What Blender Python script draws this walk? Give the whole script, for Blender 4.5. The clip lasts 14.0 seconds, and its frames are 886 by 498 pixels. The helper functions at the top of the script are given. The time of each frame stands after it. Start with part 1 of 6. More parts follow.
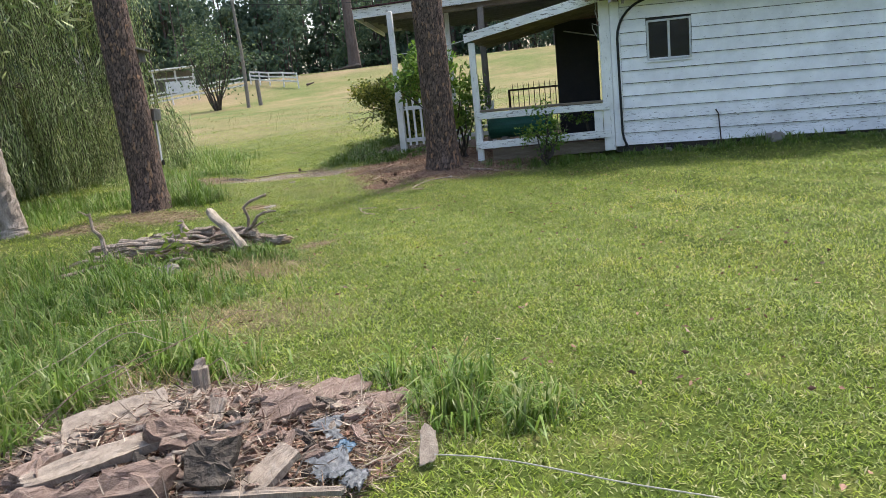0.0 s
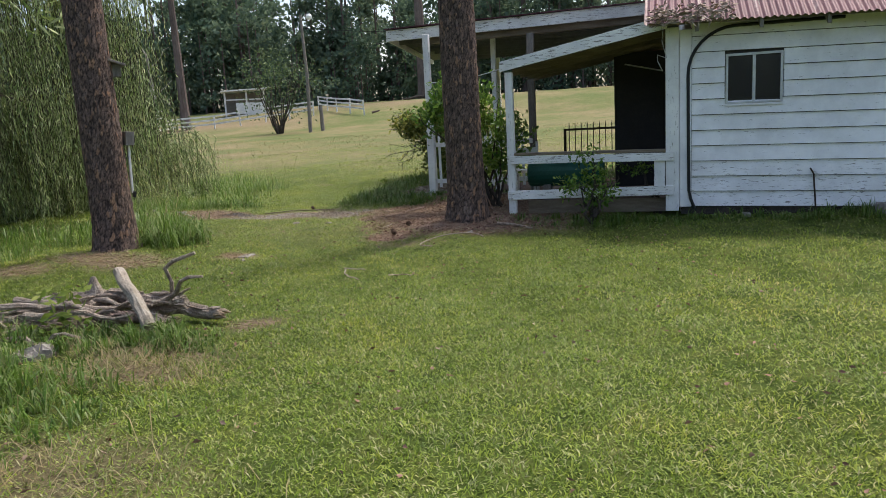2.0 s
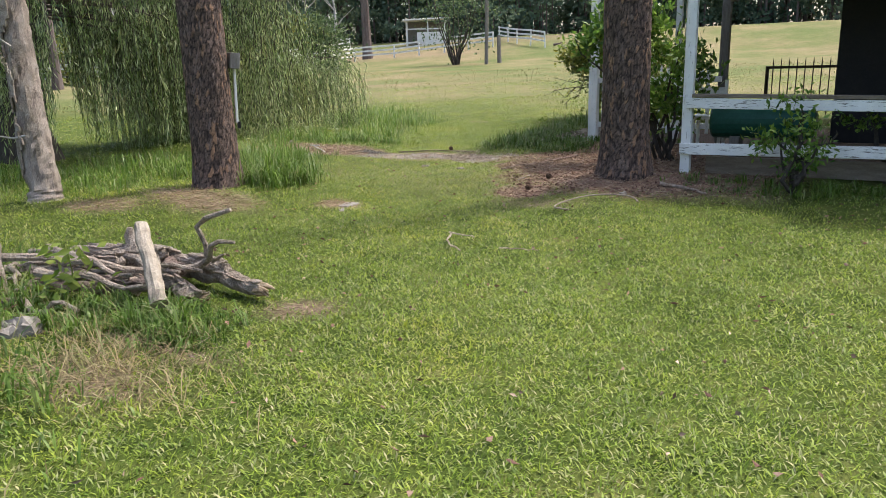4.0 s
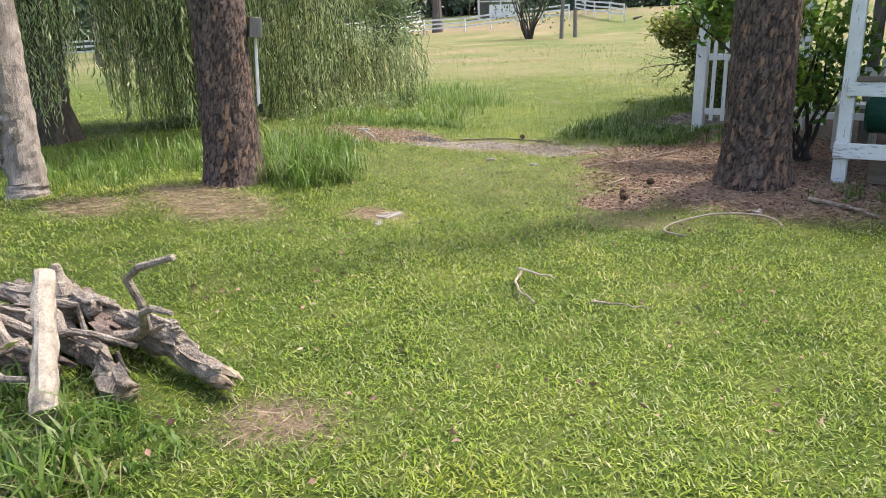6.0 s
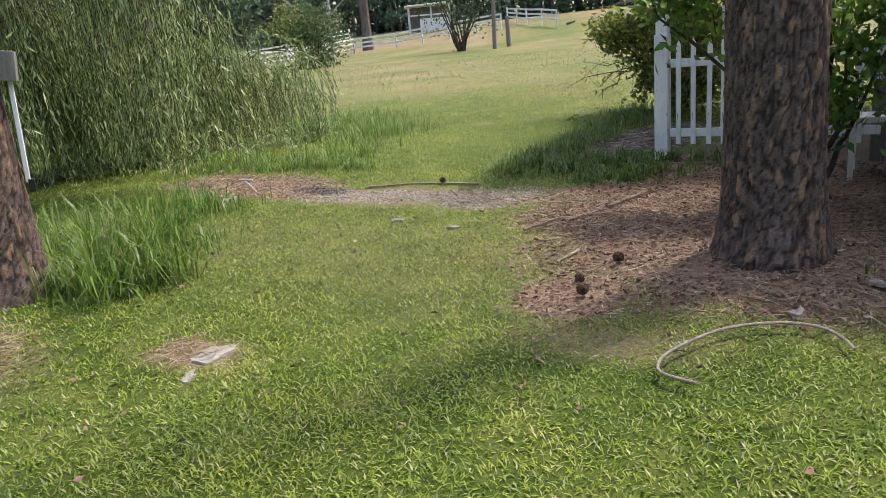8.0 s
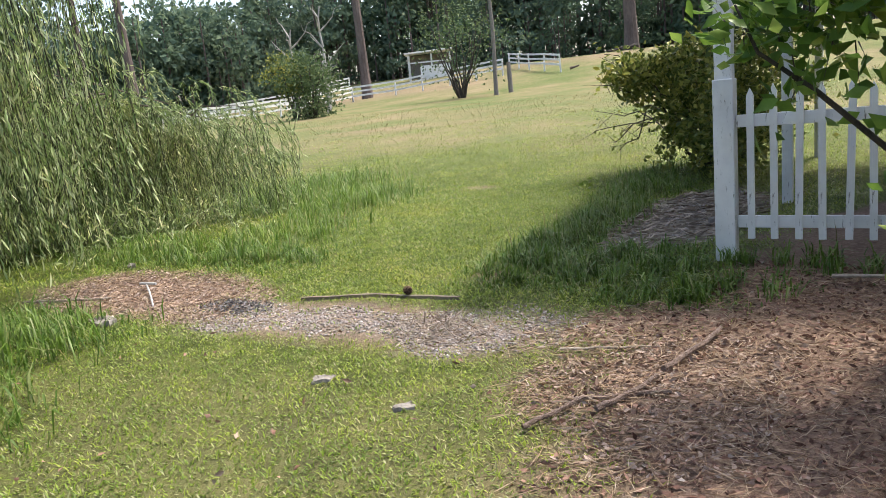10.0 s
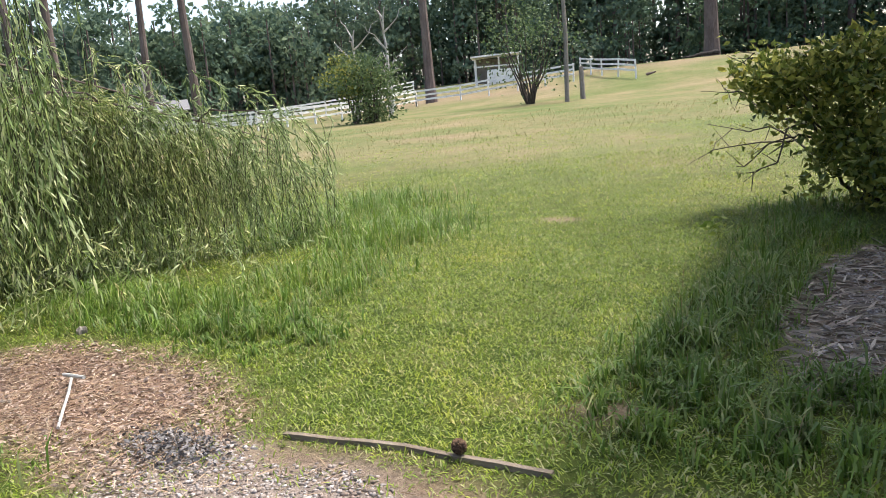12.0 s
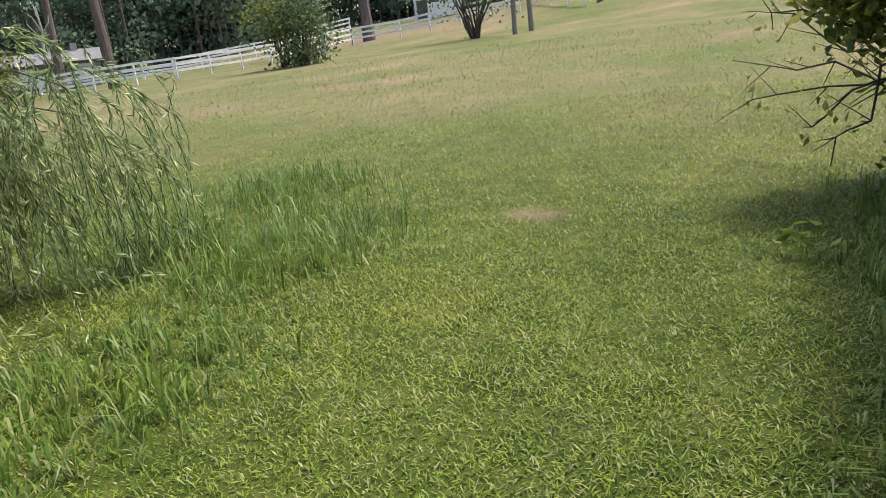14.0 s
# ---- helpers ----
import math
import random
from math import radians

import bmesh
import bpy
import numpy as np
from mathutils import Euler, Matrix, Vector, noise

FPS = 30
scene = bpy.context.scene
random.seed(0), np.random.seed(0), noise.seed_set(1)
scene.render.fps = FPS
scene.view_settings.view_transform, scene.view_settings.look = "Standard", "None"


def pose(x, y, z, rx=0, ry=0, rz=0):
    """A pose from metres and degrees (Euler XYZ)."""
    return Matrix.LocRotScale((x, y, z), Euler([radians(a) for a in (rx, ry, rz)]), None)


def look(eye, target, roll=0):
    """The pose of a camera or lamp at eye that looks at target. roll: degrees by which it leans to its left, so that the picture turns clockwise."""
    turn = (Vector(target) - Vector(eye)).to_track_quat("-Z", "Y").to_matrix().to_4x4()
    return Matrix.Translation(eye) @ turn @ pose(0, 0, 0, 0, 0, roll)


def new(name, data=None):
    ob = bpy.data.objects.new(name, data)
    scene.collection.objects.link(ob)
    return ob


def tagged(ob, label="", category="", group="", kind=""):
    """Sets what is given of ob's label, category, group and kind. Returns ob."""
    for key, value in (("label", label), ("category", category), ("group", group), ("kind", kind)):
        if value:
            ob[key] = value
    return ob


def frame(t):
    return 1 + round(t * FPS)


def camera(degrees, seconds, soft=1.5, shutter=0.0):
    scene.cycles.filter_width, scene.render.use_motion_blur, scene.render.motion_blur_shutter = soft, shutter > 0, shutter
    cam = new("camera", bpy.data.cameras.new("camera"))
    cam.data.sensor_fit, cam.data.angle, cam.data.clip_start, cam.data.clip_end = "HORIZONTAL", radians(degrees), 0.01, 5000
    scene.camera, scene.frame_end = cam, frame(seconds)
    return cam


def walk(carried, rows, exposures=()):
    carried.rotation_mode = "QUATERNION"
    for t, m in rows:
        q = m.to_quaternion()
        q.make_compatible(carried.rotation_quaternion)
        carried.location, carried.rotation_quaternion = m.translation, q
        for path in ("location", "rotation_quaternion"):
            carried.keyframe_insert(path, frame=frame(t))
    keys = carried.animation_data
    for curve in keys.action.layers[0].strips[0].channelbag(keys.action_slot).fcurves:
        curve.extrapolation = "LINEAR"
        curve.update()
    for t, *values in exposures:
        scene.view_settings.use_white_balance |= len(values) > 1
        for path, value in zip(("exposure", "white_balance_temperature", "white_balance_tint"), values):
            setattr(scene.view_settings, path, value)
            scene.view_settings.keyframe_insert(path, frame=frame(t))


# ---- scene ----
cam = camera(61.9, 14.0, soft=0.65)

PATH = [
    (0, (2.754, 0.793, 1.522), (2.364, 2.705, 1.086), -6.0),
    (0.5, (2.832, 1.319, 1.555), (2.486, 3.253, 1.183), -5.8),
    (1, (2.934, 1.775, 1.582), (2.66, 3.737, 1.309), -5.3),
    (1.5, (3.037, 2.418, 1.519), (2.649, 4.358, 1.221), -5.4),
    (2, (2.997, 3.096, 1.501), (2.438, 4.986, 1.161), -3.1),
    (2.5, (3.078, 3.549, 1.461), (2.262, 5.332, 1.066), -2.2),
    (3, (2.994, 4.065, 1.452), (2.067, 5.789, 1.038), -2.7),
    (3.5, (2.938, 4.549, 1.433), (1.994, 6.251, 0.975), -2.1),
    (6, (1.864, 6.597, 1.362), (0.742, 8.16, 0.815), -1.2),
    (6.5, (1.639, 7.121, 1.359), (0.552, 8.707, 0.809), -1.2),
    (7, (1.353, 7.776, 1.284), (0.253, 9.362, 0.755), -1.6),
    (7.5, (1.142, 8.283, 1.337), (0.111, 9.913, 0.805), -4.1),
    (10, (-0.043, 11.088, 1.423), (-1.086, 12.747, 1.022), -5.7),
    (10.5, (-0.317, 11.558, 1.46), (-1.369, 13.214, 1.068), -5.1),
    (11, (-0.576, 12.089, 1.525), (-1.763, 13.652, 1.144), -5.2),
    (11.5, (-1.061, 12.561, 1.487), (-2.236, 14.143, 1.143), -4.7),
    (12, (-1.365, 13.093, 1.444), (-2.544, 14.665, 1.07), -4.7),
    (12.5, (-1.678, 13.628, 1.445), (-2.876, 15.165, 0.994), -4.5),
    (13, (-2.104, 14.306, 1.5), (-3.22, 15.882, 0.979), -4.6),
    (13.5, (-2.559, 14.941, 1.487), (-3.748, 16.463, 0.967), -6.0),
    (14, (-2.918, 15.713, 1.462), (-3.982, 17.317, 0.917), -6.9),
]
EXPOSURES = [(0, 1.38), (0.5, 1.18), (1, 0.81), (1.5, 0.78), (2.3, 1.03), (3, 1.3), (3.6, 1.3), (6, 1.65), (6.5, 1.58), (7.1, 1.45), (7.7, 1.28), (10, 1.48), (10.5, 1.33), (11, 1.23), (11.5, 1.37), (12.6, 1.51), (13.4, 1.35), (14, 1.11)]
walk(cam, [(t, look(eye, target, roll)) for t, eye, target, roll in PATH], EXPOSURES)

# ---- world, sun ----
SUN_WAY = Vector((0.74, 1.32, 3.0)).normalized()
world = bpy.data.worlds.new("world")
scene.world = world
world.use_nodes = True
wt = world.node_tree
sky = wt.nodes.new("ShaderNodeTexSky")
sky.sky_type = "NISHITA"
sky.sun_disc = False
sky.sun_elevation = math.asin(SUN_WAY.z)
sky.sun_rotation = math.atan2(SUN_WAY.x, SUN_WAY.y)
sky.air_density, sky.dust_density, sky.ozone_density = 1.0, 4.4, 1.0
wt.nodes["Background"].inputs["Strength"].default_value = 0.15
wt.links.new(sky.outputs["Color"], wt.nodes["Background"].inputs["Color"])
sun_data = bpy.data.lights.new("sun", "SUN")
sun_data.energy, sun_data.angle, sun_data.color = 1.95, radians(5.5), (1.0, 0.95, 0.86)
sun = new("sun", sun_data)
sun.matrix_world = look(SUN_WAY * 60, (0, 0, 0))
rng = np.random.default_rng(7)


# ---- materials ----
def node(nt, kind, **values):
    n = nt.nodes.new(kind)
    for k, v in values.items():
        n.inputs[k].default_value = v
    return n


def ramp(nt, source, stops):
    r = nt.nodes.new("ShaderNodeValToRGB")
    nt.links.new(source, r.inputs["Fac"])
    e = r.color_ramp.elements
    while len(e) < len(stops):
        e.new(0.5)
    for el, (p, c) in zip(e, stops):
        el.position, el.color = p, (*c, 1)
    return r.outputs["Color"]


def mixed(nt, fac, a, b, how="MIX"):
    m = nt.nodes.new("ShaderNodeMix")
    m.data_type, m.blend_type = "RGBA", how
    for s, v in ((0, fac), (6, a), (7, b)):
        if isinstance(v, bpy.types.NodeSocket):
            nt.links.new(v, m.inputs[s])
        else:
            m.inputs[s].default_value = v if s == 0 else (*v, 1)
    return m.outputs[2]


def noise_of(nt, scale, detail=4, rough=0.6, stretch=None, coords="Object"):
    tc = nt.nodes.new("ShaderNodeTexCoord")
    out = tc.outputs[coords]
    if stretch:
        mp = nt.nodes.new("ShaderNodeMapping")
        mp.inputs["Scale"].default_value = stretch
        nt.links.new(out, mp.inputs["Vector"])
        out = mp.outputs["Vector"]
    n = node(nt, "ShaderNodeTexNoise", Scale=scale, Detail=detail, Roughness=rough)
    nt.links.new(out, n.inputs["Vector"])
    return n.outputs["Fac"]


def start(name, rough=0.7, metal=0.0, spec=0.4):
    m = bpy.data.materials.new(name)
    m.use_nodes = True
    nt = m.node_tree
    p = nt.nodes["Principled BSDF"]
    p.inputs["Roughness"].default_value = rough
    p.inputs["Metallic"].default_value = metal
    p.inputs["Specular IOR Level"].default_value = spec
    return m, nt, p


def bumped(nt, p, height, strength=0.4, distance=0.01):
    b = node(nt, "ShaderNodeBump", Strength=strength, Distance=distance)
    nt.links.new(height, b.inputs["Height"])
    nt.links.new(b.outputs["Normal"], p.inputs["Normal"])


def surface(name, dark, mid, light, scale=3.0, fine=40.0, rough=0.8, metal=0.0, bump=0.4, depth=0.01, stretch=None, spec=0.3):
    """A weathered surface: large stains, fine grain and relief."""
    m, nt, p = start(name, rough, metal, spec)
    a = noise_of(nt, scale, 5, 0.65, stretch)
    b = noise_of(nt, fine, 3, 0.7, stretch)
    col = ramp(nt, a, [(0.3, dark), (0.5, mid), (0.72, light)])
    col = mixed(nt, 0.45, col, ramp(nt, b, [(0.3, dark), (0.55, mid), (0.8, light)]))
    nt.links.new(col, p.inputs["Base Color"])
    bumped(nt, p, b, bump, depth)
    return m


def paint(name, wear=0.62, base=(0.84, 0.83, 0.81), under=(0.2, 0.18, 0.16), stretch=(1, 1, 6)):
    """White house paint, chalky, peeling off grey wood where wear is low."""
    m, nt, p = start(name, 0.55, 0, 0.3)
    big = noise_of(nt, 1.6, 5, 0.7)
    grain = noise_of(nt, 9, 6, 0.75, stretch)
    dirt = ramp(nt, big, [(0.25, tuple(c * 0.72 for c in base)), (0.6, base), (0.8, tuple(min(1, c * 1.08) for c in base))])
    peel = ramp(nt, grain, [(wear, (0, 0, 0)), (wear + 0.05, (1, 1, 1))])
    nt.links.new(mixed(nt, peel, dirt, under), p.inputs["Base Color"])
    bumped(nt, p, peel, 0.5, 0.004)
    return m


def leafy(name, tones, through_light=0.35, rough=0.5, patch=0.35, gloss=0.25):
    """Leaves and blades: each island its own tone; light passes through."""
    m, nt, p = start(name, rough, 0, gloss)
    geo = nt.nodes.new("ShaderNodeNewGeometry")
    n = len(tones)
    col = ramp(nt, geo.outputs["Random Per Island"], [(i / max(1, n - 1), c) for i, c in enumerate(tones)])
    big = noise_of(nt, patch, 3, 0.6)
    col = mixed(nt, 0.55, col, ramp(nt, big, [(0.32, (0.66, 0.74, 0.55)), (0.52, (1, 1, 1)), (0.7, (1.5, 1.24, 1.0))]), "MULTIPLY")
    small = noise_of(nt, patch * 9, 4, 0.65)
    col = mixed(nt, 0.6, col, ramp(nt, small, [(0.33, (0.58, 0.66, 0.6)), (0.5, (1, 1, 1)), (0.68, (1.4, 1.22, 1.15))]), "MULTIPLY")
    nt.links.new(col, p.inputs["Base Color"])
    tr = nt.nodes.new("ShaderNodeBsdfTranslucent")
    nt.links.new(col, tr.inputs["Color"])
    mx = nt.nodes.new("ShaderNodeMixShader")
    mx.inputs[0].default_value = through_light
    nt.links.new(p.outputs[0], mx.inputs[1])
    nt.links.new(tr.outputs[0], mx.inputs[2])
    nt.links.new(mx.outputs[0], nt.nodes["Material Output"].inputs["Surface"])
    return m


def island(name, tones, rough=0.85, fine=60, bump=0.4):
    m, nt, p = start(name, rough, 0, 0.25)
    geo = nt.nodes.new("ShaderNodeNewGeometry")
    n = len(tones)
    col = ramp(nt, geo.outputs["Random Per Island"], [(i / (n - 1), c) for i, c in enumerate(tones)])
    f = noise_of(nt, fine, 3, 0.7)
    col = mixed(nt, 0.6, col, ramp(nt, f, [(0.3, (0.6, 0.6, 0.6)), (0.7, (1.25, 1.25, 1.25))]), "MULTIPLY")
    nt.links.new(col, p.inputs["Base Color"])
    bumped(nt, p, f, bump, 0.004)
    return m


WHITE = paint("white_paint", 0.63, base=(0.87, 0.86, 0.86))
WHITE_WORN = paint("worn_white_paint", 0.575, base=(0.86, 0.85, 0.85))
WHITE_POST = paint("post_paint", 0.6, stretch=(6, 6, 0.8))
BEAM_PAINT = paint("beam_paint", 0.56, stretch=(0.8, 6, 6))
FENCE_PAINT = paint("fence_paint", 0.62, base=(0.75, 0.75, 0.73))
GREY_WOOD = surface("grey_wood", (0.09, 0.08, 0.07), (0.2, 0.18, 0.16), (0.32, 0.29, 0.26), 4, 60, 0.85, stretch=(6, 6, 1))
GREY_PLANK = surface("grey_plank", (0.09, 0.07, 0.05), (0.2, 0.16, 0.12), (0.32, 0.27, 0.21), 3, 50, 0.85, stretch=(1, 6, 6))
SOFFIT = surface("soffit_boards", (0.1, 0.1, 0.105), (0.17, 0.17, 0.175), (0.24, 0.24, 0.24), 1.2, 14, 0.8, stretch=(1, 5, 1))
BLACK_PANEL = surface("black_panel", (0.012, 0.011, 0.012), (0.02, 0.018, 0.019), (0.04, 0.035, 0.034), 2, 30, 0.6)
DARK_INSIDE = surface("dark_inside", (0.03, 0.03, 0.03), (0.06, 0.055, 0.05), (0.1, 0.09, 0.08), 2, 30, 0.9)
BLACK_PLASTIC = surface("black_plastic", (0.01, 0.01, 0.011), (0.016, 0.016, 0.018), (0.03, 0.03, 0.03), 6, 60, 0.4)
ALU = surface("window_metal", (0.42, 0.42, 0.42), (0.55, 0.55, 0.55), (0.66, 0.66, 0.66), 8, 80, 0.45, 0.3)
RUSTY_IRON = surface("rusty_iron", (0.02, 0.016, 0.014), (0.05, 0.035, 0.026), (0.1, 0.06, 0.04), 9, 60, 0.7, 0.3)
GREEN_STEEL = surface("green_steel", (0.012, 0.06, 0.042), (0.02, 0.1, 0.068), (0.035, 0.14, 0.1), 2.5, 25, 0.45)
CONCRETE = surface("concrete", (0.17, 0.16, 0.145), (0.3, 0.29, 0.27), (0.42, 0.4, 0.38), 7, 70, 0.9)
STONE = surface("pale_stone", (0.15, 0.13, 0.11), (0.25, 0.225, 0.2), (0.37, 0.34, 0.31), 9, 70, 0.9)
CRUMPLED = surface("crumpled_plastic", (0.1, 0.11, 0.125), (0.2, 0.215, 0.235), (0.38, 0.4, 0.42), 14, 50, 0.4, bump=0.5, depth=0.01, spec=0.35)
WHITE_PLASTIC = surface("white_plastic", (0.22, 0.22, 0.21), (0.42, 0.42, 0.41), (0.6, 0.6, 0.58), 22, 90, 0.4)
BLUE_PLASTIC = surface("blue_plastic", (0.08, 0.15, 0.22), (0.16, 0.26, 0.36), (0.34, 0.42, 0.5), 14, 90, 0.35)
ROPE = surface("nylon_rope", (0.2, 0.2, 0.17), (0.34, 0.33, 0.29), (0.48, 0.47, 0.43), 30, 200, 0.7)
ROTTEN = surface("rotten_wood", (0.07, 0.045, 0.036), (0.27, 0.195, 0.16), (0.46, 0.37, 0.315), 9, 75, 0.95, bump=0.9, depth=0.02, stretch=(1, 4, 4))
PALE_WOOD = surface("pale_wood", (0.14, 0.11, 0.085), (0.29, 0.24, 0.195), (0.44, 0.38, 0.32), 7, 60, 0.9, bump=0.7, stretch=(4, 4, 1))
BARE_STICK = surface("bare_stick", (0.13, 0.1, 0.075), (0.33, 0.28, 0.22), (0.5, 0.44, 0.36), 12, 70, 0.85, bump=0.6)
LICHEN_BARK = surface("lichen_bark", (0.07, 0.05, 0.038), (0.37, 0.3, 0.24), (0.58, 0.52, 0.44), 15, 70, 0.95, bump=1.0, depth=0.03)
DARK_BARK = surface("dark_bark", (0.02, 0.016, 0.013), (0.06, 0.05, 0.042), (0.14, 0.12, 0.1), 7, 40, 0.95, bump=1.0, depth=0.02, stretch=(1, 1, 0.4))
FAR_BARK = surface("far_bark", (0.06, 0.045, 0.04), (0.13, 0.1, 0.09), (0.22, 0.18, 0.16), 1.2, 9, 0.95, stretch=(1, 1, 0.3))
DEAD_WOOD = surface("dead_wood", (0.2, 0.19, 0.17), (0.36, 0.34, 0.31), (0.5, 0.48, 0.45), 2, 20, 0.9)
HEARTWOOD = surface("heartwood", (0.16, 0.1, 0.06), (0.34, 0.26, 0.17), (0.52, 0.44, 0.34), 14, 90, 0.9)
CONE_SCALE = island("cone_scales", [(0.035, 0.022, 0.015), (0.09, 0.055, 0.035), (0.16, 0.1, 0.065)])
CHIP = island("bark_chips", [(0.07, 0.036, 0.026), (0.2, 0.11, 0.08), (0.32, 0.195, 0.145), (0.13, 0.07, 0.052), (0.42, 0.32, 0.25)])
PALE_CHIP = island("faded_chips", [(0.16, 0.105, 0.08), (0.33, 0.235, 0.185), (0.44, 0.345, 0.28), (0.23, 0.16, 0.125), (0.5, 0.42, 0.36)])
ASH = island("grey_ash", [(0.13, 0.125, 0.125), (0.23, 0.22, 0.22), (0.08, 0.075, 0.075), (0.3, 0.285, 0.28)])
SNAG_WOOD = surface("snag_wood", (0.06, 0.045, 0.038), (0.38, 0.31, 0.26), (0.58, 0.51, 0.44), 4.5, 55, 0.95, bump=1.0, depth=0.02, stretch=(2.2, 2.2, 0.7))
STRAW = island("pine_straw", [(0.29, 0.19, 0.115), (0.4, 0.3, 0.2), (0.21, 0.13, 0.08), (0.48, 0.39, 0.28)])
GRAVEL = island("gravel_stones", [(0.17, 0.145, 0.13), (0.36, 0.32, 0.3), (0.27, 0.23, 0.2), (0.5, 0.46, 0.44), (0.14, 0.115, 0.1), (0.3, 0.23, 0.19)])
LITTER = island("leaf_litter", [(0.12, 0.09, 0.065), (0.3, 0.24, 0.18), (0.46, 0.39, 0.31), (0.2, 0.13, 0.09)])
BLADE = leafy("lawn_blades", [(0.075, 0.125, 0.014), (0.17, 0.245, 0.026), (0.235, 0.315, 0.037), (0.09, 0.15, 0.017), (0.275, 0.33, 0.055), (0.19, 0.265, 0.028), (0.38, 0.365, 0.2), (0.112, 0.17, 0.021)], 0.3, 0.42, 0.35, 0.22)
TALL_BLADE = leafy("tall_blades", [(0.062, 0.128, 0.019), (0.11, 0.19, 0.031), (0.16, 0.245, 0.047), (0.08, 0.15, 0.024), (0.28, 0.31, 0.14)], 0.38, 0.4)
FIELD_BLADE = leafy("field_blades", [(0.14, 0.165, 0.055), (0.19, 0.2, 0.075), (0.24, 0.215, 0.1), (0.28, 0.24, 0.13), (0.16, 0.19, 0.06)], 0.35, 0.5)
DRY_BLADE = leafy("dry_blades", [(0.24, 0.19, 0.1), (0.36, 0.3, 0.17), (0.15, 0.11, 0.06), (0.22, 0.22, 0.08)], 0.3, 0.7)
WILLOW_LEAF = leafy("willow_leaves", [(0.075, 0.125, 0.035), (0.21, 0.295, 0.1), (0.34, 0.42, 0.175), (0.52, 0.57, 0.34), (0.15, 0.21, 0.07)], 0.38, 0.38, 0.8, 0.3)
SHRUB_LEAF = leafy("shrub_leaves", [(0.05, 0.11, 0.02), (0.11, 0.21, 0.035), (0.18, 0.3, 0.055), (0.27, 0.36, 0.09)], 0.4, 0.35, 1.5)
DULL_LEAF = leafy("dull_leaves", [(0.05, 0.085, 0.035), (0.085, 0.13, 0.055), (0.12, 0.17, 0.08), (0.16, 0.21, 0.1)], 0.35, 0.5, 0.8, 0.12)
FENCE_SHRUB_LEAF = leafy("yellow_green_leaves", [(0.05, 0.08, 0.02), (0.14, 0.18, 0.04), (0.36, 0.36, 0.1), (0.09, 0.13, 0.028)], 0.4, 0.4, 1.5)
# lifted bluish greens: distance haze is put into the leaf colour
FAR_LEAF = leafy("hazed_woodland_leaves", [(0.085, 0.135, 0.105), (0.12, 0.175, 0.125), (0.148, 0.205, 0.13), (0.102, 0.152, 0.12), (0.17, 0.22, 0.135)], 0.35, 0.8, 0.05, 0.05)
NEEDLE = leafy("pine_needles", [(0.05, 0.085, 0.035), (0.075, 0.12, 0.045), (0.1, 0.15, 0.06)], 0.3, 0.5)
WEED_LEAF = leafy("weed_leaves", [(0.12, 0.19, 0.03), (0.2, 0.26, 0.05), (0.26, 0.3, 0.07)], 0.4, 0.5)


def glass():
    m, nt, p = start("window_glass", 0.06, 0, 0.5)
    p.inputs["Base Color"].default_value = (0.02, 0.022, 0.026, 1)
    p.inputs["Transmission Weight"].default_value = 0.25
    d = noise_of(nt, 7, 4, 0.6)
    nt.links.new(ramp(nt, d, [(0.3, (0.05,) * 3), (0.8, (0.22,) * 3)]), p.inputs["Roughness"])
    return m


GLASS = glass()


def lamp_glass():
    m, nt, p = start("lamp_glass", 0.25)
    p.inputs["Base Color"].default_value = (0.75, 0.77, 0.78, 1)
    return m


LAMP_GLASS = lamp_glass()


def tin_roof():
    """Dull red corrugated sheet: rust along the slope, bare pale metal where the sheets lap."""
    m, nt, p = start("red_tin", 0.6, 0.1, 0.3)
    a = noise_of(nt, 1.1, 5, 0.7)
    s = noise_of(nt, 1.0, 6, 0.75, (9, 0.35, 0.35))
    f = noise_of(nt, 45, 3, 0.7)
    col = ramp(nt, a, [(0.28, (0.05, 0.014, 0.022)), (0.5, (0.085, 0.023, 0.036)), (0.75, (0.12, 0.042, 0.058))])
    col = mixed(nt, ramp(nt, s, [(0.56, (0, 0, 0)), (0.72, (0.6, 0.6, 0.6))]), col, (0.17, 0.095, 0.095))
    col = mixed(nt, ramp(nt, f, [(0.6, (0, 0, 0)), (0.8, (0.5, 0.5, 0.5))]), col, (0.1, 0.045, 0.032))
    sp = nt.nodes.new("ShaderNodeSeparateXYZ")
    nt.links.new(nt.nodes.new("ShaderNodeTexCoord").outputs["Object"], sp.inputs[0])
    value = sp.outputs["X"]
    for how, k in (("SUBTRACT", 2.84), ("DIVIDE", 0.66), ("FRACT", 0.0)):
        q = nt.nodes.new("ShaderNodeMath")
        q.operation = how
        nt.links.new(value, q.inputs[0])
        q.inputs[1].default_value = k
        value = q.outputs[0]
    lap = ramp(nt, value, [(0.0, (0.75, 0.75, 0.75)), (0.05, (0.7, 0.7, 0.7)), (0.075, (0, 0, 0))])
    worn = ramp(nt, noise_of(nt, 1.7, 4, 0.7, (1.2, 1, 1)), [(0.38, (0, 0, 0)), (0.56, (1, 1, 1))])
    col = mixed(nt, mixed(nt, 1.0, lap, worn, "MULTIPLY"), col, (0.34, 0.27, 0.26))
    nt.links.new(col, p.inputs["Base Color"])
    bumped(nt, p, f, 0.2, 0.004)
    return m


RED_TIN = tin_roof()


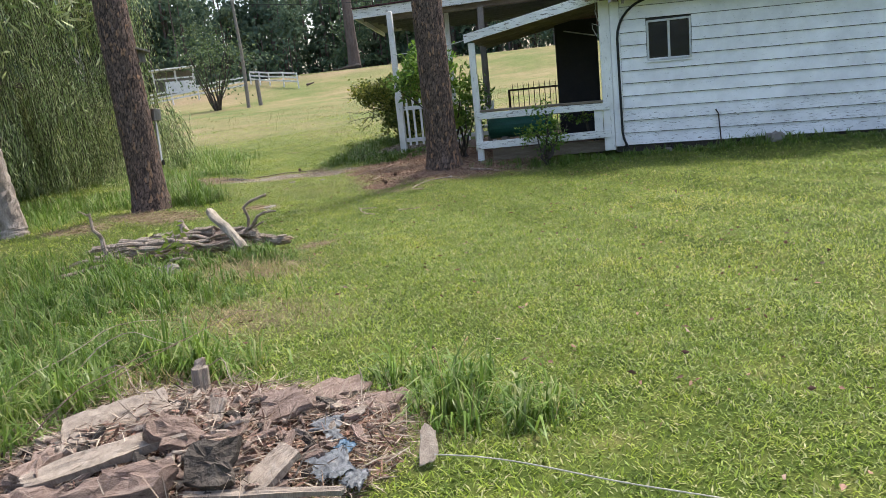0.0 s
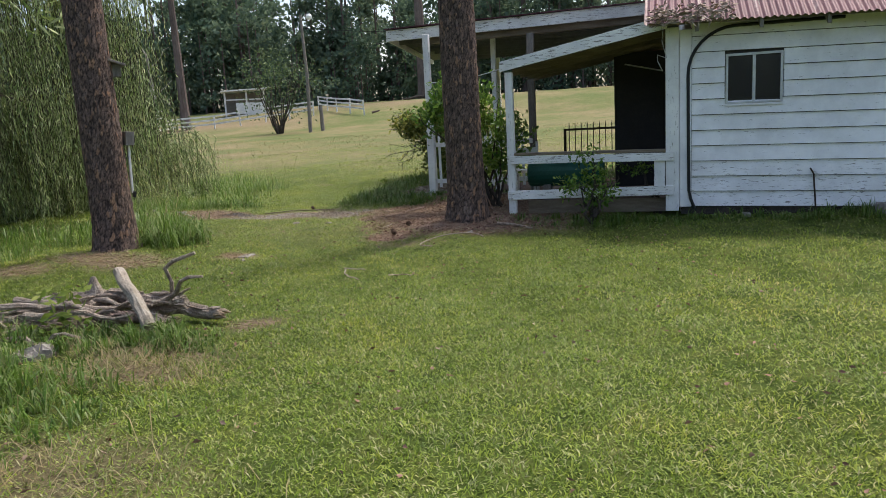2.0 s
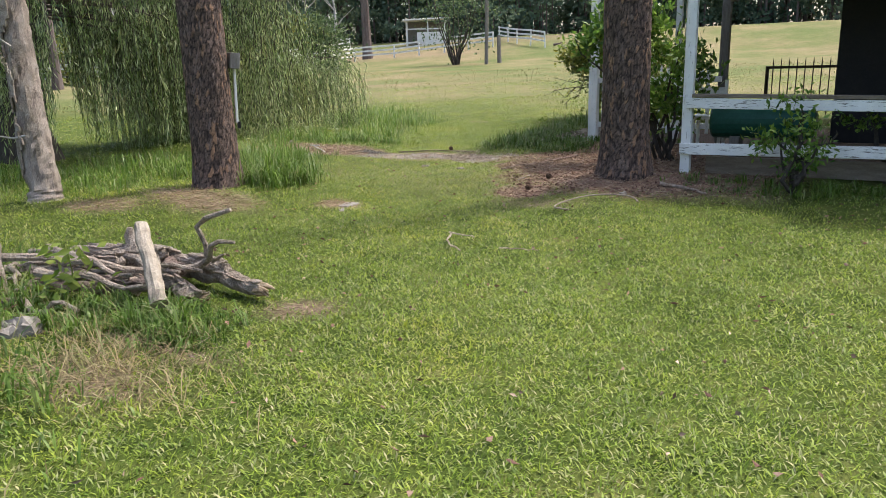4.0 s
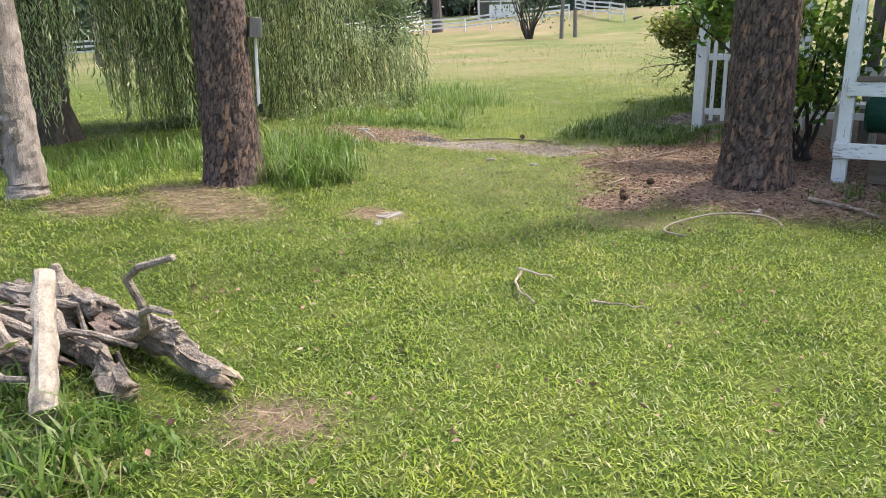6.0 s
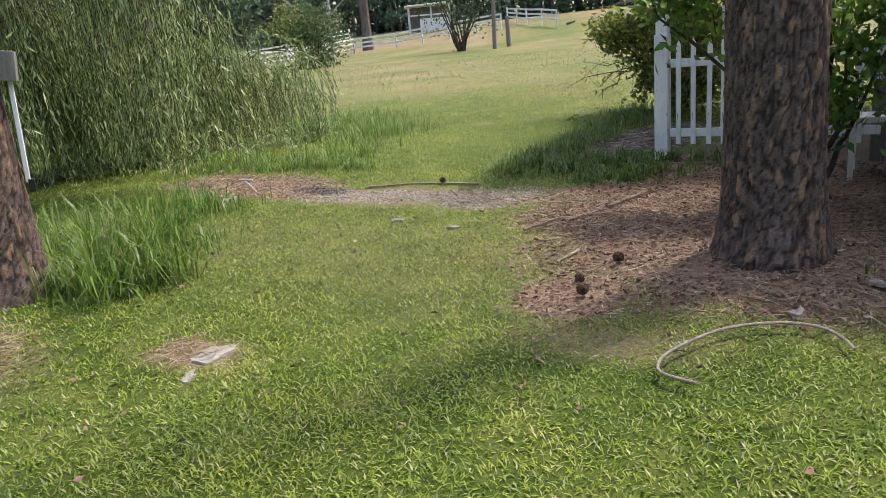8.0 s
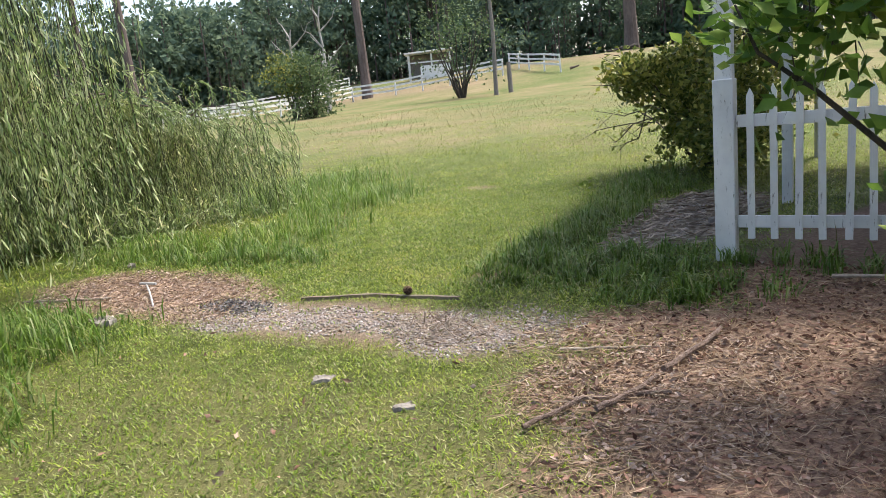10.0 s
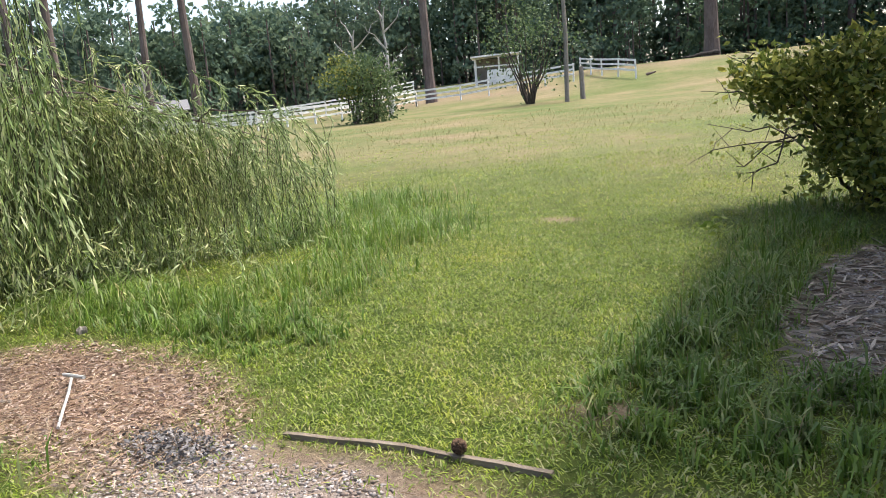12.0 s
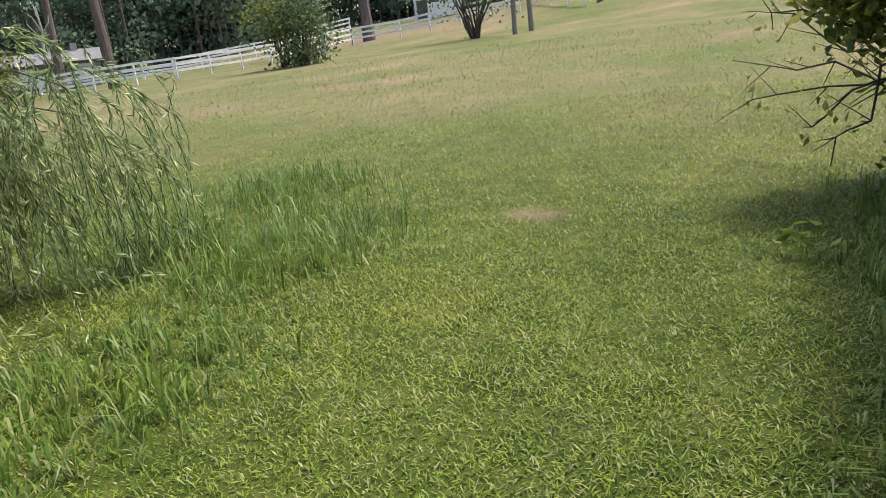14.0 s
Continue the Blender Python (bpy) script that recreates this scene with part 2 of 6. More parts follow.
def attribute(nt, name, channel=None):
    at = nt.nodes.new("ShaderNodeAttribute")
    at.attribute_name = name
    if channel is None:
        return at.outputs["Fac"]
    sp = nt.nodes.new("ShaderNodeSeparateColor")
    nt.links.new(at.outputs["Color"], sp.inputs[0])
    return sp.outputs[channel]


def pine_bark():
    """Plated pine bark: reddish scaly plates, dark furrows with crack shade also put into the colour where the groove
    attribute is deep.
    """
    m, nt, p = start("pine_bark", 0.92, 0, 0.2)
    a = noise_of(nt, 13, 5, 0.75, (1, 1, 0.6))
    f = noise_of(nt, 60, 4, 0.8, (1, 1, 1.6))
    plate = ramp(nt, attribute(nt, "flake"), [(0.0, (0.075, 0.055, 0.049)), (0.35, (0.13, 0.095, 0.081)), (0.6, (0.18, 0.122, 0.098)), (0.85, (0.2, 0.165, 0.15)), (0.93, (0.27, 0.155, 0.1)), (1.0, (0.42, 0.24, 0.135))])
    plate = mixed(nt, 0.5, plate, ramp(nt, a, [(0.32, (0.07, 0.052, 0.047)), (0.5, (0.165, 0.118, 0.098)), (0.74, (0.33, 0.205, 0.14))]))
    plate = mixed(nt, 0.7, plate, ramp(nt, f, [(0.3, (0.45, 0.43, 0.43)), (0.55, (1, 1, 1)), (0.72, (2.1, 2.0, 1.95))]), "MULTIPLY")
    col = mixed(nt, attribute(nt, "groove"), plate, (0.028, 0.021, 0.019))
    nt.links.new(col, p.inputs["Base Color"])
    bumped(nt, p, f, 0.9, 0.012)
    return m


PINE_BARK = pine_bark()


def ground_material():
    """Turf thatch over sandy soil; the zone attributes say where mulch, gravel and straw lie."""
    m, nt, p = start("turf_and_soil", 0.95, 0, 0.1)
    big = noise_of(nt, 0.22, 5, 0.6)
    mid = noise_of(nt, 2.6, 5, 0.7)
    fine = noise_of(nt, 34, 4, 0.8)
    tiny = noise_of(nt, 120, 3, 0.8)
    turf = ramp(nt, mid, [(0.28, (0.03, 0.048, 0.01)), (0.48, (0.062, 0.088, 0.016)), (0.62, (0.1, 0.115, 0.03)), (0.78, (0.18, 0.15, 0.07))])
    turf = mixed(nt, 0.55, turf, ramp(nt, fine, [(0.3, (0.45, 0.5, 0.35)), (0.55, (1, 1, 1)), (0.8, (1.5, 1.4, 1.2))]), "MULTIPLY")
    field = ramp(nt, big, [(0.32, (0.098, 0.125, 0.045)), (0.46, (0.135, 0.142, 0.062)), (0.58, (0.175, 0.155, 0.083)), (0.72, (0.235, 0.185, 0.12))])
    field = mixed(nt, 0.5, field, ramp(nt, mid, [(0.3, (0.6, 0.66, 0.5)), (0.7, (1.3, 1.25, 1.15))]), "MULTIPLY")
    turf = mixed(nt, attribute(nt, "zone_b", 0), turf, field)
    soil = ramp(nt, fine, [(0.3, (0.09, 0.055, 0.04)), (0.5, (0.2, 0.135, 0.1)), (0.75, (0.34, 0.25, 0.19))])
    grit = ramp(nt, tiny, [(0.3, (0.12, 0.095, 0.08)), (0.5, (0.25, 0.205, 0.175)), (0.75, (0.38, 0.33, 0.29))])
    sand = ramp(nt, fine, [(0.3, (0.15, 0.105, 0.07)), (0.55, (0.24, 0.175, 0.12)), (0.8, (0.36, 0.28, 0.21))])
    col = mixed(nt, attribute(nt, "zone_a", 2), turf, sand)
    col = mixed(nt, attribute(nt, "zone_a", 0), col, soil)
    col = mixed(nt, attribute(nt, "zone_a", 1), col, grit)
    nt.links.new(col, p.inputs["Base Color"])
    bumped(nt, p, fine, 0.8, 0.03)
    return m


GROUND = ground_material()


# ---- mesh helpers ----
origin = {}


def thing(name, x, y, z, label, category, group="", kind=""):
    ob = new(name)
    ob.location = (x, y, z)
    ob.empty_display_size = 0.2
    origin[ob] = Vector((x, y, z))
    return tagged(ob, label, category, group, kind)


def as_mesh(name, data, mat):
    if isinstance(data, bmesh.types.BMesh):
        me = bpy.data.meshes.new(name)
        bmesh.ops.recalc_face_normals(data, faces=data.faces)
        data.to_mesh(me)
        data.free()
    else:
        me = data
    if mat and not me.materials:
        me.materials.append(mat)
    return me


def part(name, data, mat, parent, label="", at=None):
    """One mesh under a thing or a part, its vertices in world metres, or round its own base when 'at' moves it."""
    ob = new(name, as_mesh(name, data, mat))
    ob.parent = parent
    ob.matrix_parent_inverse = Matrix.Translation(-origin[parent])
    origin[ob] = Vector((0, 0, 0))
    if at is not None:
        ob.matrix_basis = at
        origin[ob] = at.translation.copy()
    return tagged(ob, label)


def single(name, data, mat, label, category, group="", kind="", at=None):
    ob = new(name, as_mesh(name, data, mat))
    if at is not None:
        ob.matrix_basis = at
    origin[ob] = Vector((0, 0, 0))
    return tagged(ob, label, category, group, kind)


def box(x0, x1, y0, y1, z0, z1, bm=None, bevel=0.0, lift=0.0):
    """A box; lift raises the +x end."""
    bm = bm or bmesh.new()
    v = [bm.verts.new((x, y, z + (lift if x == x1 else 0))) for x in (x0, x1) for y in (y0, y1) for z in (z0, z1)]
    fs = [bm.faces.new([v[i] for i in q]) for q in ((0, 1, 3, 2), (4, 6, 7, 5), (0, 4, 5, 1), (2, 3, 7, 6), (0, 2, 6, 4), (1, 5, 7, 3))]
    if bevel:
        es = list({e for f in fs for e in f.edges})
        bmesh.ops.bevel(bm, geom=es, offset=bevel, segments=1, affect="EDGES")
    return bm


def tube(points, radii, sides=8, rough=0.0, bm=None, cap=True, seed=0, grit=0.0):
    """A tapering, slightly uneven limb along points; grit: fine ridges of bark."""
    bm = bm or bmesh.new()
    pts = [Vector(p) for p in points]
    rings = []
    ref = Vector((0.31, 0.87, 0.4))
    for i, p in enumerate(pts):
        way = (pts[min(i + 1, len(pts) - 1)] - pts[max(i - 1, 0)]).normalized()
        a = way.cross(ref).normalized()
        b = way.cross(a)
        ring = []
        for k in range(sides):
            th = 2 * math.pi * k / sides
            r = radii[i] * (1 + rough * noise.noise(Vector((math.cos(th) * 1.3 + seed, math.sin(th) * 1.3, i * 0.7 + seed))))
            if grit:
                q = p * 22 + Vector((math.cos(th), math.sin(th), 0)) * 2.2 + Vector((seed, seed, 0))
                r += radii[i] * grit * (noise.noise(q) + 0.6 * noise.noise(q * 2.7) + 0.5 * abs(noise.noise((th * 2.6 + seed, i * 0.35, 4.0))))
            ring.append(bm.verts.new(p + (a * math.cos(th) + b * math.sin(th)) * r))
        rings.append(ring)
    for r0, r1 in zip(rings, rings[1:]):
        for k in range(sides):
            bm.faces.new((r0[k], r0[(k + 1) % sides], r1[(k + 1) % sides], r1[k]))
    if cap:
        bm.faces.new(rings[0][::-1])
        bm.faces.new(rings[-1])
    return bm


def bent(a, b, n=6, sag=0.0, wobble=0.0, seed=0.0):
    """Points from a to b, sagging and wandering."""
    a, b = Vector(a), Vector(b)
    out = []
    for i in range(n + 1):
        t = i / n
        p = a.lerp(b, t)
        p.z -= sag * 4 * t * (1 - t)
        if 0 < i < n and wobble:
            p += Vector((noise.noise((seed, t * 3.1, 1)), noise.noise((seed, t * 3.1, 5)), noise.noise((seed, t * 3.1, 9)))) * wobble
        out.append(p)
    return out


def taper(a, b, n=6):
    return [a + (b - a) * i / n for i in range(n + 1)]


def triangles(name, verts, tris, mat, smooth=False):
    """A mesh straight from arrays: verts (n, 3), tris (m, 3)."""
    me = bpy.data.meshes.new(name)
    me.vertices.add(len(verts))
    me.vertices.foreach_set("co", np.ascontiguousarray(verts, dtype=np.float32).ravel())
    me.loops.add(len(tris) * 3)
    me.loops.foreach_set("vertex_index", np.ascontiguousarray(tris, dtype=np.int32).ravel())
    me.polygons.add(len(tris))
    me.polygons.foreach_set("loop_start", np.arange(0, len(tris) * 3, 3, dtype=np.int32))
    me.update(calc_edges=True)
    if mat:
        me.materials.append(mat)
    return me


def unit(v):
    return v / np.maximum(1e-9, np.linalg.norm(v, axis=-1, keepdims=True))


def blades(pos, length, width, lean, heading, droop):
    """Bent grass blades: five points, three triangles each."""
    n = len(pos)
    h = np.stack([np.cos(heading), np.sin(heading), np.zeros(n)], 1)
    s = np.stack([-np.sin(heading), np.cos(heading), np.zeros(n)], 1) * (width / 2)[:, None]
    up = np.array([0, 0, 1.0])
    mid = pos + (h * np.sin(lean)[:, None] + up * np.cos(lean)[:, None]) * (length * 0.55)[:, None]
    l2 = np.minimum(lean + droop, 2.6)
    tip = mid + (h * np.sin(l2)[:, None] + up * np.cos(l2)[:, None]) * (length * 0.45)[:, None]
    low = pos[:, 2] + 0.006
    tip[:, 2] = np.maximum(tip[:, 2], low)
    v = np.stack([pos - s * 0.7, pos + s * 0.7, mid - s, mid + s, tip], 1).reshape(-1, 3)
    b = (np.arange(n) * 5)[:, None]
    t = np.concatenate([b + np.array([[0, 1, 3]]), b + np.array([[0, 3, 2]]), b + np.array([[2, 3, 4]])])
    return v, t


def short_blades(pos, length, width, lean, heading):
    """Short lawn blades: four points, two triangles, bent over at the middle."""
    n = len(pos)
    h = np.stack([np.cos(heading), np.sin(heading), np.zeros(n)], 1)
    s = np.stack([-np.sin(heading), np.cos(heading), np.zeros(n)], 1) * (width / 2)[:, None]
    up = np.array([0, 0, 1.0])
    mid = pos + (h * np.sin(lean)[:, None] + up * np.cos(lean)[:, None]) * (length * 0.5)[:, None]
    tip = mid + (h * np.sin(lean + 0.35)[:, None] + up * np.cos(lean + 0.35)[:, None]) * (length * 0.5)[:, None]
    tip[:, 2] = np.maximum(tip[:, 2], pos[:, 2] + 0.008)
    v = np.stack([pos, mid + s, tip, mid - s], 1).reshape(-1, 3)
    b = (np.arange(n) * 4)[:, None]
    return v, np.concatenate([b + np.array([[0, 1, 3]]), b + np.array([[1, 2, 3]])])


def leaves(pos, way, length, width, fold=0.25, r=None):
    """Folded leaves: four points, two triangles each."""
    r = r or rng
    n = len(pos)
    way = unit(way)
    side = unit(np.cross(way, unit(r.normal(size=(n, 3)))))
    nor = np.cross(way, side)
    L, W = length[:, None], width[:, None]
    mid = pos + way * L * 0.45
    v = np.stack([pos, mid + side * W / 2 + nor * W * fold, pos + way * L, mid - side * W / 2 + nor * W * fold], 1).reshape(-1, 3)
    b = (np.arange(n) * 4)[:, None]
    return v, np.concatenate([b + np.array([[0, 1, 2]]), b + np.array([[0, 2, 3]])])


# ---- the lie of the land ----
FIELD_S = (-500, 20, 30, 40, 46, 51, 59, 63, 71, 78, 100, 160, 900)
FIELD_Z = (0, 0, 0.45, 0.9, 1.05, 1.2, 1.85, 2.6, 3.6, 4.0, 4.8, 6, 8)


def land(x, y):
    """Height of the ground, for arrays."""
    x, y = np.asarray(x, float), np.asarray(y, float)
    z = np.interp(y + 0.1 * x, FIELD_S, FIELD_Z)
    z = z - 0.1 * np.exp(-((x - 0.2) / 3.2) ** 2 - ((y - 9.8) / 2.4) ** 2)
    step = lambda v: 0.5 + 0.5 * np.tanh(v / 2)
    z = z + 0.11 * step((x + 0.6) / 0.5) * step((y - 13.0) / 0.25) * step((24 - y) / 1.5)
    z = z + 0.1 * np.exp(-((x - 0.4) ** 2 + (y - 13.2) ** 2) / 0.7) + 0.08 * np.exp(-((x + 3.8) ** 2 + (y - 11.0) ** 2) / 1.2)
    z = z + 0.12 * np.exp(-((x + 1.0) ** 2 + (y - 16.4) ** 2) / 1.5) + 0.1 * np.exp(-((x - 0.95) ** 2 / 0.8 + (y - 3.55) ** 2 / 0.4))
    z = z + 0.018 * np.sin(x * 1.9 + 0.6) * np.sin(y * 1.7) + 0.012 * np.sin(x * 4.3 + y * 3.1)
    return z


def lz(x, y):
    return float(land(x, y))


def wavy(x, y, s):
    return np.sin(x * 3.1 + s) * np.sin(y * 2.7 + 2 * s) * 0.5 + np.sin(x * 7.3 + 3 * s + y * 2) * np.sin(y * 6.1 - s) * 0.35


def blob(x, y, cx, cy, rx, ry, soft=0.18, s=1.0):
    d = np.sqrt(((x - cx) / rx) ** 2 + ((y - cy) / ry) ** 2) + 0.14 * wavy(x, y, s)
    return np.clip((1 + soft - d) / (2 * soft), 0, 1)


def zones(x, y):
    """How much mulch, gravel and sand or straw lies at a place."""
    x, y = np.asarray(x, float), np.asarray(y, float)
    top = np.maximum.reduce
    mulch = top([blob(x, y, 0.45, 13.35, 1.5, 0.95, 0.28, s=1), blob(x, y, -0.35, 14.3, 1.0, 1.0, s=2), blob(x, y, 1.6, 16.6, 2.6, 3.0, 0.05, s=3),
                 blob(x, y, -5.6, 15.05, 1.25, 0.62, 0.34, s=4), blob(x, y, -3.6, 14.8, 2.4, 0.42, 0.3, s=21) * 0.85, blob(x, y, 1.0, 3.66, 0.95, 0.6, s=5), blob(x, y, 0.75, 3.2, 1.0, 0.4, s=28), blob(x, y, -0.35, 6.95, 0.42, 0.22, 0.5, s=6) * 0.7, blob(x, y, -0.45, 7.4, 0.5, 0.12, 0.5, s=26) * 0.6,
                 blob(x, y, -0.2, 8.33, 0.25, 0.2, 0.4, s=7) * 0.85, blob(x, y, -0.55, 12.5, 0.35, 0.3, s=8),
                 blob(x, y, -0.95, 14.2, 0.7, 0.5, 0.4, s=24) * 0.75, blob(x, y, -0.95, 14.98, 0.75, 0.42, 0.3, s=27) * 0.95, blob(x, y, 0.1, 4.42, 0.36, 0.24, 0.4, s=25) * 0.9, blob(x, y, 0.2, 5.6, 0.75, 0.45, 0.5, s=23) * 0.5])
    path = np.clip((0.42 - np.abs(y - 14.8 - 0.05 * (x + 3) + 0.26 * wavy(x, y, 5))) / 0.34, 0, 1) * np.clip((x + 4.9) / 1.0, 0, 1) * np.clip((-1.35 - x) / 0.6, 0, 1)
    gravel = top([path, blob(x, y, -1.75, 18.5, 0.62, 1.9, s=9)])
    sand = top([blob(x, y, -3.5, 10.55, 0.75, 0.34, 0.5, s=11) * 0.7, blob(x, y, -4.3, 9.9, 0.5, 0.26, 0.5, s=12) * 0.6, blob(x, y, -2.04, 11.15, 0.28, 0.14, 0.3, s=13),
                blob(x, y, -5.5, 21.0, 0.3, 0.2, 0.5, s=14) * 0.8, blob(x, y, -2.7, 16.0, 0.22, 0.12, 0.4, s=15), blob(x, y, -0.2, 12.0, 0.5, 0.18, 0.5, s=16) * 0.6,
                blob(x, y, -2.3, 13.1, 2.4, 1.0, 0.5, s=22) * 0.28, blob(x, y, -16.5, 33, 1.9, 0.5, 0.5, s=17) * 0.8, blob(x, y, -37, 64, 9, 3.0, 0.6, s=18) * 0.8, blob(x, y, -24, 74, 11, 3.5, 0.6, s=19) * 0.7])
    return mulch, gravel, sand


# ---- ground sheet ----
def axis(lo, hi, step, far, grow=1.35):
    fine = list(np.arange(lo, hi + 1e-6, step))
    d, out = step, []
    v = fine[-1]
    while v < far:
        d *= grow
        v += d
        out.append(v)
    d, back = step, []
    v = fine[0]
    while v > -far:
        d *= grow
        v -= d
        back.append(v)
    return np.array(back[::-1] + fine + out)


def build_ground():
    xs, ys = axis(-12, 8, 0.16, 900, 1.2), axis(1, 25, 0.16, 900, 1.12)
    gx, gy = np.meshgrid(xs, ys)
    x, y = gx.ravel(), gy.ravel()
    nx, ny = len(xs), len(ys)
    i = (np.arange(ny - 1)[:, None] * nx + np.arange(nx - 1)[None, :]).ravel()
    tris = np.concatenate([np.stack([i, i + 1, i + nx + 1], 1), np.stack([i, i + nx + 1, i + nx], 1)])
    me = triangles("ground", np.stack([x, y, land(x, y)], 1), tris, GROUND)
    mulch, gravel, sand = zones(x, y)
    one = np.ones_like(x)
    za = me.attributes.new("zone_a", "FLOAT_COLOR", "POINT")
    za.data.foreach_set("color", np.stack([mulch, gravel, sand, one], 1).astype(np.float32).ravel())
    far = np.clip((y - 19) / 9, 0, 1)
    zb = me.attributes.new("zone_b", "FLOAT_COLOR", "POINT")
    zb.data.foreach_set("color", np.stack([far, far, far, one], 1).astype(np.float32).ravel())
    me.polygons.foreach_set("use_smooth", [True] * len(me.polygons))
    single("ground", me, None, "mown green lawn rising to a dry grass field", "lawn", kind="structure")


build_ground()


# ---- the house ----
FRONT = 13.5
SAG = -0.02          # the boards run down a little along the wall
house = thing("house", 3.3, FRONT, 0.1, "white weatherboard house with a rusty red tin roof and porch", "house")


def sag(x):
    return (x - 3.3) * SAG


def build_walls():
    x0, x1, top, n = 3.3, 12.0, 2.62, 12
    base = 0.2
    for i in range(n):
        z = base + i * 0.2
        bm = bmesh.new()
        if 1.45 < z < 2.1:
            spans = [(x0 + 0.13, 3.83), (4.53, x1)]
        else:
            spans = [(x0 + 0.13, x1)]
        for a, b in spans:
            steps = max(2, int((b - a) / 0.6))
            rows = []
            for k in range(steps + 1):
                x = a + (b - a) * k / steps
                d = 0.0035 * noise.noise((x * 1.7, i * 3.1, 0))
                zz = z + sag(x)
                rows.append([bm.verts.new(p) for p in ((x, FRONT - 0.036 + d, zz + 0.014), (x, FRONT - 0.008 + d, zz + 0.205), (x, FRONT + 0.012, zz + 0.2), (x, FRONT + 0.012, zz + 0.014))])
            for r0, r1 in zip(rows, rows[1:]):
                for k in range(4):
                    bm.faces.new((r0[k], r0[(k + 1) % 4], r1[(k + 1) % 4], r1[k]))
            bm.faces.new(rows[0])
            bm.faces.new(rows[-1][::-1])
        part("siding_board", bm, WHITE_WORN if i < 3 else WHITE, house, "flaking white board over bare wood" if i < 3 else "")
    # near-black core: its colour deepens the shadow lines in the board gaps
    bm = bmesh.new()
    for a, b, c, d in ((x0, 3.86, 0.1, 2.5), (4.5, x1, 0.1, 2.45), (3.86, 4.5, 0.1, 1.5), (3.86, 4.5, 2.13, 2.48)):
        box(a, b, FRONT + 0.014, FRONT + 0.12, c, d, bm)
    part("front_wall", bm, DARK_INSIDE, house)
    part("side_wall", box(x0, x0 + 0.1, FRONT + 0.13, 20.6, 0.1, 2.5), WHITE, house)
    part("back_wall", box(x0, x1, 20.6, 20.7, 0.1, 2.5), WHITE, house)
    part("end_wall", box(x1, x1 + 0.1, FRONT, 20.7, 0.1, 2.5), WHITE, house)
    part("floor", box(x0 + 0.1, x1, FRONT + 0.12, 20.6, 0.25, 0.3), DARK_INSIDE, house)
    for x in (x0 + 0.05, x1):
        bm = bmesh.new()
        v = [bm.verts.new((xx, y, z)) for xx in (x, x + 0.06) for y, z in ((FRONT, 2.5), (20.7, 2.5), (17.0, 4.55))]
        for q in ((0, 1, 2), (3, 5, 4), (0, 3, 4, 1), (1, 4, 5, 2), (2, 5, 3, 0)):
            bm.faces.new([v[k] for k in q])
        part("gable", bm, WHITE, house)
    part("sill_beam", box(x0 + 0.2, x1, FRONT + 0.0, FRONT + 0.12, 0.04, 0.19, lift=-0.1), DARK_BARK, house, "dark timber strip under the boards")


build_walls()


def build_window():
    x0, x1, z0, z1 = 3.87, 4.49, 1.53, 2.125
    window = part("window", box(x0 - 0.035, x1 + 0.035, FRONT - 0.045, FRONT + 0.0, z0 - 0.03, z0 - 0.005, lift=-0.01, bevel=0.003), WHITE, house, "small two-pane aluminium window with dark glass")
    bm = bmesh.new()
    box(x0 - 0.03, x0, FRONT - 0.04, FRONT + 0.03, z0, z1, bm)
    box(x1, x1 + 0.03, FRONT - 0.04, FRONT + 0.03, z0, z1, bm)
    box(x0 - 0.03, x1 + 0.03, FRONT - 0.042, FRONT + 0.03, z1, z1 + 0.03, bm)
    box(x0 - 0.03, x1 + 0.03, FRONT - 0.042, FRONT + 0.03, z0 - 0.004, z0 + 0.018, bm)
    part("window_frame", bm, ALU, window)
    mid = (x0 + x1) / 2
    part("mullion", box(mid - 0.018, mid + 0.018, FRONT - 0.035, FRONT + 0.02, z0 + 0.02, z1), ALU, window)
    for a, b in ((x0, mid - 0.02), (mid + 0.02, x1)):
        part("pane", box(a, b, FRONT - 0.012, FRONT - 0.006, z0 + 0.02, z1), GLASS, window)


build_window()


def corrugated(x0, x1, y0, z0, y1, z1, pitch=0.085, amp=0.012, rows=10, ragged=0.02):
    """A corrugated sheet from its eave (y0, z0) to its ridge (y1, z1)."""
    n = int((x1 - x0) / pitch * 6)
    u = np.linspace(0, 1, n + 1)
    w = np.linspace(0, 1, rows + 1)
    x = x0 + (x1 - x0) * u
    wave = amp * np.sin(2 * np.pi * x / pitch)
    sheet = np.floor((x - x0) / 0.66)
    edge = ragged * np.sin(sheet * 5.3) + 0.3 * ragged * np.sin(x * 11)
    gx, gw = np.meshgrid(x, w)
    slope = math.hypot(y1 - y0, z1 - z0)
    t = gw - (1 - gw) ** 6 * edge[None, :] / slope
    gy, gz = y0 + (y1 - y0) * t, z0 + (z1 - z0) * t
    ny, nz = -(z1 - z0) / slope, (y1 - y0) / slope
    dip = 0.02 * np.sin(gx * 0.9 + 1) * gw * (1 - gw) * 4
    lapped = 0.004 * (sheet % 2)[None, :]
    off = wave[None, :] + dip + lapped
    v = np.stack([gx, gy + ny * off, gz + nz * off + (gx - x0) * SAG * (1 - gw)], -1).reshape(-1, 3)
    i = (np.arange(rows)[:, None] * (n + 1) + np.arange(n)[None, :]).ravel()
    return v, np.concatenate([np.stack([i, i + 1, i + n + 2], 1), np.stack([i, i + n + 2, i + n + 1], 1)])


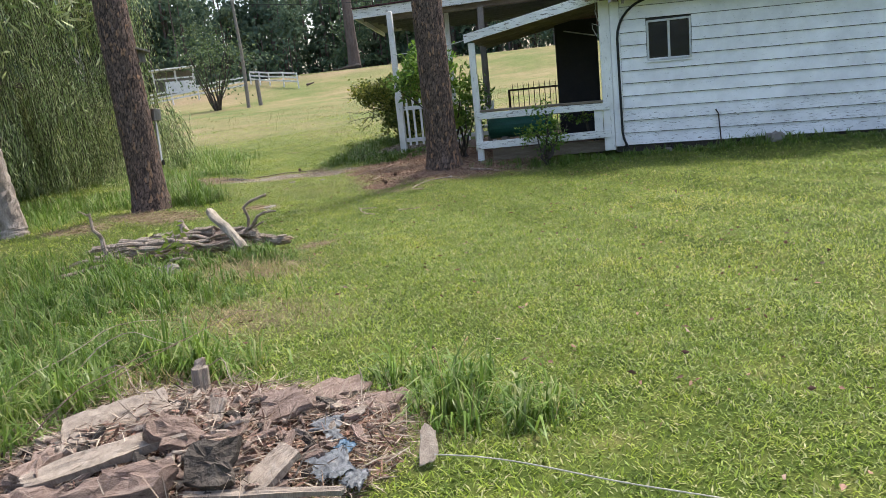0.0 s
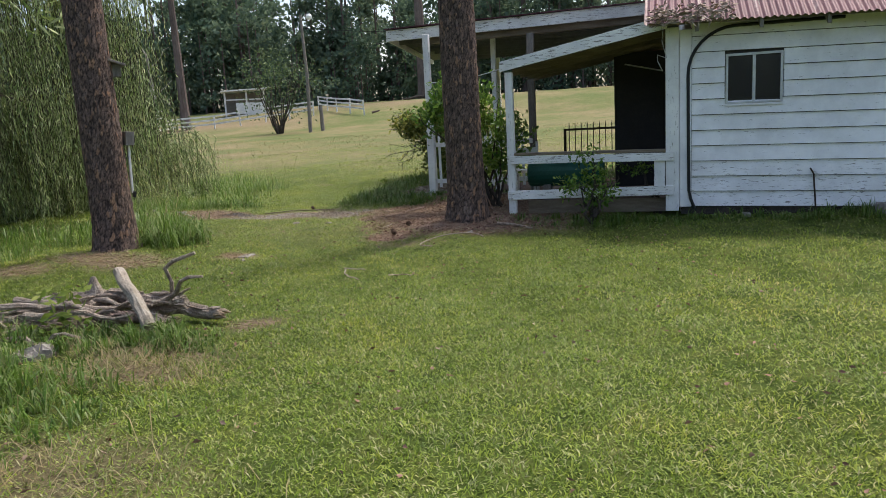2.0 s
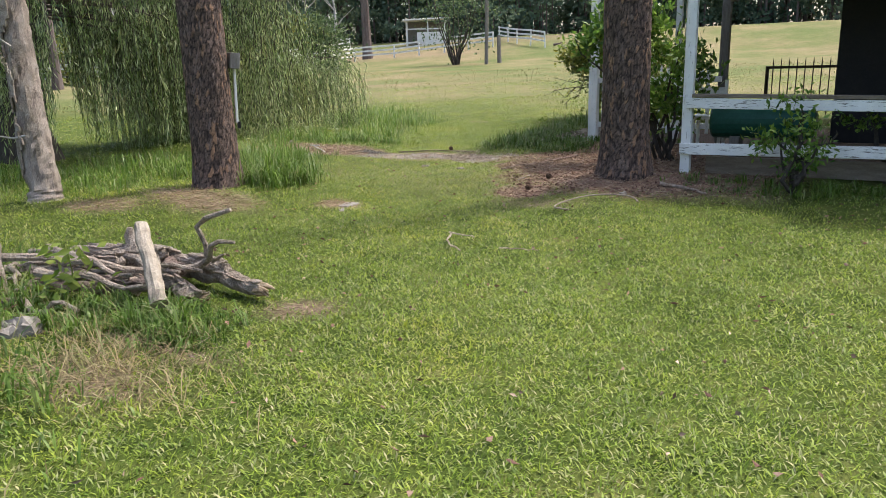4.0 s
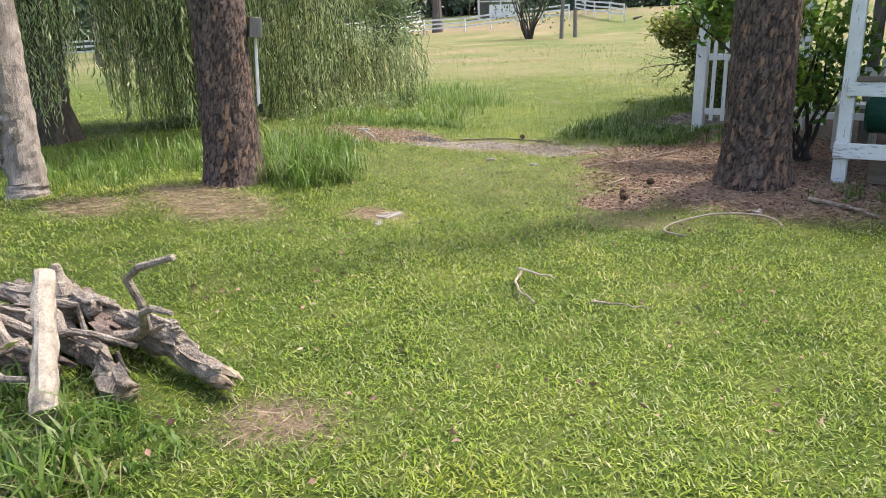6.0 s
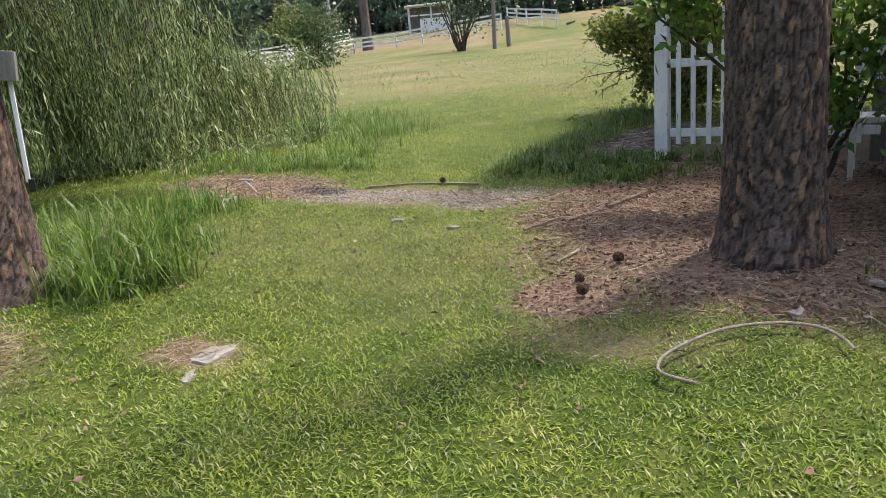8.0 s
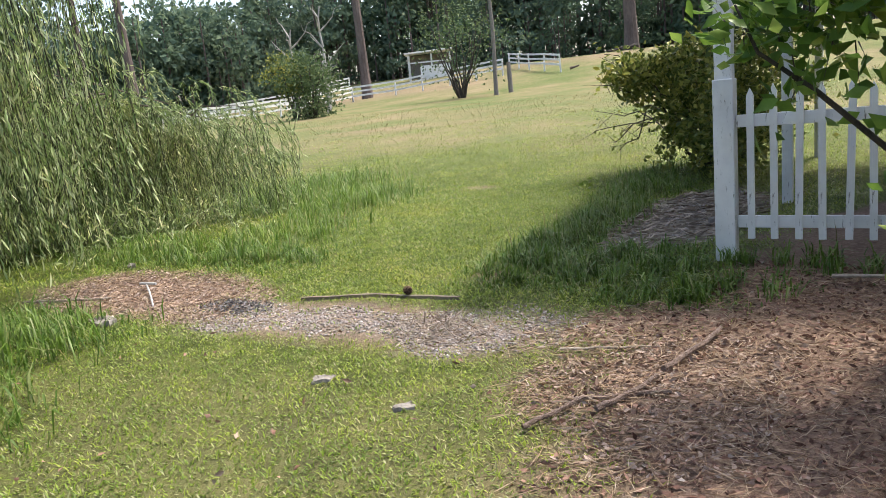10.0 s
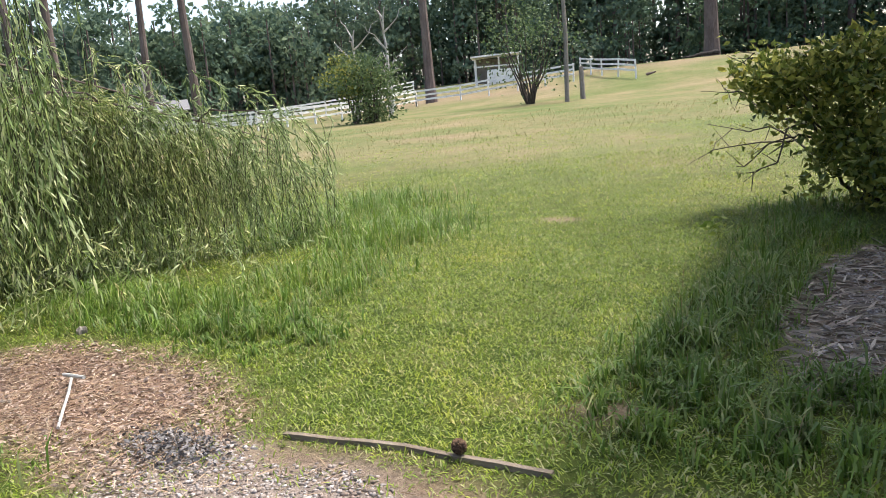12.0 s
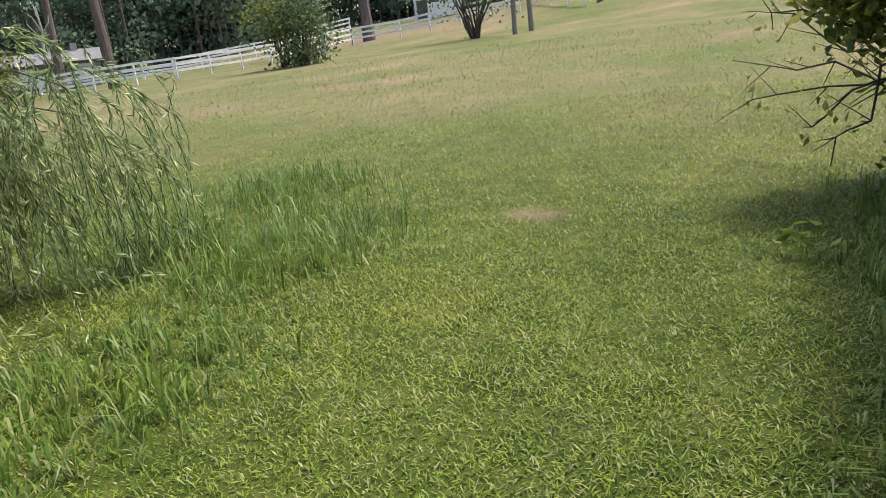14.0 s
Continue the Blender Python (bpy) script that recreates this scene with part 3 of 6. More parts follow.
def build_roof():
    v, t = corrugated(2.84, 12.5, 13.1, 2.56, 17.0, 4.78)
    me = triangles("roof", v, t, RED_TIN)
    me.polygons.foreach_set("use_smooth", [True] * len(me.polygons))
    part("roof", me, None, house, "faded red corrugated tin with rust streaks")
    v, t = corrugated(2.84, 12.5, 20.95, 2.56, 17.0, 4.78)
    part("back_roof", triangles("back_roof", v, t, RED_TIN), None, house)
    part("ridge_cap", tube([(2.82, 17, 4.79), (12.5, 17, 4.79)], [0.06, 0.06], 6), RED_TIN, house)
    for k in range(12):
        x = 3.45 + k * 0.75
        bm = bmesh.new()
        s = sag(x)
        v = [bm.verts.new((xx, y, z + s)) for xx in (x, x + 0.045) for y, z in ((13.16, 2.44), (13.62, 2.7), (13.62, 2.83), (13.16, 2.565))]
        for q in ((0, 1, 2, 3), (7, 6, 5, 4), (0, 4, 5, 1), (1, 5, 6, 2), (2, 6, 7, 3), (3, 7, 4, 0)):
            bm.faces.new([v[j] for j in q])
        part("rafter_tail", bm, GREY_WOOD, house)
    part("eave_batten", box(2.9, 12.4, 13.2, 13.25, 2.55, 2.585, lift=-0.19), GREY_WOOD, house)
    # twigs and dead leaves caught on the low corner of the roof
    n = 420
    x = 2.95 + 0.95 * rng.random(n) ** 1.4
    up = rng.random(n) ** 2 * 0.35
    p = np.stack([x, 13.06 + up, 2.57 + up * 0.57 + 0.02 + 0.05 * rng.random(n) - 0.05 * (up < 0.02)], 1)
    w = rng.normal(size=(n, 3)) * (1, 0.6, 0.35)
    v, t = leaves(p, w, 0.04 + 0.1 * rng.random(n), 0.01 + 0.035 * rng.random(n))
    single("leaf_litter", triangles("leaf_litter", v, t, LITTER), None, "dead leaves and twigs caught on the tin roof's corner", "leaf litter", kind="stuff")


build_roof()


def build_porch():
    # low front bay against the house
    part("corner_post", box(0.955, 1.06, FRONT - 0.05, FRONT + 0.05, 0.06, 2.12, bevel=0.006), WHITE_POST, house)
    part("wall_post", box(3.1, 3.27, FRONT - 0.06, FRONT + 0.08, 0.15, 2.54, bevel=0.006), WHITE_POST, house)
    part("post_trim", box(3.275, 3.425, FRONT - 0.045, FRONT + 0.012, 0.2, 2.5, bevel=0.004), WHITE, house)
    part("rail_board", box(1.0, 3.2, FRONT - 0.085, FRONT - 0.053, 0.855, 0.965, lift=-0.03, bevel=0.004), BEAM_PAINT, house)
    part("rail_cap", box(1.06, 3.1, FRONT - 0.09, FRONT + 0.09, 0.97, 1.005, lift=-0.025, bevel=0.004), GREY_PLANK, house, "bare grey plank on the porch rail")
    part("low_rail", box(0.95, 3.2, FRONT - 0.085, FRONT - 0.053, 0.35, 0.475, lift=0.02, bevel=0.004), BEAM_PAINT, house)
    part("rail_end_board", box(2.95, 3.09, FRONT - 0.05, FRONT - 0.02, 0.47, 0.84, bevel=0.003), WHITE_POST, house)
    part("skirt_board", box(1.2, 3.1, FRONT + 0.14, FRONT + 0.18, 0.12, 0.31, bevel=0.004), GREY_PLANK, house)
    bm = bmesh.new()
    v = [bm.verts.new(p) for y in (FRONT - 0.1, FRONT - 0.055) for p in ((0.9, y, 2.13), (3.12, y, 2.53), (3.12, y, 2.69), (0.9, y, 2.265))]
    for q in ((0, 1, 2, 3), (7, 6, 5, 4), (0, 4, 5, 1), (1, 5, 6, 2), (2, 6, 7, 3), (3, 7, 4, 0)):
        bm.faces.new([v[j] for j in q])
    part("sloping_fascia", bm, BEAM_PAINT, house, "sloping white fascia with flaking paint")
    bm = bmesh.new()
    v = [bm.verts.new(p) for y in (FRONT - 0.05, 16.45) for p in ((0.9, y, 2.2), (3.28, y, 2.63), (3.28, y, 2.67), (0.9, y, 2.24))]
    for q in ((0, 1, 2, 3), (7, 6, 5, 4), (0, 4, 5, 1), (1, 5, 6, 2), (2, 6, 7, 3), (3, 7, 4, 0)):
        bm.faces.new([v[j] for j in q])
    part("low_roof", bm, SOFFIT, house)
    for k in range(4):
        y = 14.1 + k * 0.65
        bm = bmesh.new()
        v = [bm.verts.new(p) for yy in (y, y + 0.045) for p in ((0.95, yy, 2.1), (3.28, yy, 2.53), (3.28, yy, 2.62), (0.95, yy, 2.19))]
        for q in ((0, 1, 2, 3), (7, 6, 5, 4), (0, 4, 5, 1), (1, 5, 6, 2), (2, 6, 7, 3), (3, 7, 4, 0)):
            bm.faces.new([v[j] for j in q])
        part("rafter", bm, GREY_PLANK, house)
    # the high porch roof behind
    def skewed(bm):
        """The outer edge, unseen from the walk, runs out as it goes back to widen the shadow."""
        for v in bm.verts:
            if v.co.x < 0 and v.co.y > 20:
                v.co.x -= 0.93
        return bm

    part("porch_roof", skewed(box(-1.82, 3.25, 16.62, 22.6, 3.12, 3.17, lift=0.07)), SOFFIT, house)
    part("porch_tin", skewed(box(-1.88, 3.28, 16.5, 22.65, 3.235, 3.25, lift=0.07)), RED_TIN, house)
    part("porch_fascia", box(-1.87, 2.84, 16.56, 16.6, 3.02, 3.22, lift=0.075, bevel=0.004), BEAM_PAINT, house, "long white fascia board, paint cracked")
    part("side_fascia", skewed(box(-1.865, -1.825, 16.61, 22.62, 3.02, 3.22, bevel=0.004)), WHITE, house)
    part("porch_beam", box(-1.2, 3.2, 16.7, 16.82, 2.93, 3.115, lift=0.06), GREY_PLANK, house)
    for k in range(9):
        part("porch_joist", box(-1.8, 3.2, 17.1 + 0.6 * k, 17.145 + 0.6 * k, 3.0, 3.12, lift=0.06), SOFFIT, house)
    for x, y, r, top, m in ((-1.02, 16.3, 0.055, 3.06, WHITE_POST), (0.84, 16.5, 0.06, 2.95, GREY_WOOD), (-0.02, 17.4, 0.045, 3.02, WHITE_POST), (-1.0, 19.4, 0.05, 3.04, WHITE_POST), (-0.95, 22.3, 0.05, 3.04, WHITE_POST)):
        part("porch_post", box(x - r, x + r, y - r, y + r, lz(x, y) - 0.05, top, bevel=0.006), m, house)
    part("post_casing", box(-1.085, -0.955, 16.225, 16.365, lz(-1, 16.3) - 0.03, 1.36, bevel=0.006), WHITE_POST, house, "thicker white casing, paint worn in streaks")
    part("door_leaf", box(2.33, 3.12, 15.55, 15.6, 0.3, 2.42, bevel=0.004), BLACK_PANEL, house, "black door leaf standing open")
    part("door_brace", tube([(2.5, 15.5, 2.24), (3.08, 15.5, 2.1)], [0.012, 0.012], 5), ALU, house)
    part("gable_trim", box(2.83, 2.88, 14.9, 14.95, 2.7, 4.4), WHITE, house)
    # black conduit curving under the eave and down the corner
    c = [(5.2, FRONT - 0.05, 2.5)]
    c += [(3.95 - 0.57 * math.sin(a), FRONT - 0.05, 1.93 + 0.57 * math.cos(a)) for a in np.linspace(0, math.pi / 2, 9)]
    c += [(3.385, FRONT - 0.05, 1.2), (3.395, FRONT - 0.05, 0.42), (3.42, FRONT - 0.06, 0.3), (3.48, FRONT - 0.06, 0.15)]
    part("conduit", tube(c, [0.021] * len(c), 8), BLACK_PLASTIC, house, "black plastic conduit curving down the corner")
    part("wire", tube(bent((3.06, FRONT - 0.1, 2.5), (3.06, FRONT - 0.12, 2.0), 8, 0, 0.16, 3), [0.006] * 9, 5), WHITE_PLASTIC, house)
    part("vent_pipe", tube([(4.94, FRONT - 0.06, 0.12), (4.9, FRONT - 0.06, 0.6), (4.86, FRONT - 0.06, 0.67)], [0.011] * 3, 6), RUSTY_IRON, house)
    part("guy_wire", tube(bent((-1.0, 16.2, 2.2), (0.95, 13.6, 2.2), 8, 0.05), [0.008] * 9, 5), ALU, house)


build_porch()


# ---- behind the porch rail ----
def build_tank():
    t = thing("fuel_tank", 1.55, 15.0, lz(1.5, 15), "green painted steel drum lying under the porch", "tank")
    pts = [(0.99, 15, 0.6), (1.0, 15, 0.6), (1.03, 15, 0.6), (2.15, 15, 0.6), (2.18, 15, 0.6), (2.2, 15, 0.6)]
    part("barrel", tube(pts, [0.12, 0.19, 0.215, 0.215, 0.19, 0.12], 20), GREEN_STEEL, t)
    for x in (1.3, 1.9):
        part("support_block", box(x - 0.06, x + 0.06, 14.85, 15.15, lz(x, 15) - 0.02, 0.42, bevel=0.006), GREY_WOOD, t)
    g = thing("iron_fence_panel", 0.86, 21.1, lz(0.9, 21.1), "low rusty iron fence panel with pointed bars", "fence")
    z = lz(1.8, 21.1)
    for zz in (z + 0.25, 1.12):
        part("rail", box(0.86, 2.9, 21.08, 21.12, zz, zz + 0.05), RUSTY_IRON, g)
    part("post", box(0.84, 0.9, 21.07, 21.13, z - 0.03, 1.17), RUSTY_IRON, g)
    for k in range(14):
        x = 0.97 + 0.142 * k
        part("bar", tube([(x, 21.1, z + 0.02), (x, 21.1, 1.24), (x, 21.1, 1.33)], [0.011, 0.011, 0.002], 5), RUSTY_IRON, g)
    s = thing("white_chair", 0.95, 15.5, lz(0.95, 15.5), "old white painted frame standing behind the rail", "chair")
    b = lz(0.95, 15.5)
    for x, y in ((0.68, 15.4), (1.02, 15.4), (0.68, 15.75), (1.02, 15.75)):
        part("leg", box(x - 0.02, x + 0.02, y - 0.02, y + 0.02, b - 0.01, b + (0.45 if y < 15.6 else 0.95)), WHITE_POST, s)
    part("seat", box(0.64, 1.06, 15.37, 15.78, b + 0.45, b + 0.49), WHITE_POST, s)
    part("backrest", box(0.66, 1.04, 15.735, 15.77, b + 0.75, b + 0.85), WHITE_POST, s)


build_tank()


def build_pickets():
    y = 16.3
    f = thing("picket_fence", -0.9, y, lz(-0.9, y), "white wooden picket fence between porch posts", "fence")
    for z, zz in ((1.04, 1.12), (0.37, 0.45)):
        part("rail", box(-0.95, 0.86, y - 0.02, y + 0.015, z, zz, bevel=0.003), WHITE_POST, f)
    for k in range(12):
        x = -0.86 + 0.142 * k
        h = 1.29 + 0.02 * math.sin(k * 2.1)
        bm = bmesh.new()
        v = [bm.verts.new(p) for yy in (-0.045, -0.024) for p in ((-0.022, yy, 0.3), (0.022, yy, 0.3), (0.022, yy, h - 0.05), (0, yy, h), (-0.022, yy, h - 0.05))]
        bm.faces.new(v[:5])
        bm.faces.new(v[5:][::-1])
        for i in range(5):
            bm.faces.new((v[i], v[5 + i], v[5 + (i + 1) % 5], v[(i + 1) % 5]))
        part("picket", bm, WHITE_POST, f, at=pose(x, y, 0, 0, 1.2 * math.sin(k * 3.3), 0))


build_pickets()


# ---- trees ----
def trunk_mesh(x, y, r0, r1, height, lean=(0, 0), fine_to=5.0, plate=27, flare=0.28, seed=0):
    """A pine trunk with raised plates of bark parted by furrows."""
    rings = list(np.arange(-0.15, fine_to, 0.017)) + list(np.arange(fine_to, height + 0.3, 0.4))
    sides = 136
    zg = lz(x, y)
    vs, gr, fk = [], [], []
    for z in rings:
        t = max(0, z) / height
        r = r0 + (r1 - r0) * t + r0 * flare * math.exp(-max(0, z) / 0.22)
        cx, cy = x + lean[0] * z, y + lean[1] * z
        for k in range(sides):
            th = 2 * math.pi * k / sides
            c, s = math.cos(th), math.sin(th)
            g = 0.0
            d = flake = 0.0
            if z < fine_to:
                warp = noise.noise((c * 3, s * 3, z * 3.2 + seed)) + 0.6 * noise.noise((c * 9, s * 9, z * 11 + seed))
                q = Vector(((c * r0 + warp * 0.012) * plate * 1.1 + seed, (s * r0 + warp * 0.012) * plate * 1.1, z * plate * 0.42 + warp * 0.8))
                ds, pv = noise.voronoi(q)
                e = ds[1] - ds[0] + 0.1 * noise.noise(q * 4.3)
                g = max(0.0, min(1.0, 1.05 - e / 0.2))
                flake = noise.cell(pv[0] * 7.7)
                d = min(max(e, 0), 0.16) * 0.05 + 0.007 * flake + 0.004 * noise.noise(q * 2.6)
            rr = r + d + r * 0.05 * noise.noise((c * 1.2, s * 1.2, z * 0.4 + seed))
            vs.append((cx + c * rr, cy + s * rr, zg + z))
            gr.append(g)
            fk.append(min(1.0, max(0.0, 0.5 + 0.62 * flake + 0.16 * noise.noise((c * 14, s * 14, z * 16)))))
    n = len(rings)
    i = np.arange(n - 1)[:, None] * sides
    k = np.arange(sides)[None, :]
    a, b = (i + k).ravel(), (i + (k + 1) % sides).ravel()
    tris = np.concatenate([np.stack([a, b, b + sides], 1), np.stack([a, b + sides, a + sides], 1)])
    me = triangles("trunk", np.array(vs), tris, PINE_BARK)
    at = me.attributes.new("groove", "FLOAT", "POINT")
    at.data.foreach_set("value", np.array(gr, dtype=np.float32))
    at = me.attributes.new("flake", "FLOAT", "POINT")
    at.data.foreach_set("value", np.array(fk, dtype=np.float32))
    me.polygons.foreach_set("use_smooth", [True] * len(me.polygons))
    return me


def needles(centres, n_each, reach, r):
    """Tufts of long needles round each twig end."""
    c = np.repeat(centres, n_each, axis=0)
    w = unit(r.normal(size=c.shape) + (0, 0, 0.25))
    p = c + w * reach * 0.15 * r.random((len(c), 1))
    return leaves(p, w, reach * (0.7 + 0.5 * r.random(len(c))), 0.05 * reach * (0.8 + r.random(len(c))), 0.1, r)


def pine(x, y, r0, height, seed, lean, label):
    r = np.random.default_rng(seed)
    tree = thing("pine_tree", x, y, lz(x, y), label, "tree", "tall pines by the path")
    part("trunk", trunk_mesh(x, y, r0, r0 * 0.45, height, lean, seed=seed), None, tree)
    tufts = []
    zg = lz(x, y)
    for k in range(16):
        z = height * (0.62 + 0.38 * k / 16)
        a = k * 2.4 + r.random()
        ln = (1 - (z / height - 0.62) * 1.9) * 3.2 + 0.4
        base = Vector((x + lean[0] * z, y + lean[1] * z, zg + z))
        end = base + Vector((math.cos(a) * ln, math.sin(a) * ln, 0.5 * r.random() + 0.2))
        pts = bent(base, end, 5, -0.15, 0.25, seed + k)
        part("limb", tube(pts, taper(0.07, 0.015, 5), 6, 0.1), DARK_BARK, tree)
        for _ in range(16):
            t = 0.4 + 0.6 * r.random()
            p = base.lerp(end, t) + Vector(r.normal(size=3) * (0.5, 0.5, 0.25))
            tufts.append(p)
    v, t = needles(np.array(tufts), 26, 0.42, r)
    part("crown", triangles("crown", v, t, NEEDLE), None, tree)
    return tree


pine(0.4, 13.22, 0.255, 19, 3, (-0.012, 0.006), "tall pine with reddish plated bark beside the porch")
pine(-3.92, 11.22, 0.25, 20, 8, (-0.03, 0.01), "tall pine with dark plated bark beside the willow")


def build_snag():
    s = thing("dead_tree", -5.35, 9.93, lz(-5.35, 9.93), "broken dead tree trunk, bark fallen from pale wood", "dead tree")
    pts = [(-5.32, 9.91, -0.05), (-5.35, 9.93, 0.12), (-5.44, 9.97, 0.7), (-5.56, 10.03, 1.4), (-5.63, 10.07, 2.2), (-5.75, 10.11, 3.1), (-5.82, 10.15, 3.8)]
    fine = []
    for a, c in zip(pts, pts[1:]):
        fine += bent(a, c, 10)[:-1]
    fine.append(Vector(pts[-1]))
    rad = np.interp(np.linspace(0, 6, len(fine)), range(7), [0.2, 0.17, 0.155, 0.145, 0.135, 0.115, 0.03])
    part("trunk", tube(fine, list(rad), 26, 0.1, grit=0.13), SNAG_WOOD, s)
    for k, (z0, z1, a0, a1) in enumerate(((0.3, 3.5, 3.2, 5.9),)):
        bm = bmesh.new()
        rows = []
        for z in np.linspace(z0, z1, 46):
            t = (z + 0.05) / 3.85
            cx, cy = -5.32 - 0.5 * t, 9.91 + 0.24 * t
            r = 0.185 - 0.075 * t
            row = []
            for a in np.linspace(a0, a1, 12):
                e = 0.018 + 0.02 * noise.noise((a * 3, z * 4, k))
                row.append(bm.verts.new((cx + math.cos(a) * (r + e), cy + math.sin(a) * (r + e), z + 0.06 * noise.noise((a * 5, z, 7)))))
            rows.append(row)
        for r0, r1 in zip(rows, rows[1:]):
            for i in range(11):
                c = r0[i].co
                if noise.noise((c.x * 9, c.y * 9, c.z * 2.3)) + 0.5 * noise.noise((c.x * 22, c.y * 22, c.z * 9)) > 0.3 - 0.22 * c.z:
                    bm.faces.new((r0[i], r0[i + 1], r1[i + 1], r1[i]))
        bmesh.ops.delete(bm, geom=[v for v in bm.verts if not v.link_faces], context="VERTS")
        bmesh.ops.solidify(bm, geom=bm.faces[:], thickness=0.02)
        part("bark", bm, LICHEN_BARK, s, "dark bark still clinging to the wood")
    for a, b in (((-5.54, 9.95, 1.5), (-5.24, 9.60, 2.0)), ((-5.39, 9.85, 0.75), (-5.64, 9.45, 0.8)), ((-5.59, 9.95, 2.0), (-5.99, 9.65, 2.5))):
        part("dead_branch", tube(bent(a, b, 5, 0, 0.08, a[2]), taper(0.016, 0.005, 5), 5), DEAD_WOOD, s)
    # a dry spray of pale twigs on the broken side
    root = Vector((-5.47, 9.79, 1.45))
    for k in range(8):
        e = root + Vector((0.25 + 0.085 * k, -0.3 - 0.02 * k, 0.42 - 0.075 * k))
        part("dead_twig", tube(bent(root, e, 6, -0.07, 0.04, k * 1.3), taper(0.009, 0.003, 6), 5), BARE_STICK, s)


build_snag()


def build_willow():
    r = np.random.default_rng(21)
    cx, cy = -9.4, 12.2
    zg = lz(cx, cy)
    w = thing("willow_tree", cx, cy, zg, "large weeping willow with strands hanging to the grass", "tree")
    pts = [(cx + 0.1, cy, zg - 0.1), (cx, cy, zg + 0.5), (cx - 0.1, cy + 0.1, zg + 1.6), (cx + 0.1, cy + 0.2, zg + 3.0), (cx, cy + 0.3, zg + 4.2)]
    part("trunk", tube(pts, [0.5, 0.4, 0.34, 0.28, 0.2], 16, 0.25), DARK_BARK, w)
    P, W, L = [], [], []

    def strand(top, bottom_z, drift, step, size, arch=1.05, loose=0.32):
        top = np.array(top)
        fall = top[2] - bottom_z
        n = max(5, int((fall + 0.6 * math.hypot(*drift)) / step))
        t = np.linspace(0, 1, n)
        path = top[None, :] + np.stack([drift[0] * t ** 0.75, drift[1] * t ** 0.75, -fall * t ** arch], 1)
        path[:, :2] += 0.05 * np.sin(t[:, None] * 6 + r.random(2) * 6)
        path[:, 2] = np.maximum(path[:, 2], land(path[:, 0], path[:, 1]) + 0.03 + 0.1 * r.random())
        d = unit(np.gradient(path, axis=0)) + r.normal(size=(n, 3)) * loose
        P.append(path)
        W.append(d)
        L.append(np.full(n, size) * (0.7 + 0.6 * r.random(n)))

    for k in range(13):
        a = k * 2.4 + 0.4
        reach = 1.6 + 1.5 * r.random()
        top = Vector((cx + math.cos(a) * reach, cy + math.sin(a) * reach, zg + 5.2 + 1.6 * r.random()))
        part("limb", tube(bent((cx, cy + 0.2, zg + 2.6 + 1.4 * r.random()), top, 6, -0.5, 0.3, k), taper(0.13, 0.03, 6), 7, 0.15), DARK_BARK, w)
    # strands gather in hanging curtains
    for k in range(66):
        a0 = r.random() * 2 * math.pi
        rad0 = 2.75 * math.sqrt(r.random())
        low0 = zg + 0.15 + 1.3 * r.random() ** 1.5
        out = 0.15 + 0.3 * r.random()
        for _ in range(15):
            a, rad = a0 + r.normal() * 0.055, rad0 + r.normal() * 0.11
            x, y = cx + 0.3 + math.cos(a) * rad * 1.05, cy + 0.4 + math.sin(a) * rad
            z = zg + 6.6 - 0.27 * rad * rad + r.normal() * 0.5
            strand((x, y, z), low0 + 0.7 * r.random(), (math.cos(a) * out, math.sin(a) * out), 0.078, 0.115)
    # arching branches that droop over the grass beyond the path
    for k in range(42):
        end = Vector((-7.75 - 3.0 * (k * 0.618 % 1), 15.9 + 3.2 * (k * 0.382 % 1) + 0.2 * r.normal(), 0))
        end.z = 0.75 + 0.8 * r.random()
        crest = end.lerp(Vector((cx, cy, 0)), 0.3 + 0.15 * r.random())
        crest.z = 1.3 + 0.85 * r.random()
        a = Vector((cx + 0.2, cy + 0.6, zg + 2.2 + 0.6 * r.random()))
        pts = []
        for i in range(13):
            t = i / 12
            pts.append(a * (1 - t) ** 2 + Vector((crest.x, crest.y, crest.z + 0.6)) * 2 * t * (1 - t) + end * t * t)
        if k % 5 == 0:
            bough = [q + Vector((noise.noise((k, i, 1)), noise.noise((k, i, 5)), noise.noise((k, i, 9)))) * 0.16 for i, q in enumerate(pts)]
            part("drooping_branch", tube(bough, taper(0.024, 0.006, 12), 6, 0.15), FAR_BARK, w)
            for i in (6, 8, 10):
                tip = bough[i] + Vector((0.5 * r.normal() + 0.2, 0.5 * r.normal(), -0.15 + 0.3 * r.random()))
                part("drooping_twig", tube(bent(bough[i], tip, 6, -0.12, 0.08, k + i), taper(0.011, 0.003, 6), 5), FAR_BARK, w)
                for _ in range(9):
                    q = bough[i].lerp(tip, 0.3 + 0.7 * r.random()) + Vector((0, 0, 0.1))
                    strand(q, max(lz(q.x, q.y) + 0.04, q.z - 0.3 - 0.6 * r.random()), (r.normal() * 0.15, r.normal() * 0.15), 0.025, 0.085, 1.6, 0.34)
        way = (end - crest).normalized()
        for i in range(4, 13):
            # each bough drops a curtain of its own, ragged below, with gaps between
            for _ in range(6):
                p = pts[i] + Vector(r.normal(size=3) * (0.11, 0.11, 0.06))
                ground = lz(p.x, p.y) + 0.04
                low = max(ground, p.z - 0.35 - 0.95 * r.random()) if r.random() < 0.7 else ground
                if p.z > low + 0.15:
                    strand(p, low, (way.x * 0.16 + r.normal() * 0.24 + 0.05, way.y * 0.16 + r.normal() * 0.24), 0.025, 0.085, 1.7, 0.34)
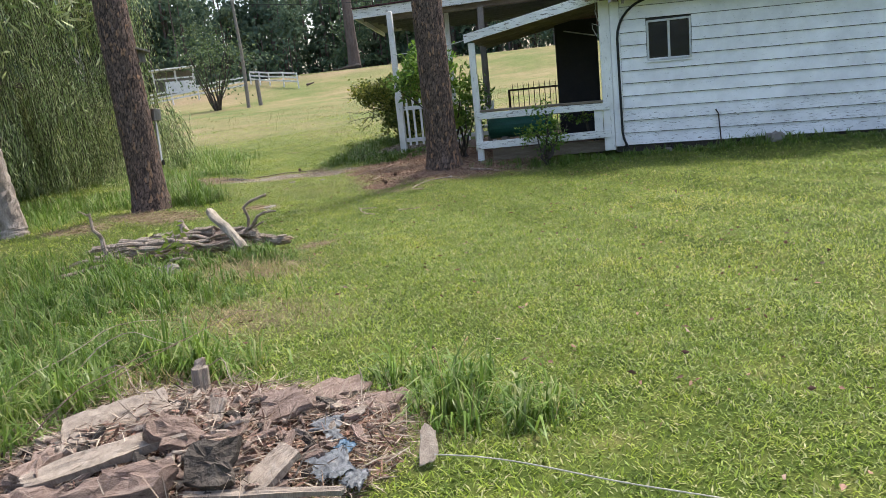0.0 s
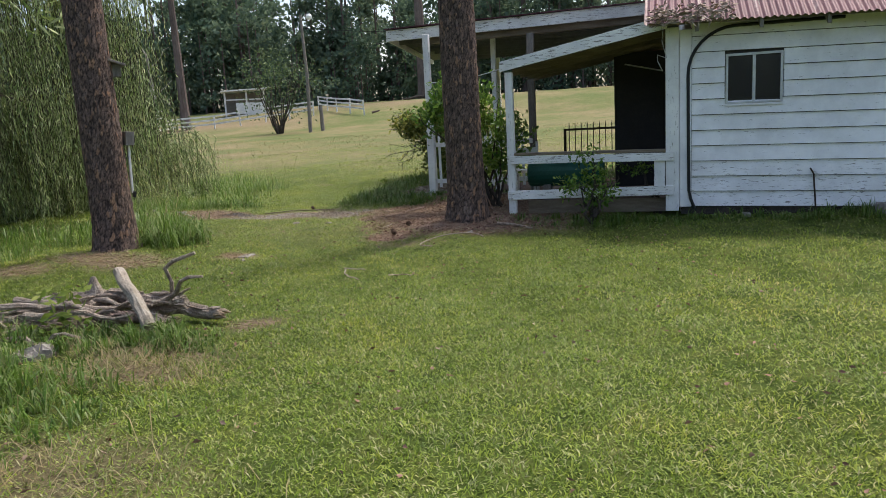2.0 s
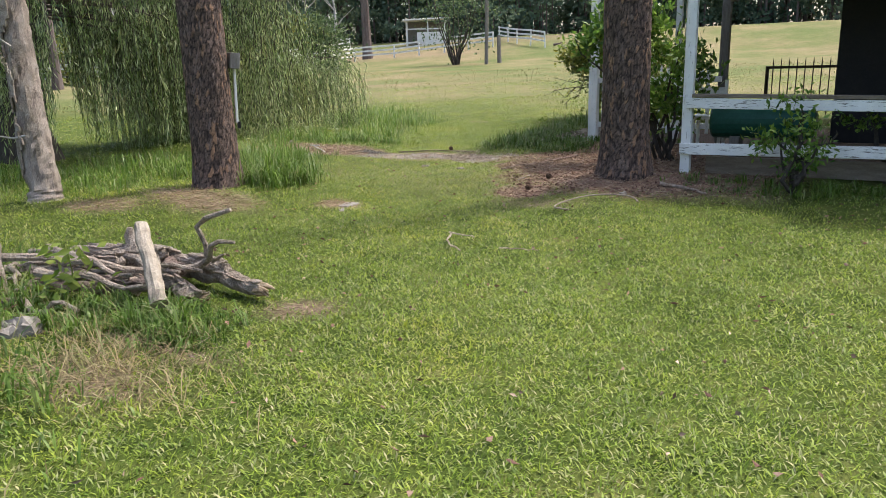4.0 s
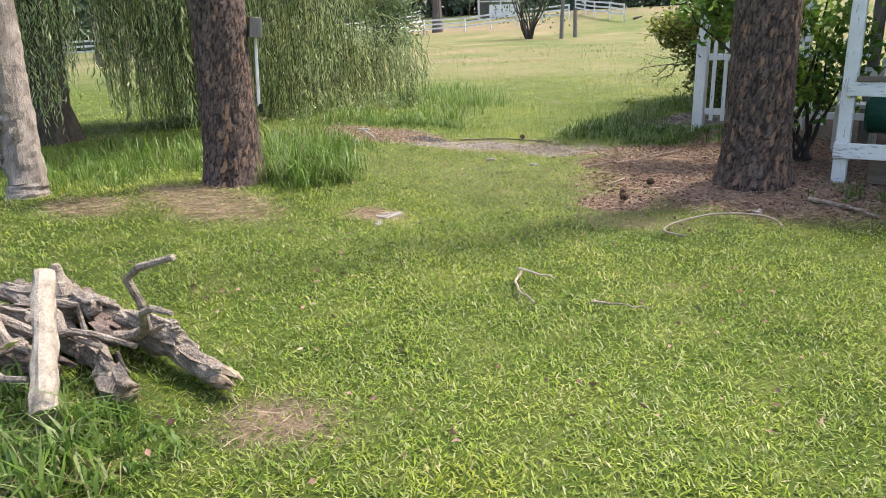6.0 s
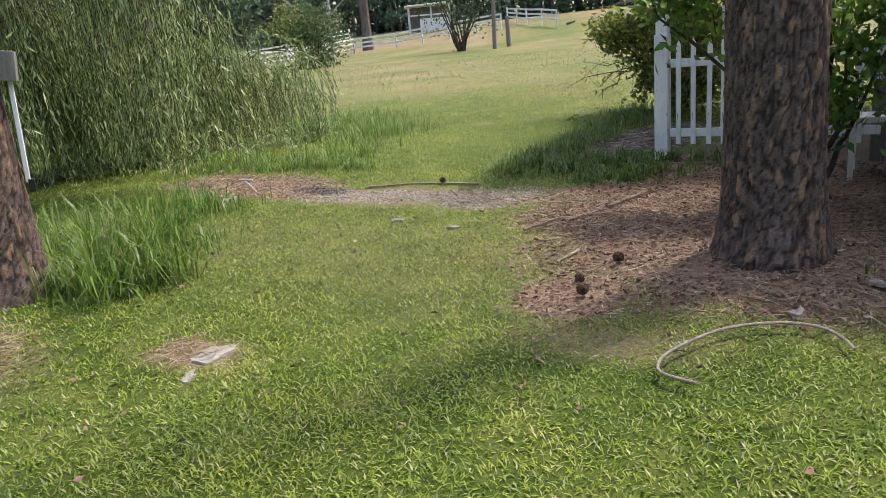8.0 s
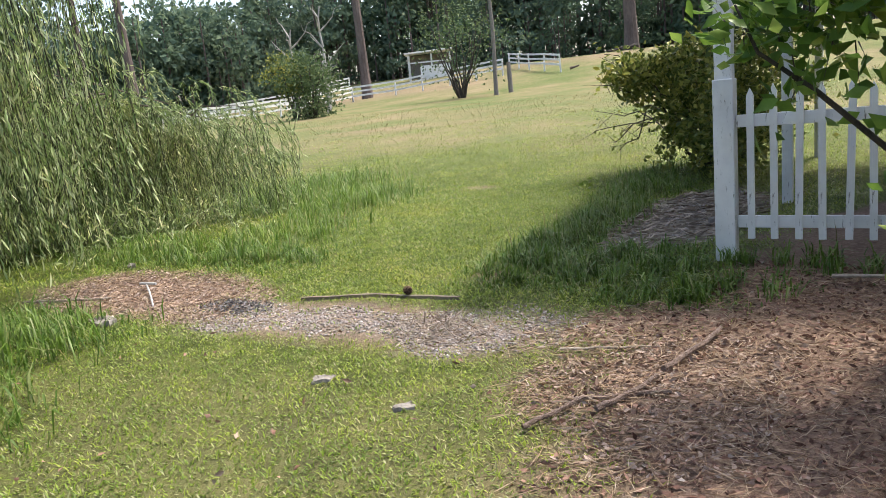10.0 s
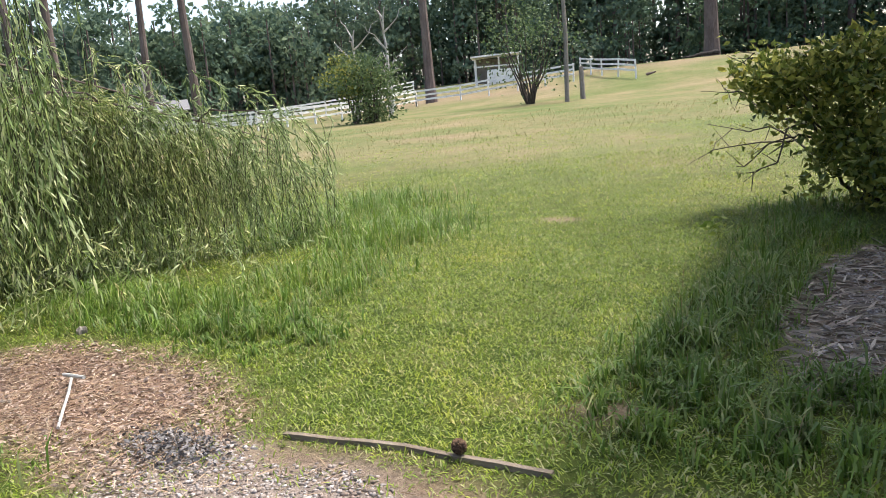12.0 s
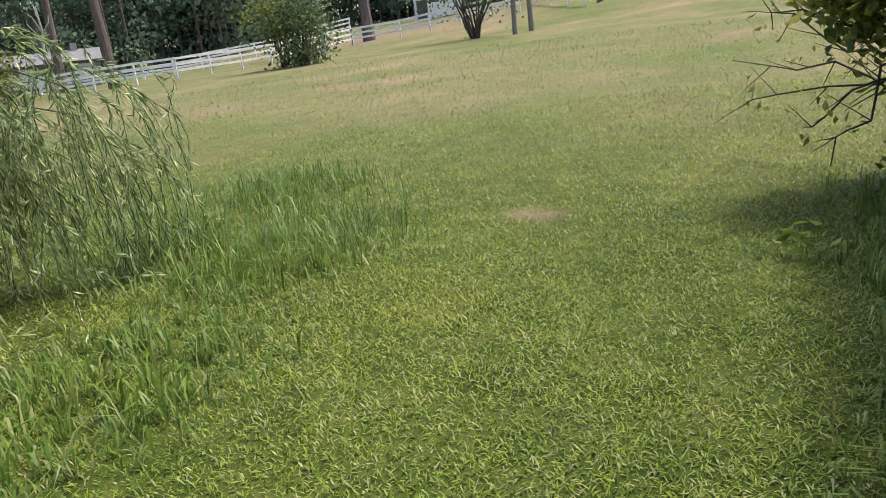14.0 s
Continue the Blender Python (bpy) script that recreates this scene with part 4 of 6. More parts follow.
    # strands that trail flat over the grass
    for k in range(90):
        x, y = -7.3 - 2.6 * r.random(), 15.9 + 2.4 * r.random()
        strand((x, y, lz(x, y) + 0.3 + 0.35 * r.random()), lz(x, y) + 0.03, (0.35 * r.normal() + 0.2, 0.35 * r.normal()), 0.03, 0.09, 1.0, 0.4)
    # the side that leans out past the pine
    for k in range(16):
        x0, y0, z0 = -6.5 + 0.35 * r.normal(), 14.0 + 1.3 * r.random(), 4.3 + 1.4 * r.random()
        for _ in range(13):
            strand((x0 + 0.12 * r.normal(), y0 + 0.12 * r.normal(), z0), 0.35 + 1.3 * r.random(), (0.2 + 0.2 * r.normal(), 0.1), 0.07, 0.11)
    # the close crown overhead, out of view, added to shade the willow's inside
    n = 15000
    a, q = 2 * np.pi * r.random(n), 3.3 * np.sqrt(r.random(n))
    P.append(np.stack([cx + 0.3 + q * np.cos(a), cy + 0.3 + q * np.sin(a), zg + 6.7 - 0.26 * q * q + 0.5 * r.normal(size=n)], 1))
    W.append(r.normal(size=(n, 3)) + (0, 0, -0.6))
    L.append(np.full(n, 0.26) * (0.7 + 0.6 * r.random(n)))
    p, d, l = np.concatenate(P), np.concatenate(W), np.concatenate(L)
    v, t = leaves(p, d, l, l * 0.155, 0.15, r)
    part("foliage", triangles("foliage", v, t, WILLOW_LEAF), None, w, "narrow grey-green leaves on long strands")
    # thin stems of the strands
    sv, st, base = [], [], 0
    for path in P[:-1]:
        q = path[:: max(1, len(path) // 6)]
        m = len(q)
        off = np.array((0.0035, 0.0, 0.0))
        sv.append(np.stack([q - off, q + off], 1).reshape(-1, 3))
        i = base + 2 * np.arange(m - 1)
        st.append(np.stack([i, i + 1, i + 3], 1))
        st.append(np.stack([i, i + 3, i + 2], 1))
        base += 2 * m
    part("hanging_twigwork", triangles("strand_stem", np.concatenate(sv), np.concatenate(st), DARK_BARK), None, w)


build_willow()


def build_feeder():
    f = thing("bird_feeder", -3.77, 11.46, 0.7, "weathered grey box and stake nailed to the pine", "bird feeder")
    part("roof_board", box(-0.11, 0.11, -0.16, 0.16, 0, 0.03, bevel=0.004), GREY_WOOD, f, at=pose(-3.81, 11.46, 2.46, 0, 18, 50))
    part("box_body", box(-0.06, 0.06, -0.07, 0.07, -0.16, -0.005, bevel=0.004), GREY_WOOD, f, at=pose(-3.81, 11.46, 2.46, 0, 0, 50))
    part("lid", box(-0.055, 0.055, -0.11, 0.11, -0.09, 0.09, bevel=0.004), GREY_WOOD, f, at=pose(-3.76, 11.47, 1.5, 0, 6, 57))
    part("stake", box(-0.014, 0.014, -0.02, 0.02, -0.36, 0.36, bevel=0.003), WHITE_POST, f, "pale stake with a dark foot", at=pose(-3.76, 11.46, 1.14, 0, 2, 57))
    part("foot", box(-0.018, 0.018, -0.024, 0.024, -0.04, 0.04, bevel=0.003), BLACK_PLASTIC, f, at=pose(-3.75, 11.46, 0.76, 0, 2, 57))


build_feeder()


# ---- wood pile ----
def log(name, label, pts, radii, mat, rough=0.2, sides=14, end=True, group="wood pile", seed=0, grit=0.0):
    a = pts[0]
    o = thing(name, a[0], a[1], a[2] - radii[0], label, "log" if radii[0] > 0.04 else "branch", group)
    part("wood", tube(pts, radii, sides, rough, seed=seed, grit=grit), mat, o)
    if end:
        for p, q, r in ((pts[-1], pts[-2], radii[-1]),):
            w = (Vector(p) - Vector(q)).normalized()
            fr = np.random.default_rng(int(seed * 10) + 3)
            side = w.cross(Vector((0, 0, 1))).normalized()
            up = side.cross(w)
            for k in range(12):
                a, q = fr.random() * 6.28, r * 1.15 * math.sqrt(fr.random())
                b = Vector(p) - w * 0.03 + side * math.cos(a) * q + up * math.sin(a) * q
                ln = 0.05 + 0.08 * fr.random()
                sp = tube([b, b + w * ln * 0.6 + up * 0.006, b + w * ln], [0.016 + 0.008 * fr.random(), 0.013, 0.003], 5, 0.5, seed=k)
                part("splinter", sp, HEARTWOOD, o, "pale heartwood splinter")
    return o


def build_pile():
    g = lz(-1.3, 8.2)
    rough_logs = (
        (((-2.1, 8.55, 0.07), (-1.3, 8.45, 0.09), (-0.55, 8.37, 0.07)), 0.068, LICHEN_BARK),
        (((-2.0, 8.3, 0.06), (-1.3, 8.22, 0.07), (-0.78, 8.05, 0.06)), 0.07, LICHEN_BARK),
        (((-2.3, 8.2, 0.19), (-1.6, 8.33, 0.22), (-0.9, 8.42, 0.18)), 0.06, LICHEN_BARK),
        (((-2.5, 8.0, 0.07), (-1.9, 8.02, 0.09), (-1.3, 8.0, 0.07)), 0.07, LICHEN_BARK),
        (((-2.45, 8.42, 0.09), (-1.9, 8.4, 0.2), (-1.35, 8.3, 0.28)), 0.05, LICHEN_BARK),
        (((-2.75, 7.9, 0.06), (-2.2, 8.1, 0.12), (-1.6, 8.1, 0.24)), 0.045, LICHEN_BARK),
        (((-2.2, 7.8, 0.05), (-1.6, 7.85, 0.1), (-1.1, 7.95, 0.14)), 0.05, ROTTEN),
        (((-1.9, 8.5, 0.17), (-1.4, 8.32, 0.2), (-1.15, 8.25, 0.15)), 0.045, ROTTEN),
    )
    for i, (p, r, m) in enumerate(rough_logs):
        r *= 0.8
        pts = []
        for a, b in zip(p, p[1:]):
            pts += bent(a, b, 24, 0, 0.035, i * 3.7)[:-1]
        pts.append(Vector(p[-1]))
        for q in pts:
            q.z = q.z * 0.88 + g
        n = len(pts)
        radii = [r * (0.84 + 0.06 * math.sin(k * 0.32 + i) + 0.04 * math.sin(k * 0.9)) for k in range(n)]
        radii[-1], radii[0], radii[1] = r * 0.6, r * 0.4, r * 0.75
        o = log("log", "rough grey log with flaking lichened bark", pts, radii, m, 0.25, 22, seed=i * 1.7, end=i < 2, grit=0.2)
        # loose flakes of bark standing off the log
        fr = np.random.default_rng(200 + i)
        for k in range(24):
            j = fr.integers(1, n - 1)
            c, w = pts[j], (pts[j + 1] - pts[j - 1]).normalized()
            a = fr.random() * 2.4 - 0.2
            side = Vector((0, 0, 1)).cross(w).normalized()
            o_ = c + side * math.cos(a) * r * 1.05 + Vector((0, 0, 1)) * math.sin(a) * r * 1.05
            fl = bmesh.new()
            ln, wd = 0.04 + 0.07 * fr.random(), 0.012 + 0.022 * fr.random()
            up = (o_ - c).normalized()
            q = up.cross(w)
            vs = [fl.verts.new(o_ + w * ln * u + q * wd * t_ + up * (h + 0.006 * fr.normal())) for h in (0, 0.012) for u, t_ in ((-1, -0.6), (0.2, -1), (1, -0.3), (0.8, 0.7), (-0.7, 0.9))]
            fl.faces.new(vs[:5])
            fl.faces.new(vs[5:][::-1])
            for z_ in range(5):
                fl.faces.new((vs[z_], vs[5 + z_], vs[5 + (z_ + 1) % 5], vs[(z_ + 1) % 5]))
            part("bark_flake", fl, m, o)
    log("peeled_log", "pale peeled branch leaning across the wood pile", bent((-0.74, 7.72, g + 0.13), (-1.23, 8.03, g + 0.5), 10, -0.02, 0.03, 4), taper(0.05, 0.044, 10), BARE_STICK, 0.3, end=False)
    log("stump_piece", "upright grey splintered stump piece", bent((-1.72, 8.32, g + 0.08), (-1.76, 8.34, g + 0.38), 6, 0, 0.02, 2), [0.075, 0.07, 0.06, 0.055, 0.045, 0.04, 0.02], LICHEN_BARK, 0.45, end=False)
    g += 0.045
    b = thing("forked_branch", -0.95, 8.3, g + 0.08, "crooked grey branch with broken forks", "branch", "wood pile")
    part("stem", tube([(-1.25, 8.22, g + 0.1), (-1.05, 8.26, g + 0.14), (-0.93, 8.28, g + 0.19), (-0.9, 8.25, g + 0.32), (-0.92, 8.21, g + 0.44), (-0.84, 8.22, g + 0.5), (-0.66, 8.27, g + 0.56)], [0.028, 0.026, 0.022, 0.017, 0.018, 0.019, 0.014], 8, 0.2), LICHEN_BARK, b)
    part("fork", tube([(-1.0, 8.27, g + 0.15), (-0.85, 8.22, g + 0.23), (-0.75, 8.16, g + 0.34), (-0.65, 8.14, g + 0.385), (-0.52, 8.14, g + 0.39)], [0.026, 0.022, 0.017, 0.016, 0.01], 7, 0.2), LICHEN_BARK, b)
    part("twig", tube([(-1.3, 8.2, g + 0.1), (-1.33, 8.2, g + 0.2), (-1.3, 8.18, g + 0.27)], [0.015, 0.012, 0.006], 6), LICHEN_BARK, b)
    part("twig", tube([(-0.84, 8.24, g + 0.21), (-0.77, 8.25, g + 0.25), (-0.72, 8.24, g + 0.27)], [0.014, 0.011, 0.007], 6), LICHEN_BARK, b)
    g -= 0.045
    u = thing("upright_branch", -2.3, 7.7, g, "dead crooked branch sticking up from the pile", "branch", "wood pile")
    part("stem", tube(bent((-2.2, 7.62, g), (-2.42, 7.7, g + 0.62), 8, 0, 0.09, 6), taper(0.032, 0.016, 8), 8, 0.2), LICHEN_BARK, u)
    part("twig", tube(bent((-2.42, 7.7, g + 0.6), (-2.58, 7.74, g + 0.64), 4, 0, 0.03, 1), taper(0.014, 0.006, 4), 6), LICHEN_BARK, u)
    part("twig", tube(bent((-2.25, 7.64, g + 0.2), (-2.0, 7.5, g + 0.3), 4, 0, 0.03, 1), taper(0.012, 0.005, 4), 6), LICHEN_BARK, u)
    for i, (a, e) in enumerate((((-2.9, 7.5), (-2.2, 7.75)), ((-2.7, 8.0), (-2.0, 7.6)), ((-3.0, 8.3), (-2.2, 8.4)), ((-1.9, 7.45), (-1.2, 7.5)), ((-2.6, 7.2), (-1.9, 7.6)), ((-2.4, 8.1), (-1.2, 7.9)), ((-2.2, 8.25), (-1.0, 8.1)), ((-2.0, 7.95), (-0.9, 8.2)), ((-1.9, 7.7), (-0.9, 7.75)), ((-2.5, 7.75), (-1.4, 8.35)))):
        log("branch", "thin grey fallen branch", bent((*a, lz(*a) + 0.03 + (0.14 if i > 4 else 0)), (*e, lz(*e) + 0.08 + (0.12 if i > 4 else 0)), 7, 0, 0.08, i), taper(0.022 + 0.012 * (i > 4), 0.012, 7), LICHEN_BARK, 0.2, 7, end=False)


build_pile()


# ---- rubbish heap where the walk begins ----
def slab(name, label, category, x, y, sx, sy, th, tilt, turn, mat, seed, lift=0.0, group="rubbish heap"):
    """A broken, splintered flat piece with a ragged rim and a pitted top."""
    bm = bmesh.new()
    n = 18 if sx > 0.06 else 9
    rings = []
    for m, up in ((0.93, 0.0), (1.0, 0.55), (0.96, 1.0), (0.6, 1.05), (0.25, 1.1)):
        ring = []
        for k in range(n):
            a = 2 * math.pi * k / n
            c, s = math.cos(a), math.sin(a)
            q = 0.8 + 0.4 * noise.noise((c * 1.6 + seed, s * 1.6, seed)) + 0.28 * noise.noise((c * 5 + seed, s * 5, seed + 3))
            px, py = math.copysign(abs(c) ** 0.7, c) * sx * q * m, math.copysign(abs(s) ** 0.7, s) * sy * q * m
            h = th * (up + (0.45 * noise.noise((px * 18, py * 40, seed)) + 0.25 * noise.noise((px * 50, py * 60, seed)) if up > 0.9 else 0))
            ring.append(bm.verts.new((px, py, h)))
        rings.append(ring)
    for r0, r1 in zip(rings, rings[1:]):
        for k in range(n):
            bm.faces.new((r0[k], r0[(k + 1) % n], r1[(k + 1) % n], r1[k]))
    bm.faces.new(rings[0][::-1])
    bm.faces.new(rings[-1])
    single(name, bm, mat, label, category, group, at=pose(x, y, lz(x, y) + lift, tilt[0], tilt[1], turn))


def plank(name, label, x, y, length, wide, th, tilt, turn, mat, lift=0.02):
    """A weathered board: fibres part along it and splinter at the ends."""
    bm = bmesh.new()
    rows = []
    n, m = 16, 9
    for i in range(n + 1):
        t = -0.5 + i / n
        w = wide * (0.46 + 0.1 * noise.noise((t * 5, x * 5, 0)) + 0.06 * noise.noise((t * 19, x * 5, 2)))
        top, low = [], []
        for k in range(m):
            u = -1 + 2 * k / (m - 1)
            end = 0.13 * noise.noise((u * 3.3, x * 7, i > n / 2)) * max(0, abs(t) * 2 - 0.7) / 0.3
            px = t * length * (1 + end)
            h = th * (1 + 0.3 * noise.noise((t * 4, u * 5, y * 5)) + 0.28 * noise.noise((t * 2, u * 11, x)))
            top.append(bm.verts.new((px, u * w, h)))
            low.append(bm.verts.new((px, u * w * 0.97, 0.25 * th * noise.noise((t * 5, u * 3, 9)))))
        rows.append(top + low[::-1])
    k2 = 2 * m
    for a, b in zip(rows, rows[1:]):
        for k in range(k2):
            bm.faces.new((a[k], a[(k + 1) % k2], b[(k + 1) % k2], b[k]))
    bm.faces.new(rows[0])
    bm.faces.new(rows[-1][::-1])
    single(name, bm, mat, label, "board", "rubbish heap", at=pose(x, y, lz(x, y) + lift, tilt[0], tilt[1], turn))


def crumple(name, label, x, y, wide, deep, turn, mat, seed):
    """A thin sheet of plastic, folded and creased, its rim torn."""
    n = 13
    bm = bmesh.new()
    grid = []
    for i in range(n):
        for k in range(n):
            u, v = i / (n - 1) - 0.5, k / (n - 1) - 0.5
            c = Vector((u * 5 + seed, v * 5, seed))
            fold = abs(noise.noise(c)) + 0.5 * abs(noise.noise(c * 2.3)) + 0.2 * noise.noise(c * 5)
            tear = 1 + 0.35 * noise.noise((u * 6, v * 6, seed + 4))
            grid.append(bm.verts.new((u * wide * tear + 0.02 * noise.noise(c * 1.7), v * deep * tear, 0.012 + wide * 0.2 * fold)))
    for i in range(n - 1):
        for k in range(n - 1):
            bm.faces.new((grid[i * n + k], grid[(i + 1) * n + k], grid[(i + 1) * n + k + 1], grid[i * n + k + 1]))
    bmesh.ops.solidify(bm, geom=bm.faces[:], thickness=0.0015)
    for f in bm.faces:
        f.smooth = True
    single(name, bm, mat, label, "rubbish", "rubbish heap", at=pose(x, y, lz(x, y) + 0.04, 6, -5, turn))


def build_heap():
    slab("concrete_lump", "broken lump of pale concrete sunk in grass", "concrete", -1.34, 7.2, 0.18, 0.12, 0.12, (8, -7), 25, STONE, 31.7, -0.06, "wood pile")
    plank("board", "rotten grey board lying on bark rubble", 0.74, 3.28, 0.66, 0.13, 0.035, (12, -8), 24, PALE_WOOD, 0.07)
    plank("board", "pale broken board half buried in bark", 0.52, 3.66, 0.46, 0.22, 0.022, (24, -6), 28, PALE_WOOD, 0.05)
    plank("board", "pale broken board half buried in bark", 1.47, 3.2, 0.3, 0.13, 0.03, (4, -22), 58, PALE_WOOD, 0.05)
    plank("board", "thin split lath on the rubbish heap", 1.5, 3.1, 0.62, 0.045, 0.02, (0, 0), 5, PALE_WOOD, 0.05)
    plank("board", "split end of a weathered plank", 1.06, 3.6, 0.2, 0.07, 0.025, (8, -48), 82, PALE_WOOD, 0.06)
    slab("bark_slab", "flat slab of light brown bark", "bark", 1.34, 3.74, 0.15, 0.11, 0.035, (16, -14), 25, ROTTEN, 1.0, 0.08)
    slab("bark_slab", "flat slab of light brown bark", "bark", 1.45, 4.12, 0.24, 0.12, 0.03, (6, 5), 60, ROTTEN, 2.3, 0.02)
    slab("bark_slab", "dark pitted bark slab on edge", "bark", 1.27, 3.2, 0.15, 0.12, 0.05, (40, -6), 12, DARK_BARK, 3.1, 0.1)
    slab("bark_slab", "dark pitted bark slab on edge", "bark", 0.98, 3.38, 0.13, 0.09, 0.06, (30, 20), 40, ROTTEN, 4.7, 0.08)
    slab("bark_slab", "crumbling reddish rotten wood", "bark", 0.96, 3.08, 0.26, 0.13, 0.09, (5, -8), 15, ROTTEN, 6.1, 0.03)
    slab("bark_slab", "crumbling reddish rotten wood", "bark", 0.4, 3.3, 0.22, 0.12, 0.08, (-6, 4), 100, ROTTEN, 7.9, 0.01)
    slab("bark_slab", "crumbling reddish rotten wood", "bark", 0.55, 3.05, 0.24, 0.12, 0.07, (4, 8), 40, ROTTEN, 16.9, 0.02)
    slab("bark_slab", "crumbling reddish rotten wood", "bark", 1.15, 3.95, 0.13, 0.08, 0.04, (10, 10), 140, ROTTEN, 8.4, 0.03)
    slab("sand_lump", "lump of pale dry soil", "soil", 1.7, 3.98, 0.2, 0.13, 0.05, (0, 0), 20, ROTTEN, 5.5, -0.02)
    for k, (x, y, w, d, turn, mat, label) in enumerate(((1.7, 3.32, 0.15, 0.18, 30, CRUMPLED, "crumpled white and blue plastic wrapper"), (1.82, 3.24, 0.12, 0.09, 80, CRUMPLED, "crumpled white and blue plastic wrapper"), (1.57, 3.66, 0.14, 0.09, 10, CRUMPLED, "torn grey plastic sheet in the rubbish"), (1.71, 3.47, 0.07, 0.08, 70, BLUE_PLASTIC, "small torn blue plastic scrap"), (1.62, 3.56, 0.12, 0.07, 130, CRUMPLED, "torn grey plastic sheet in the rubbish"))):
        crumple("plastic_wrapper", label, x, y, w, d, turn, mat, k * 5.3)
    slab("paper_scrap", "torn strip of dirty white card", "rubbish", 2.07, 3.45, 0.11, 0.05, 0.006, (12, -38), 95, PALE_WOOD, 13.7, 0.07)
    s = thing("stump", 0.7, 4.14, lz(0.7, 4.14), "splintered grey post stump in long grass", "stump")
    part("post", tube([(0.7, 4.14, 0.0), (0.7, 4.14, 0.2), (0.71, 4.15, 0.22), (0.73, 4.15, 0.25)], [0.04, 0.036, 0.03, 0.008], 11, 0.7), PALE_WOOD, s)
    pts = []
    for i in range(25):
        t = i / 24
        x = 2.1 + 1.3 * t
        y = 3.4 - 0.12 * t - 0.16 * t * t + 0.012 * math.sin(9 * t)
        pts.append((x, y, lz(x, y) + 0.06 - 0.02 * t))
    single("rope", tube(pts, [0.003] * 25, 6), ROPE, "thin white rope trailing through the lawn", "rope")
    r = np.random.default_rng(5)
    for k in range(290):
        a, q = r.random() * 6.28, math.sqrt(r.random())
        x, y = 1.0 + 0.85 * q * math.cos(a) - 0.14 * (math.sin(a) < 0), 3.5 + 0.58 * q * math.sin(a)
        s = 0.014 + 0.045 * r.random() ** 2
        slab("bark_piece", "broken piece of rotten bark in the heap", "bark", x, y, s * 1.7, s * 0.6, 0.008 + 0.016 * r.random(), (r.normal() * 22, r.normal() * 22), 360 * r.random(), (ROTTEN, PALE_WOOD, ROTTEN, DARK_BARK, ROTTEN)[k % 5], 40 + k * 1.3, 0.03 + 0.05 * (1 - q))
    n = 6500
    a = r.random(n) * 2 * np.pi
    q = np.sqrt(r.random(n))
    x, y = 0.92 + 1.02 * q * np.cos(a), 3.52 + 0.74 * q * np.sin(a)
    p = np.stack([x, y, land(x, y) + 0.01 + 0.09 * r.random(n) * (1 - q)], 1)
    v, t = leaves(p, r.normal(size=(n, 3)) * (1, 1, 0.35), 0.02 + 0.07 * r.random(n) ** 2, 0.005 + 0.016 * r.random(n), 0.2, r)
    single("bark_rubble", triangles("bark_rubble", v, t, CHIP), None, "heap of broken bark and rotten wood crumbs", "bark rubble", kind="stuff")
    n = 5600
    a = r.random(n) * 2 * np.pi
    q = np.sqrt(r.random(n))
    x, y = 0.86 + 1.1 * q * np.cos(a), 3.55 + 0.78 * q * np.sin(a)
    p = np.stack([x, y, land(x, y) + 0.02 + 0.11 * r.random(n) * (1 - q)], 1)
    v, t = leaves(p, r.normal(size=(n, 3)) * (1, 0.8, 0.28), 0.06 + 0.16 * r.random(n) ** 2, 0.003 + 0.004 * r.random(n), 0.1, r)
    single("wood_fibres", triangles("wood_fibres", v, t, LITTER), None, "tangle of dry fibres and straw over the bark", "straw", kind="stuff")
    # long dead stalks fallen over the heap from the tall grass
    for k, (a, b, h) in enumerate((((-0.1, 3.7, 0.06), (0.8, 4.75, 0.3), 0.05), ((0.05, 4.2, 0.05), (0.7, 3.75, 0.13), 0.12), ((-0.35, 3.75, 0.1), (0.3, 4.45, 0.34), 0.1), ((0.1, 3.55, 0.05), (0.62, 4.2, 0.3), 0.08), ((0.55, 4.35, 0.1), (1.05, 3.95, 0.08), 0.1), ((-0.2, 4.3, 0.1), (0.5, 4.5, 0.12), 0.16))):
        pts = bent((a[0], a[1], lz(a[0], a[1]) + a[2]), (b[0], b[1], lz(b[0], b[1]) + b[2]), 9, -h, 0.06, k + 0.5)
        single("dead_stalk", tube(pts, taper(0.0045, 0.002, 9), 5), (ROTTEN, PALE_WOOD, BARE_STICK)[k % 3], "long dry grass stalk fallen across the heap", "stalk", "dead stalks")


build_heap()


# ---- small things on the ground ----
def cone_mesh():
    """A pine cone: spirals of scales round a core."""
    vs, ts = [], []
    n = 70
    for k in range(n):
        t = k / n
        z = 0.005 + 0.075 * t
        r = 0.036 * math.sin(math.pi * (0.18 + 0.8 * t)) + 0.004
        a = k * 2.39996
        o = np.array((math.cos(a), math.sin(a), 0))
        s = np.array((-math.sin(a), math.cos(a), 0))
        b = o * r * 0.35 + (0, 0, z)
        e = o * (r + 0.012) + (0, 0, z + 0.012)
        i = len(vs)
        vs += [b - s * 0.005, b + s * 0.005, e + s * 0.009, e - s * 0.009, o * (r + 0.006) + (0, 0, z - 0.003)]
        ts += [(i, i + 1, i + 2), (i, i + 2, i + 3), (i + 3, i + 2, i + 4), (i, i + 3, i + 4), (i + 1, i + 4, i + 2)]
    return triangles("pine_cone", np.array(vs), np.array(ts), CONE_SCALE)


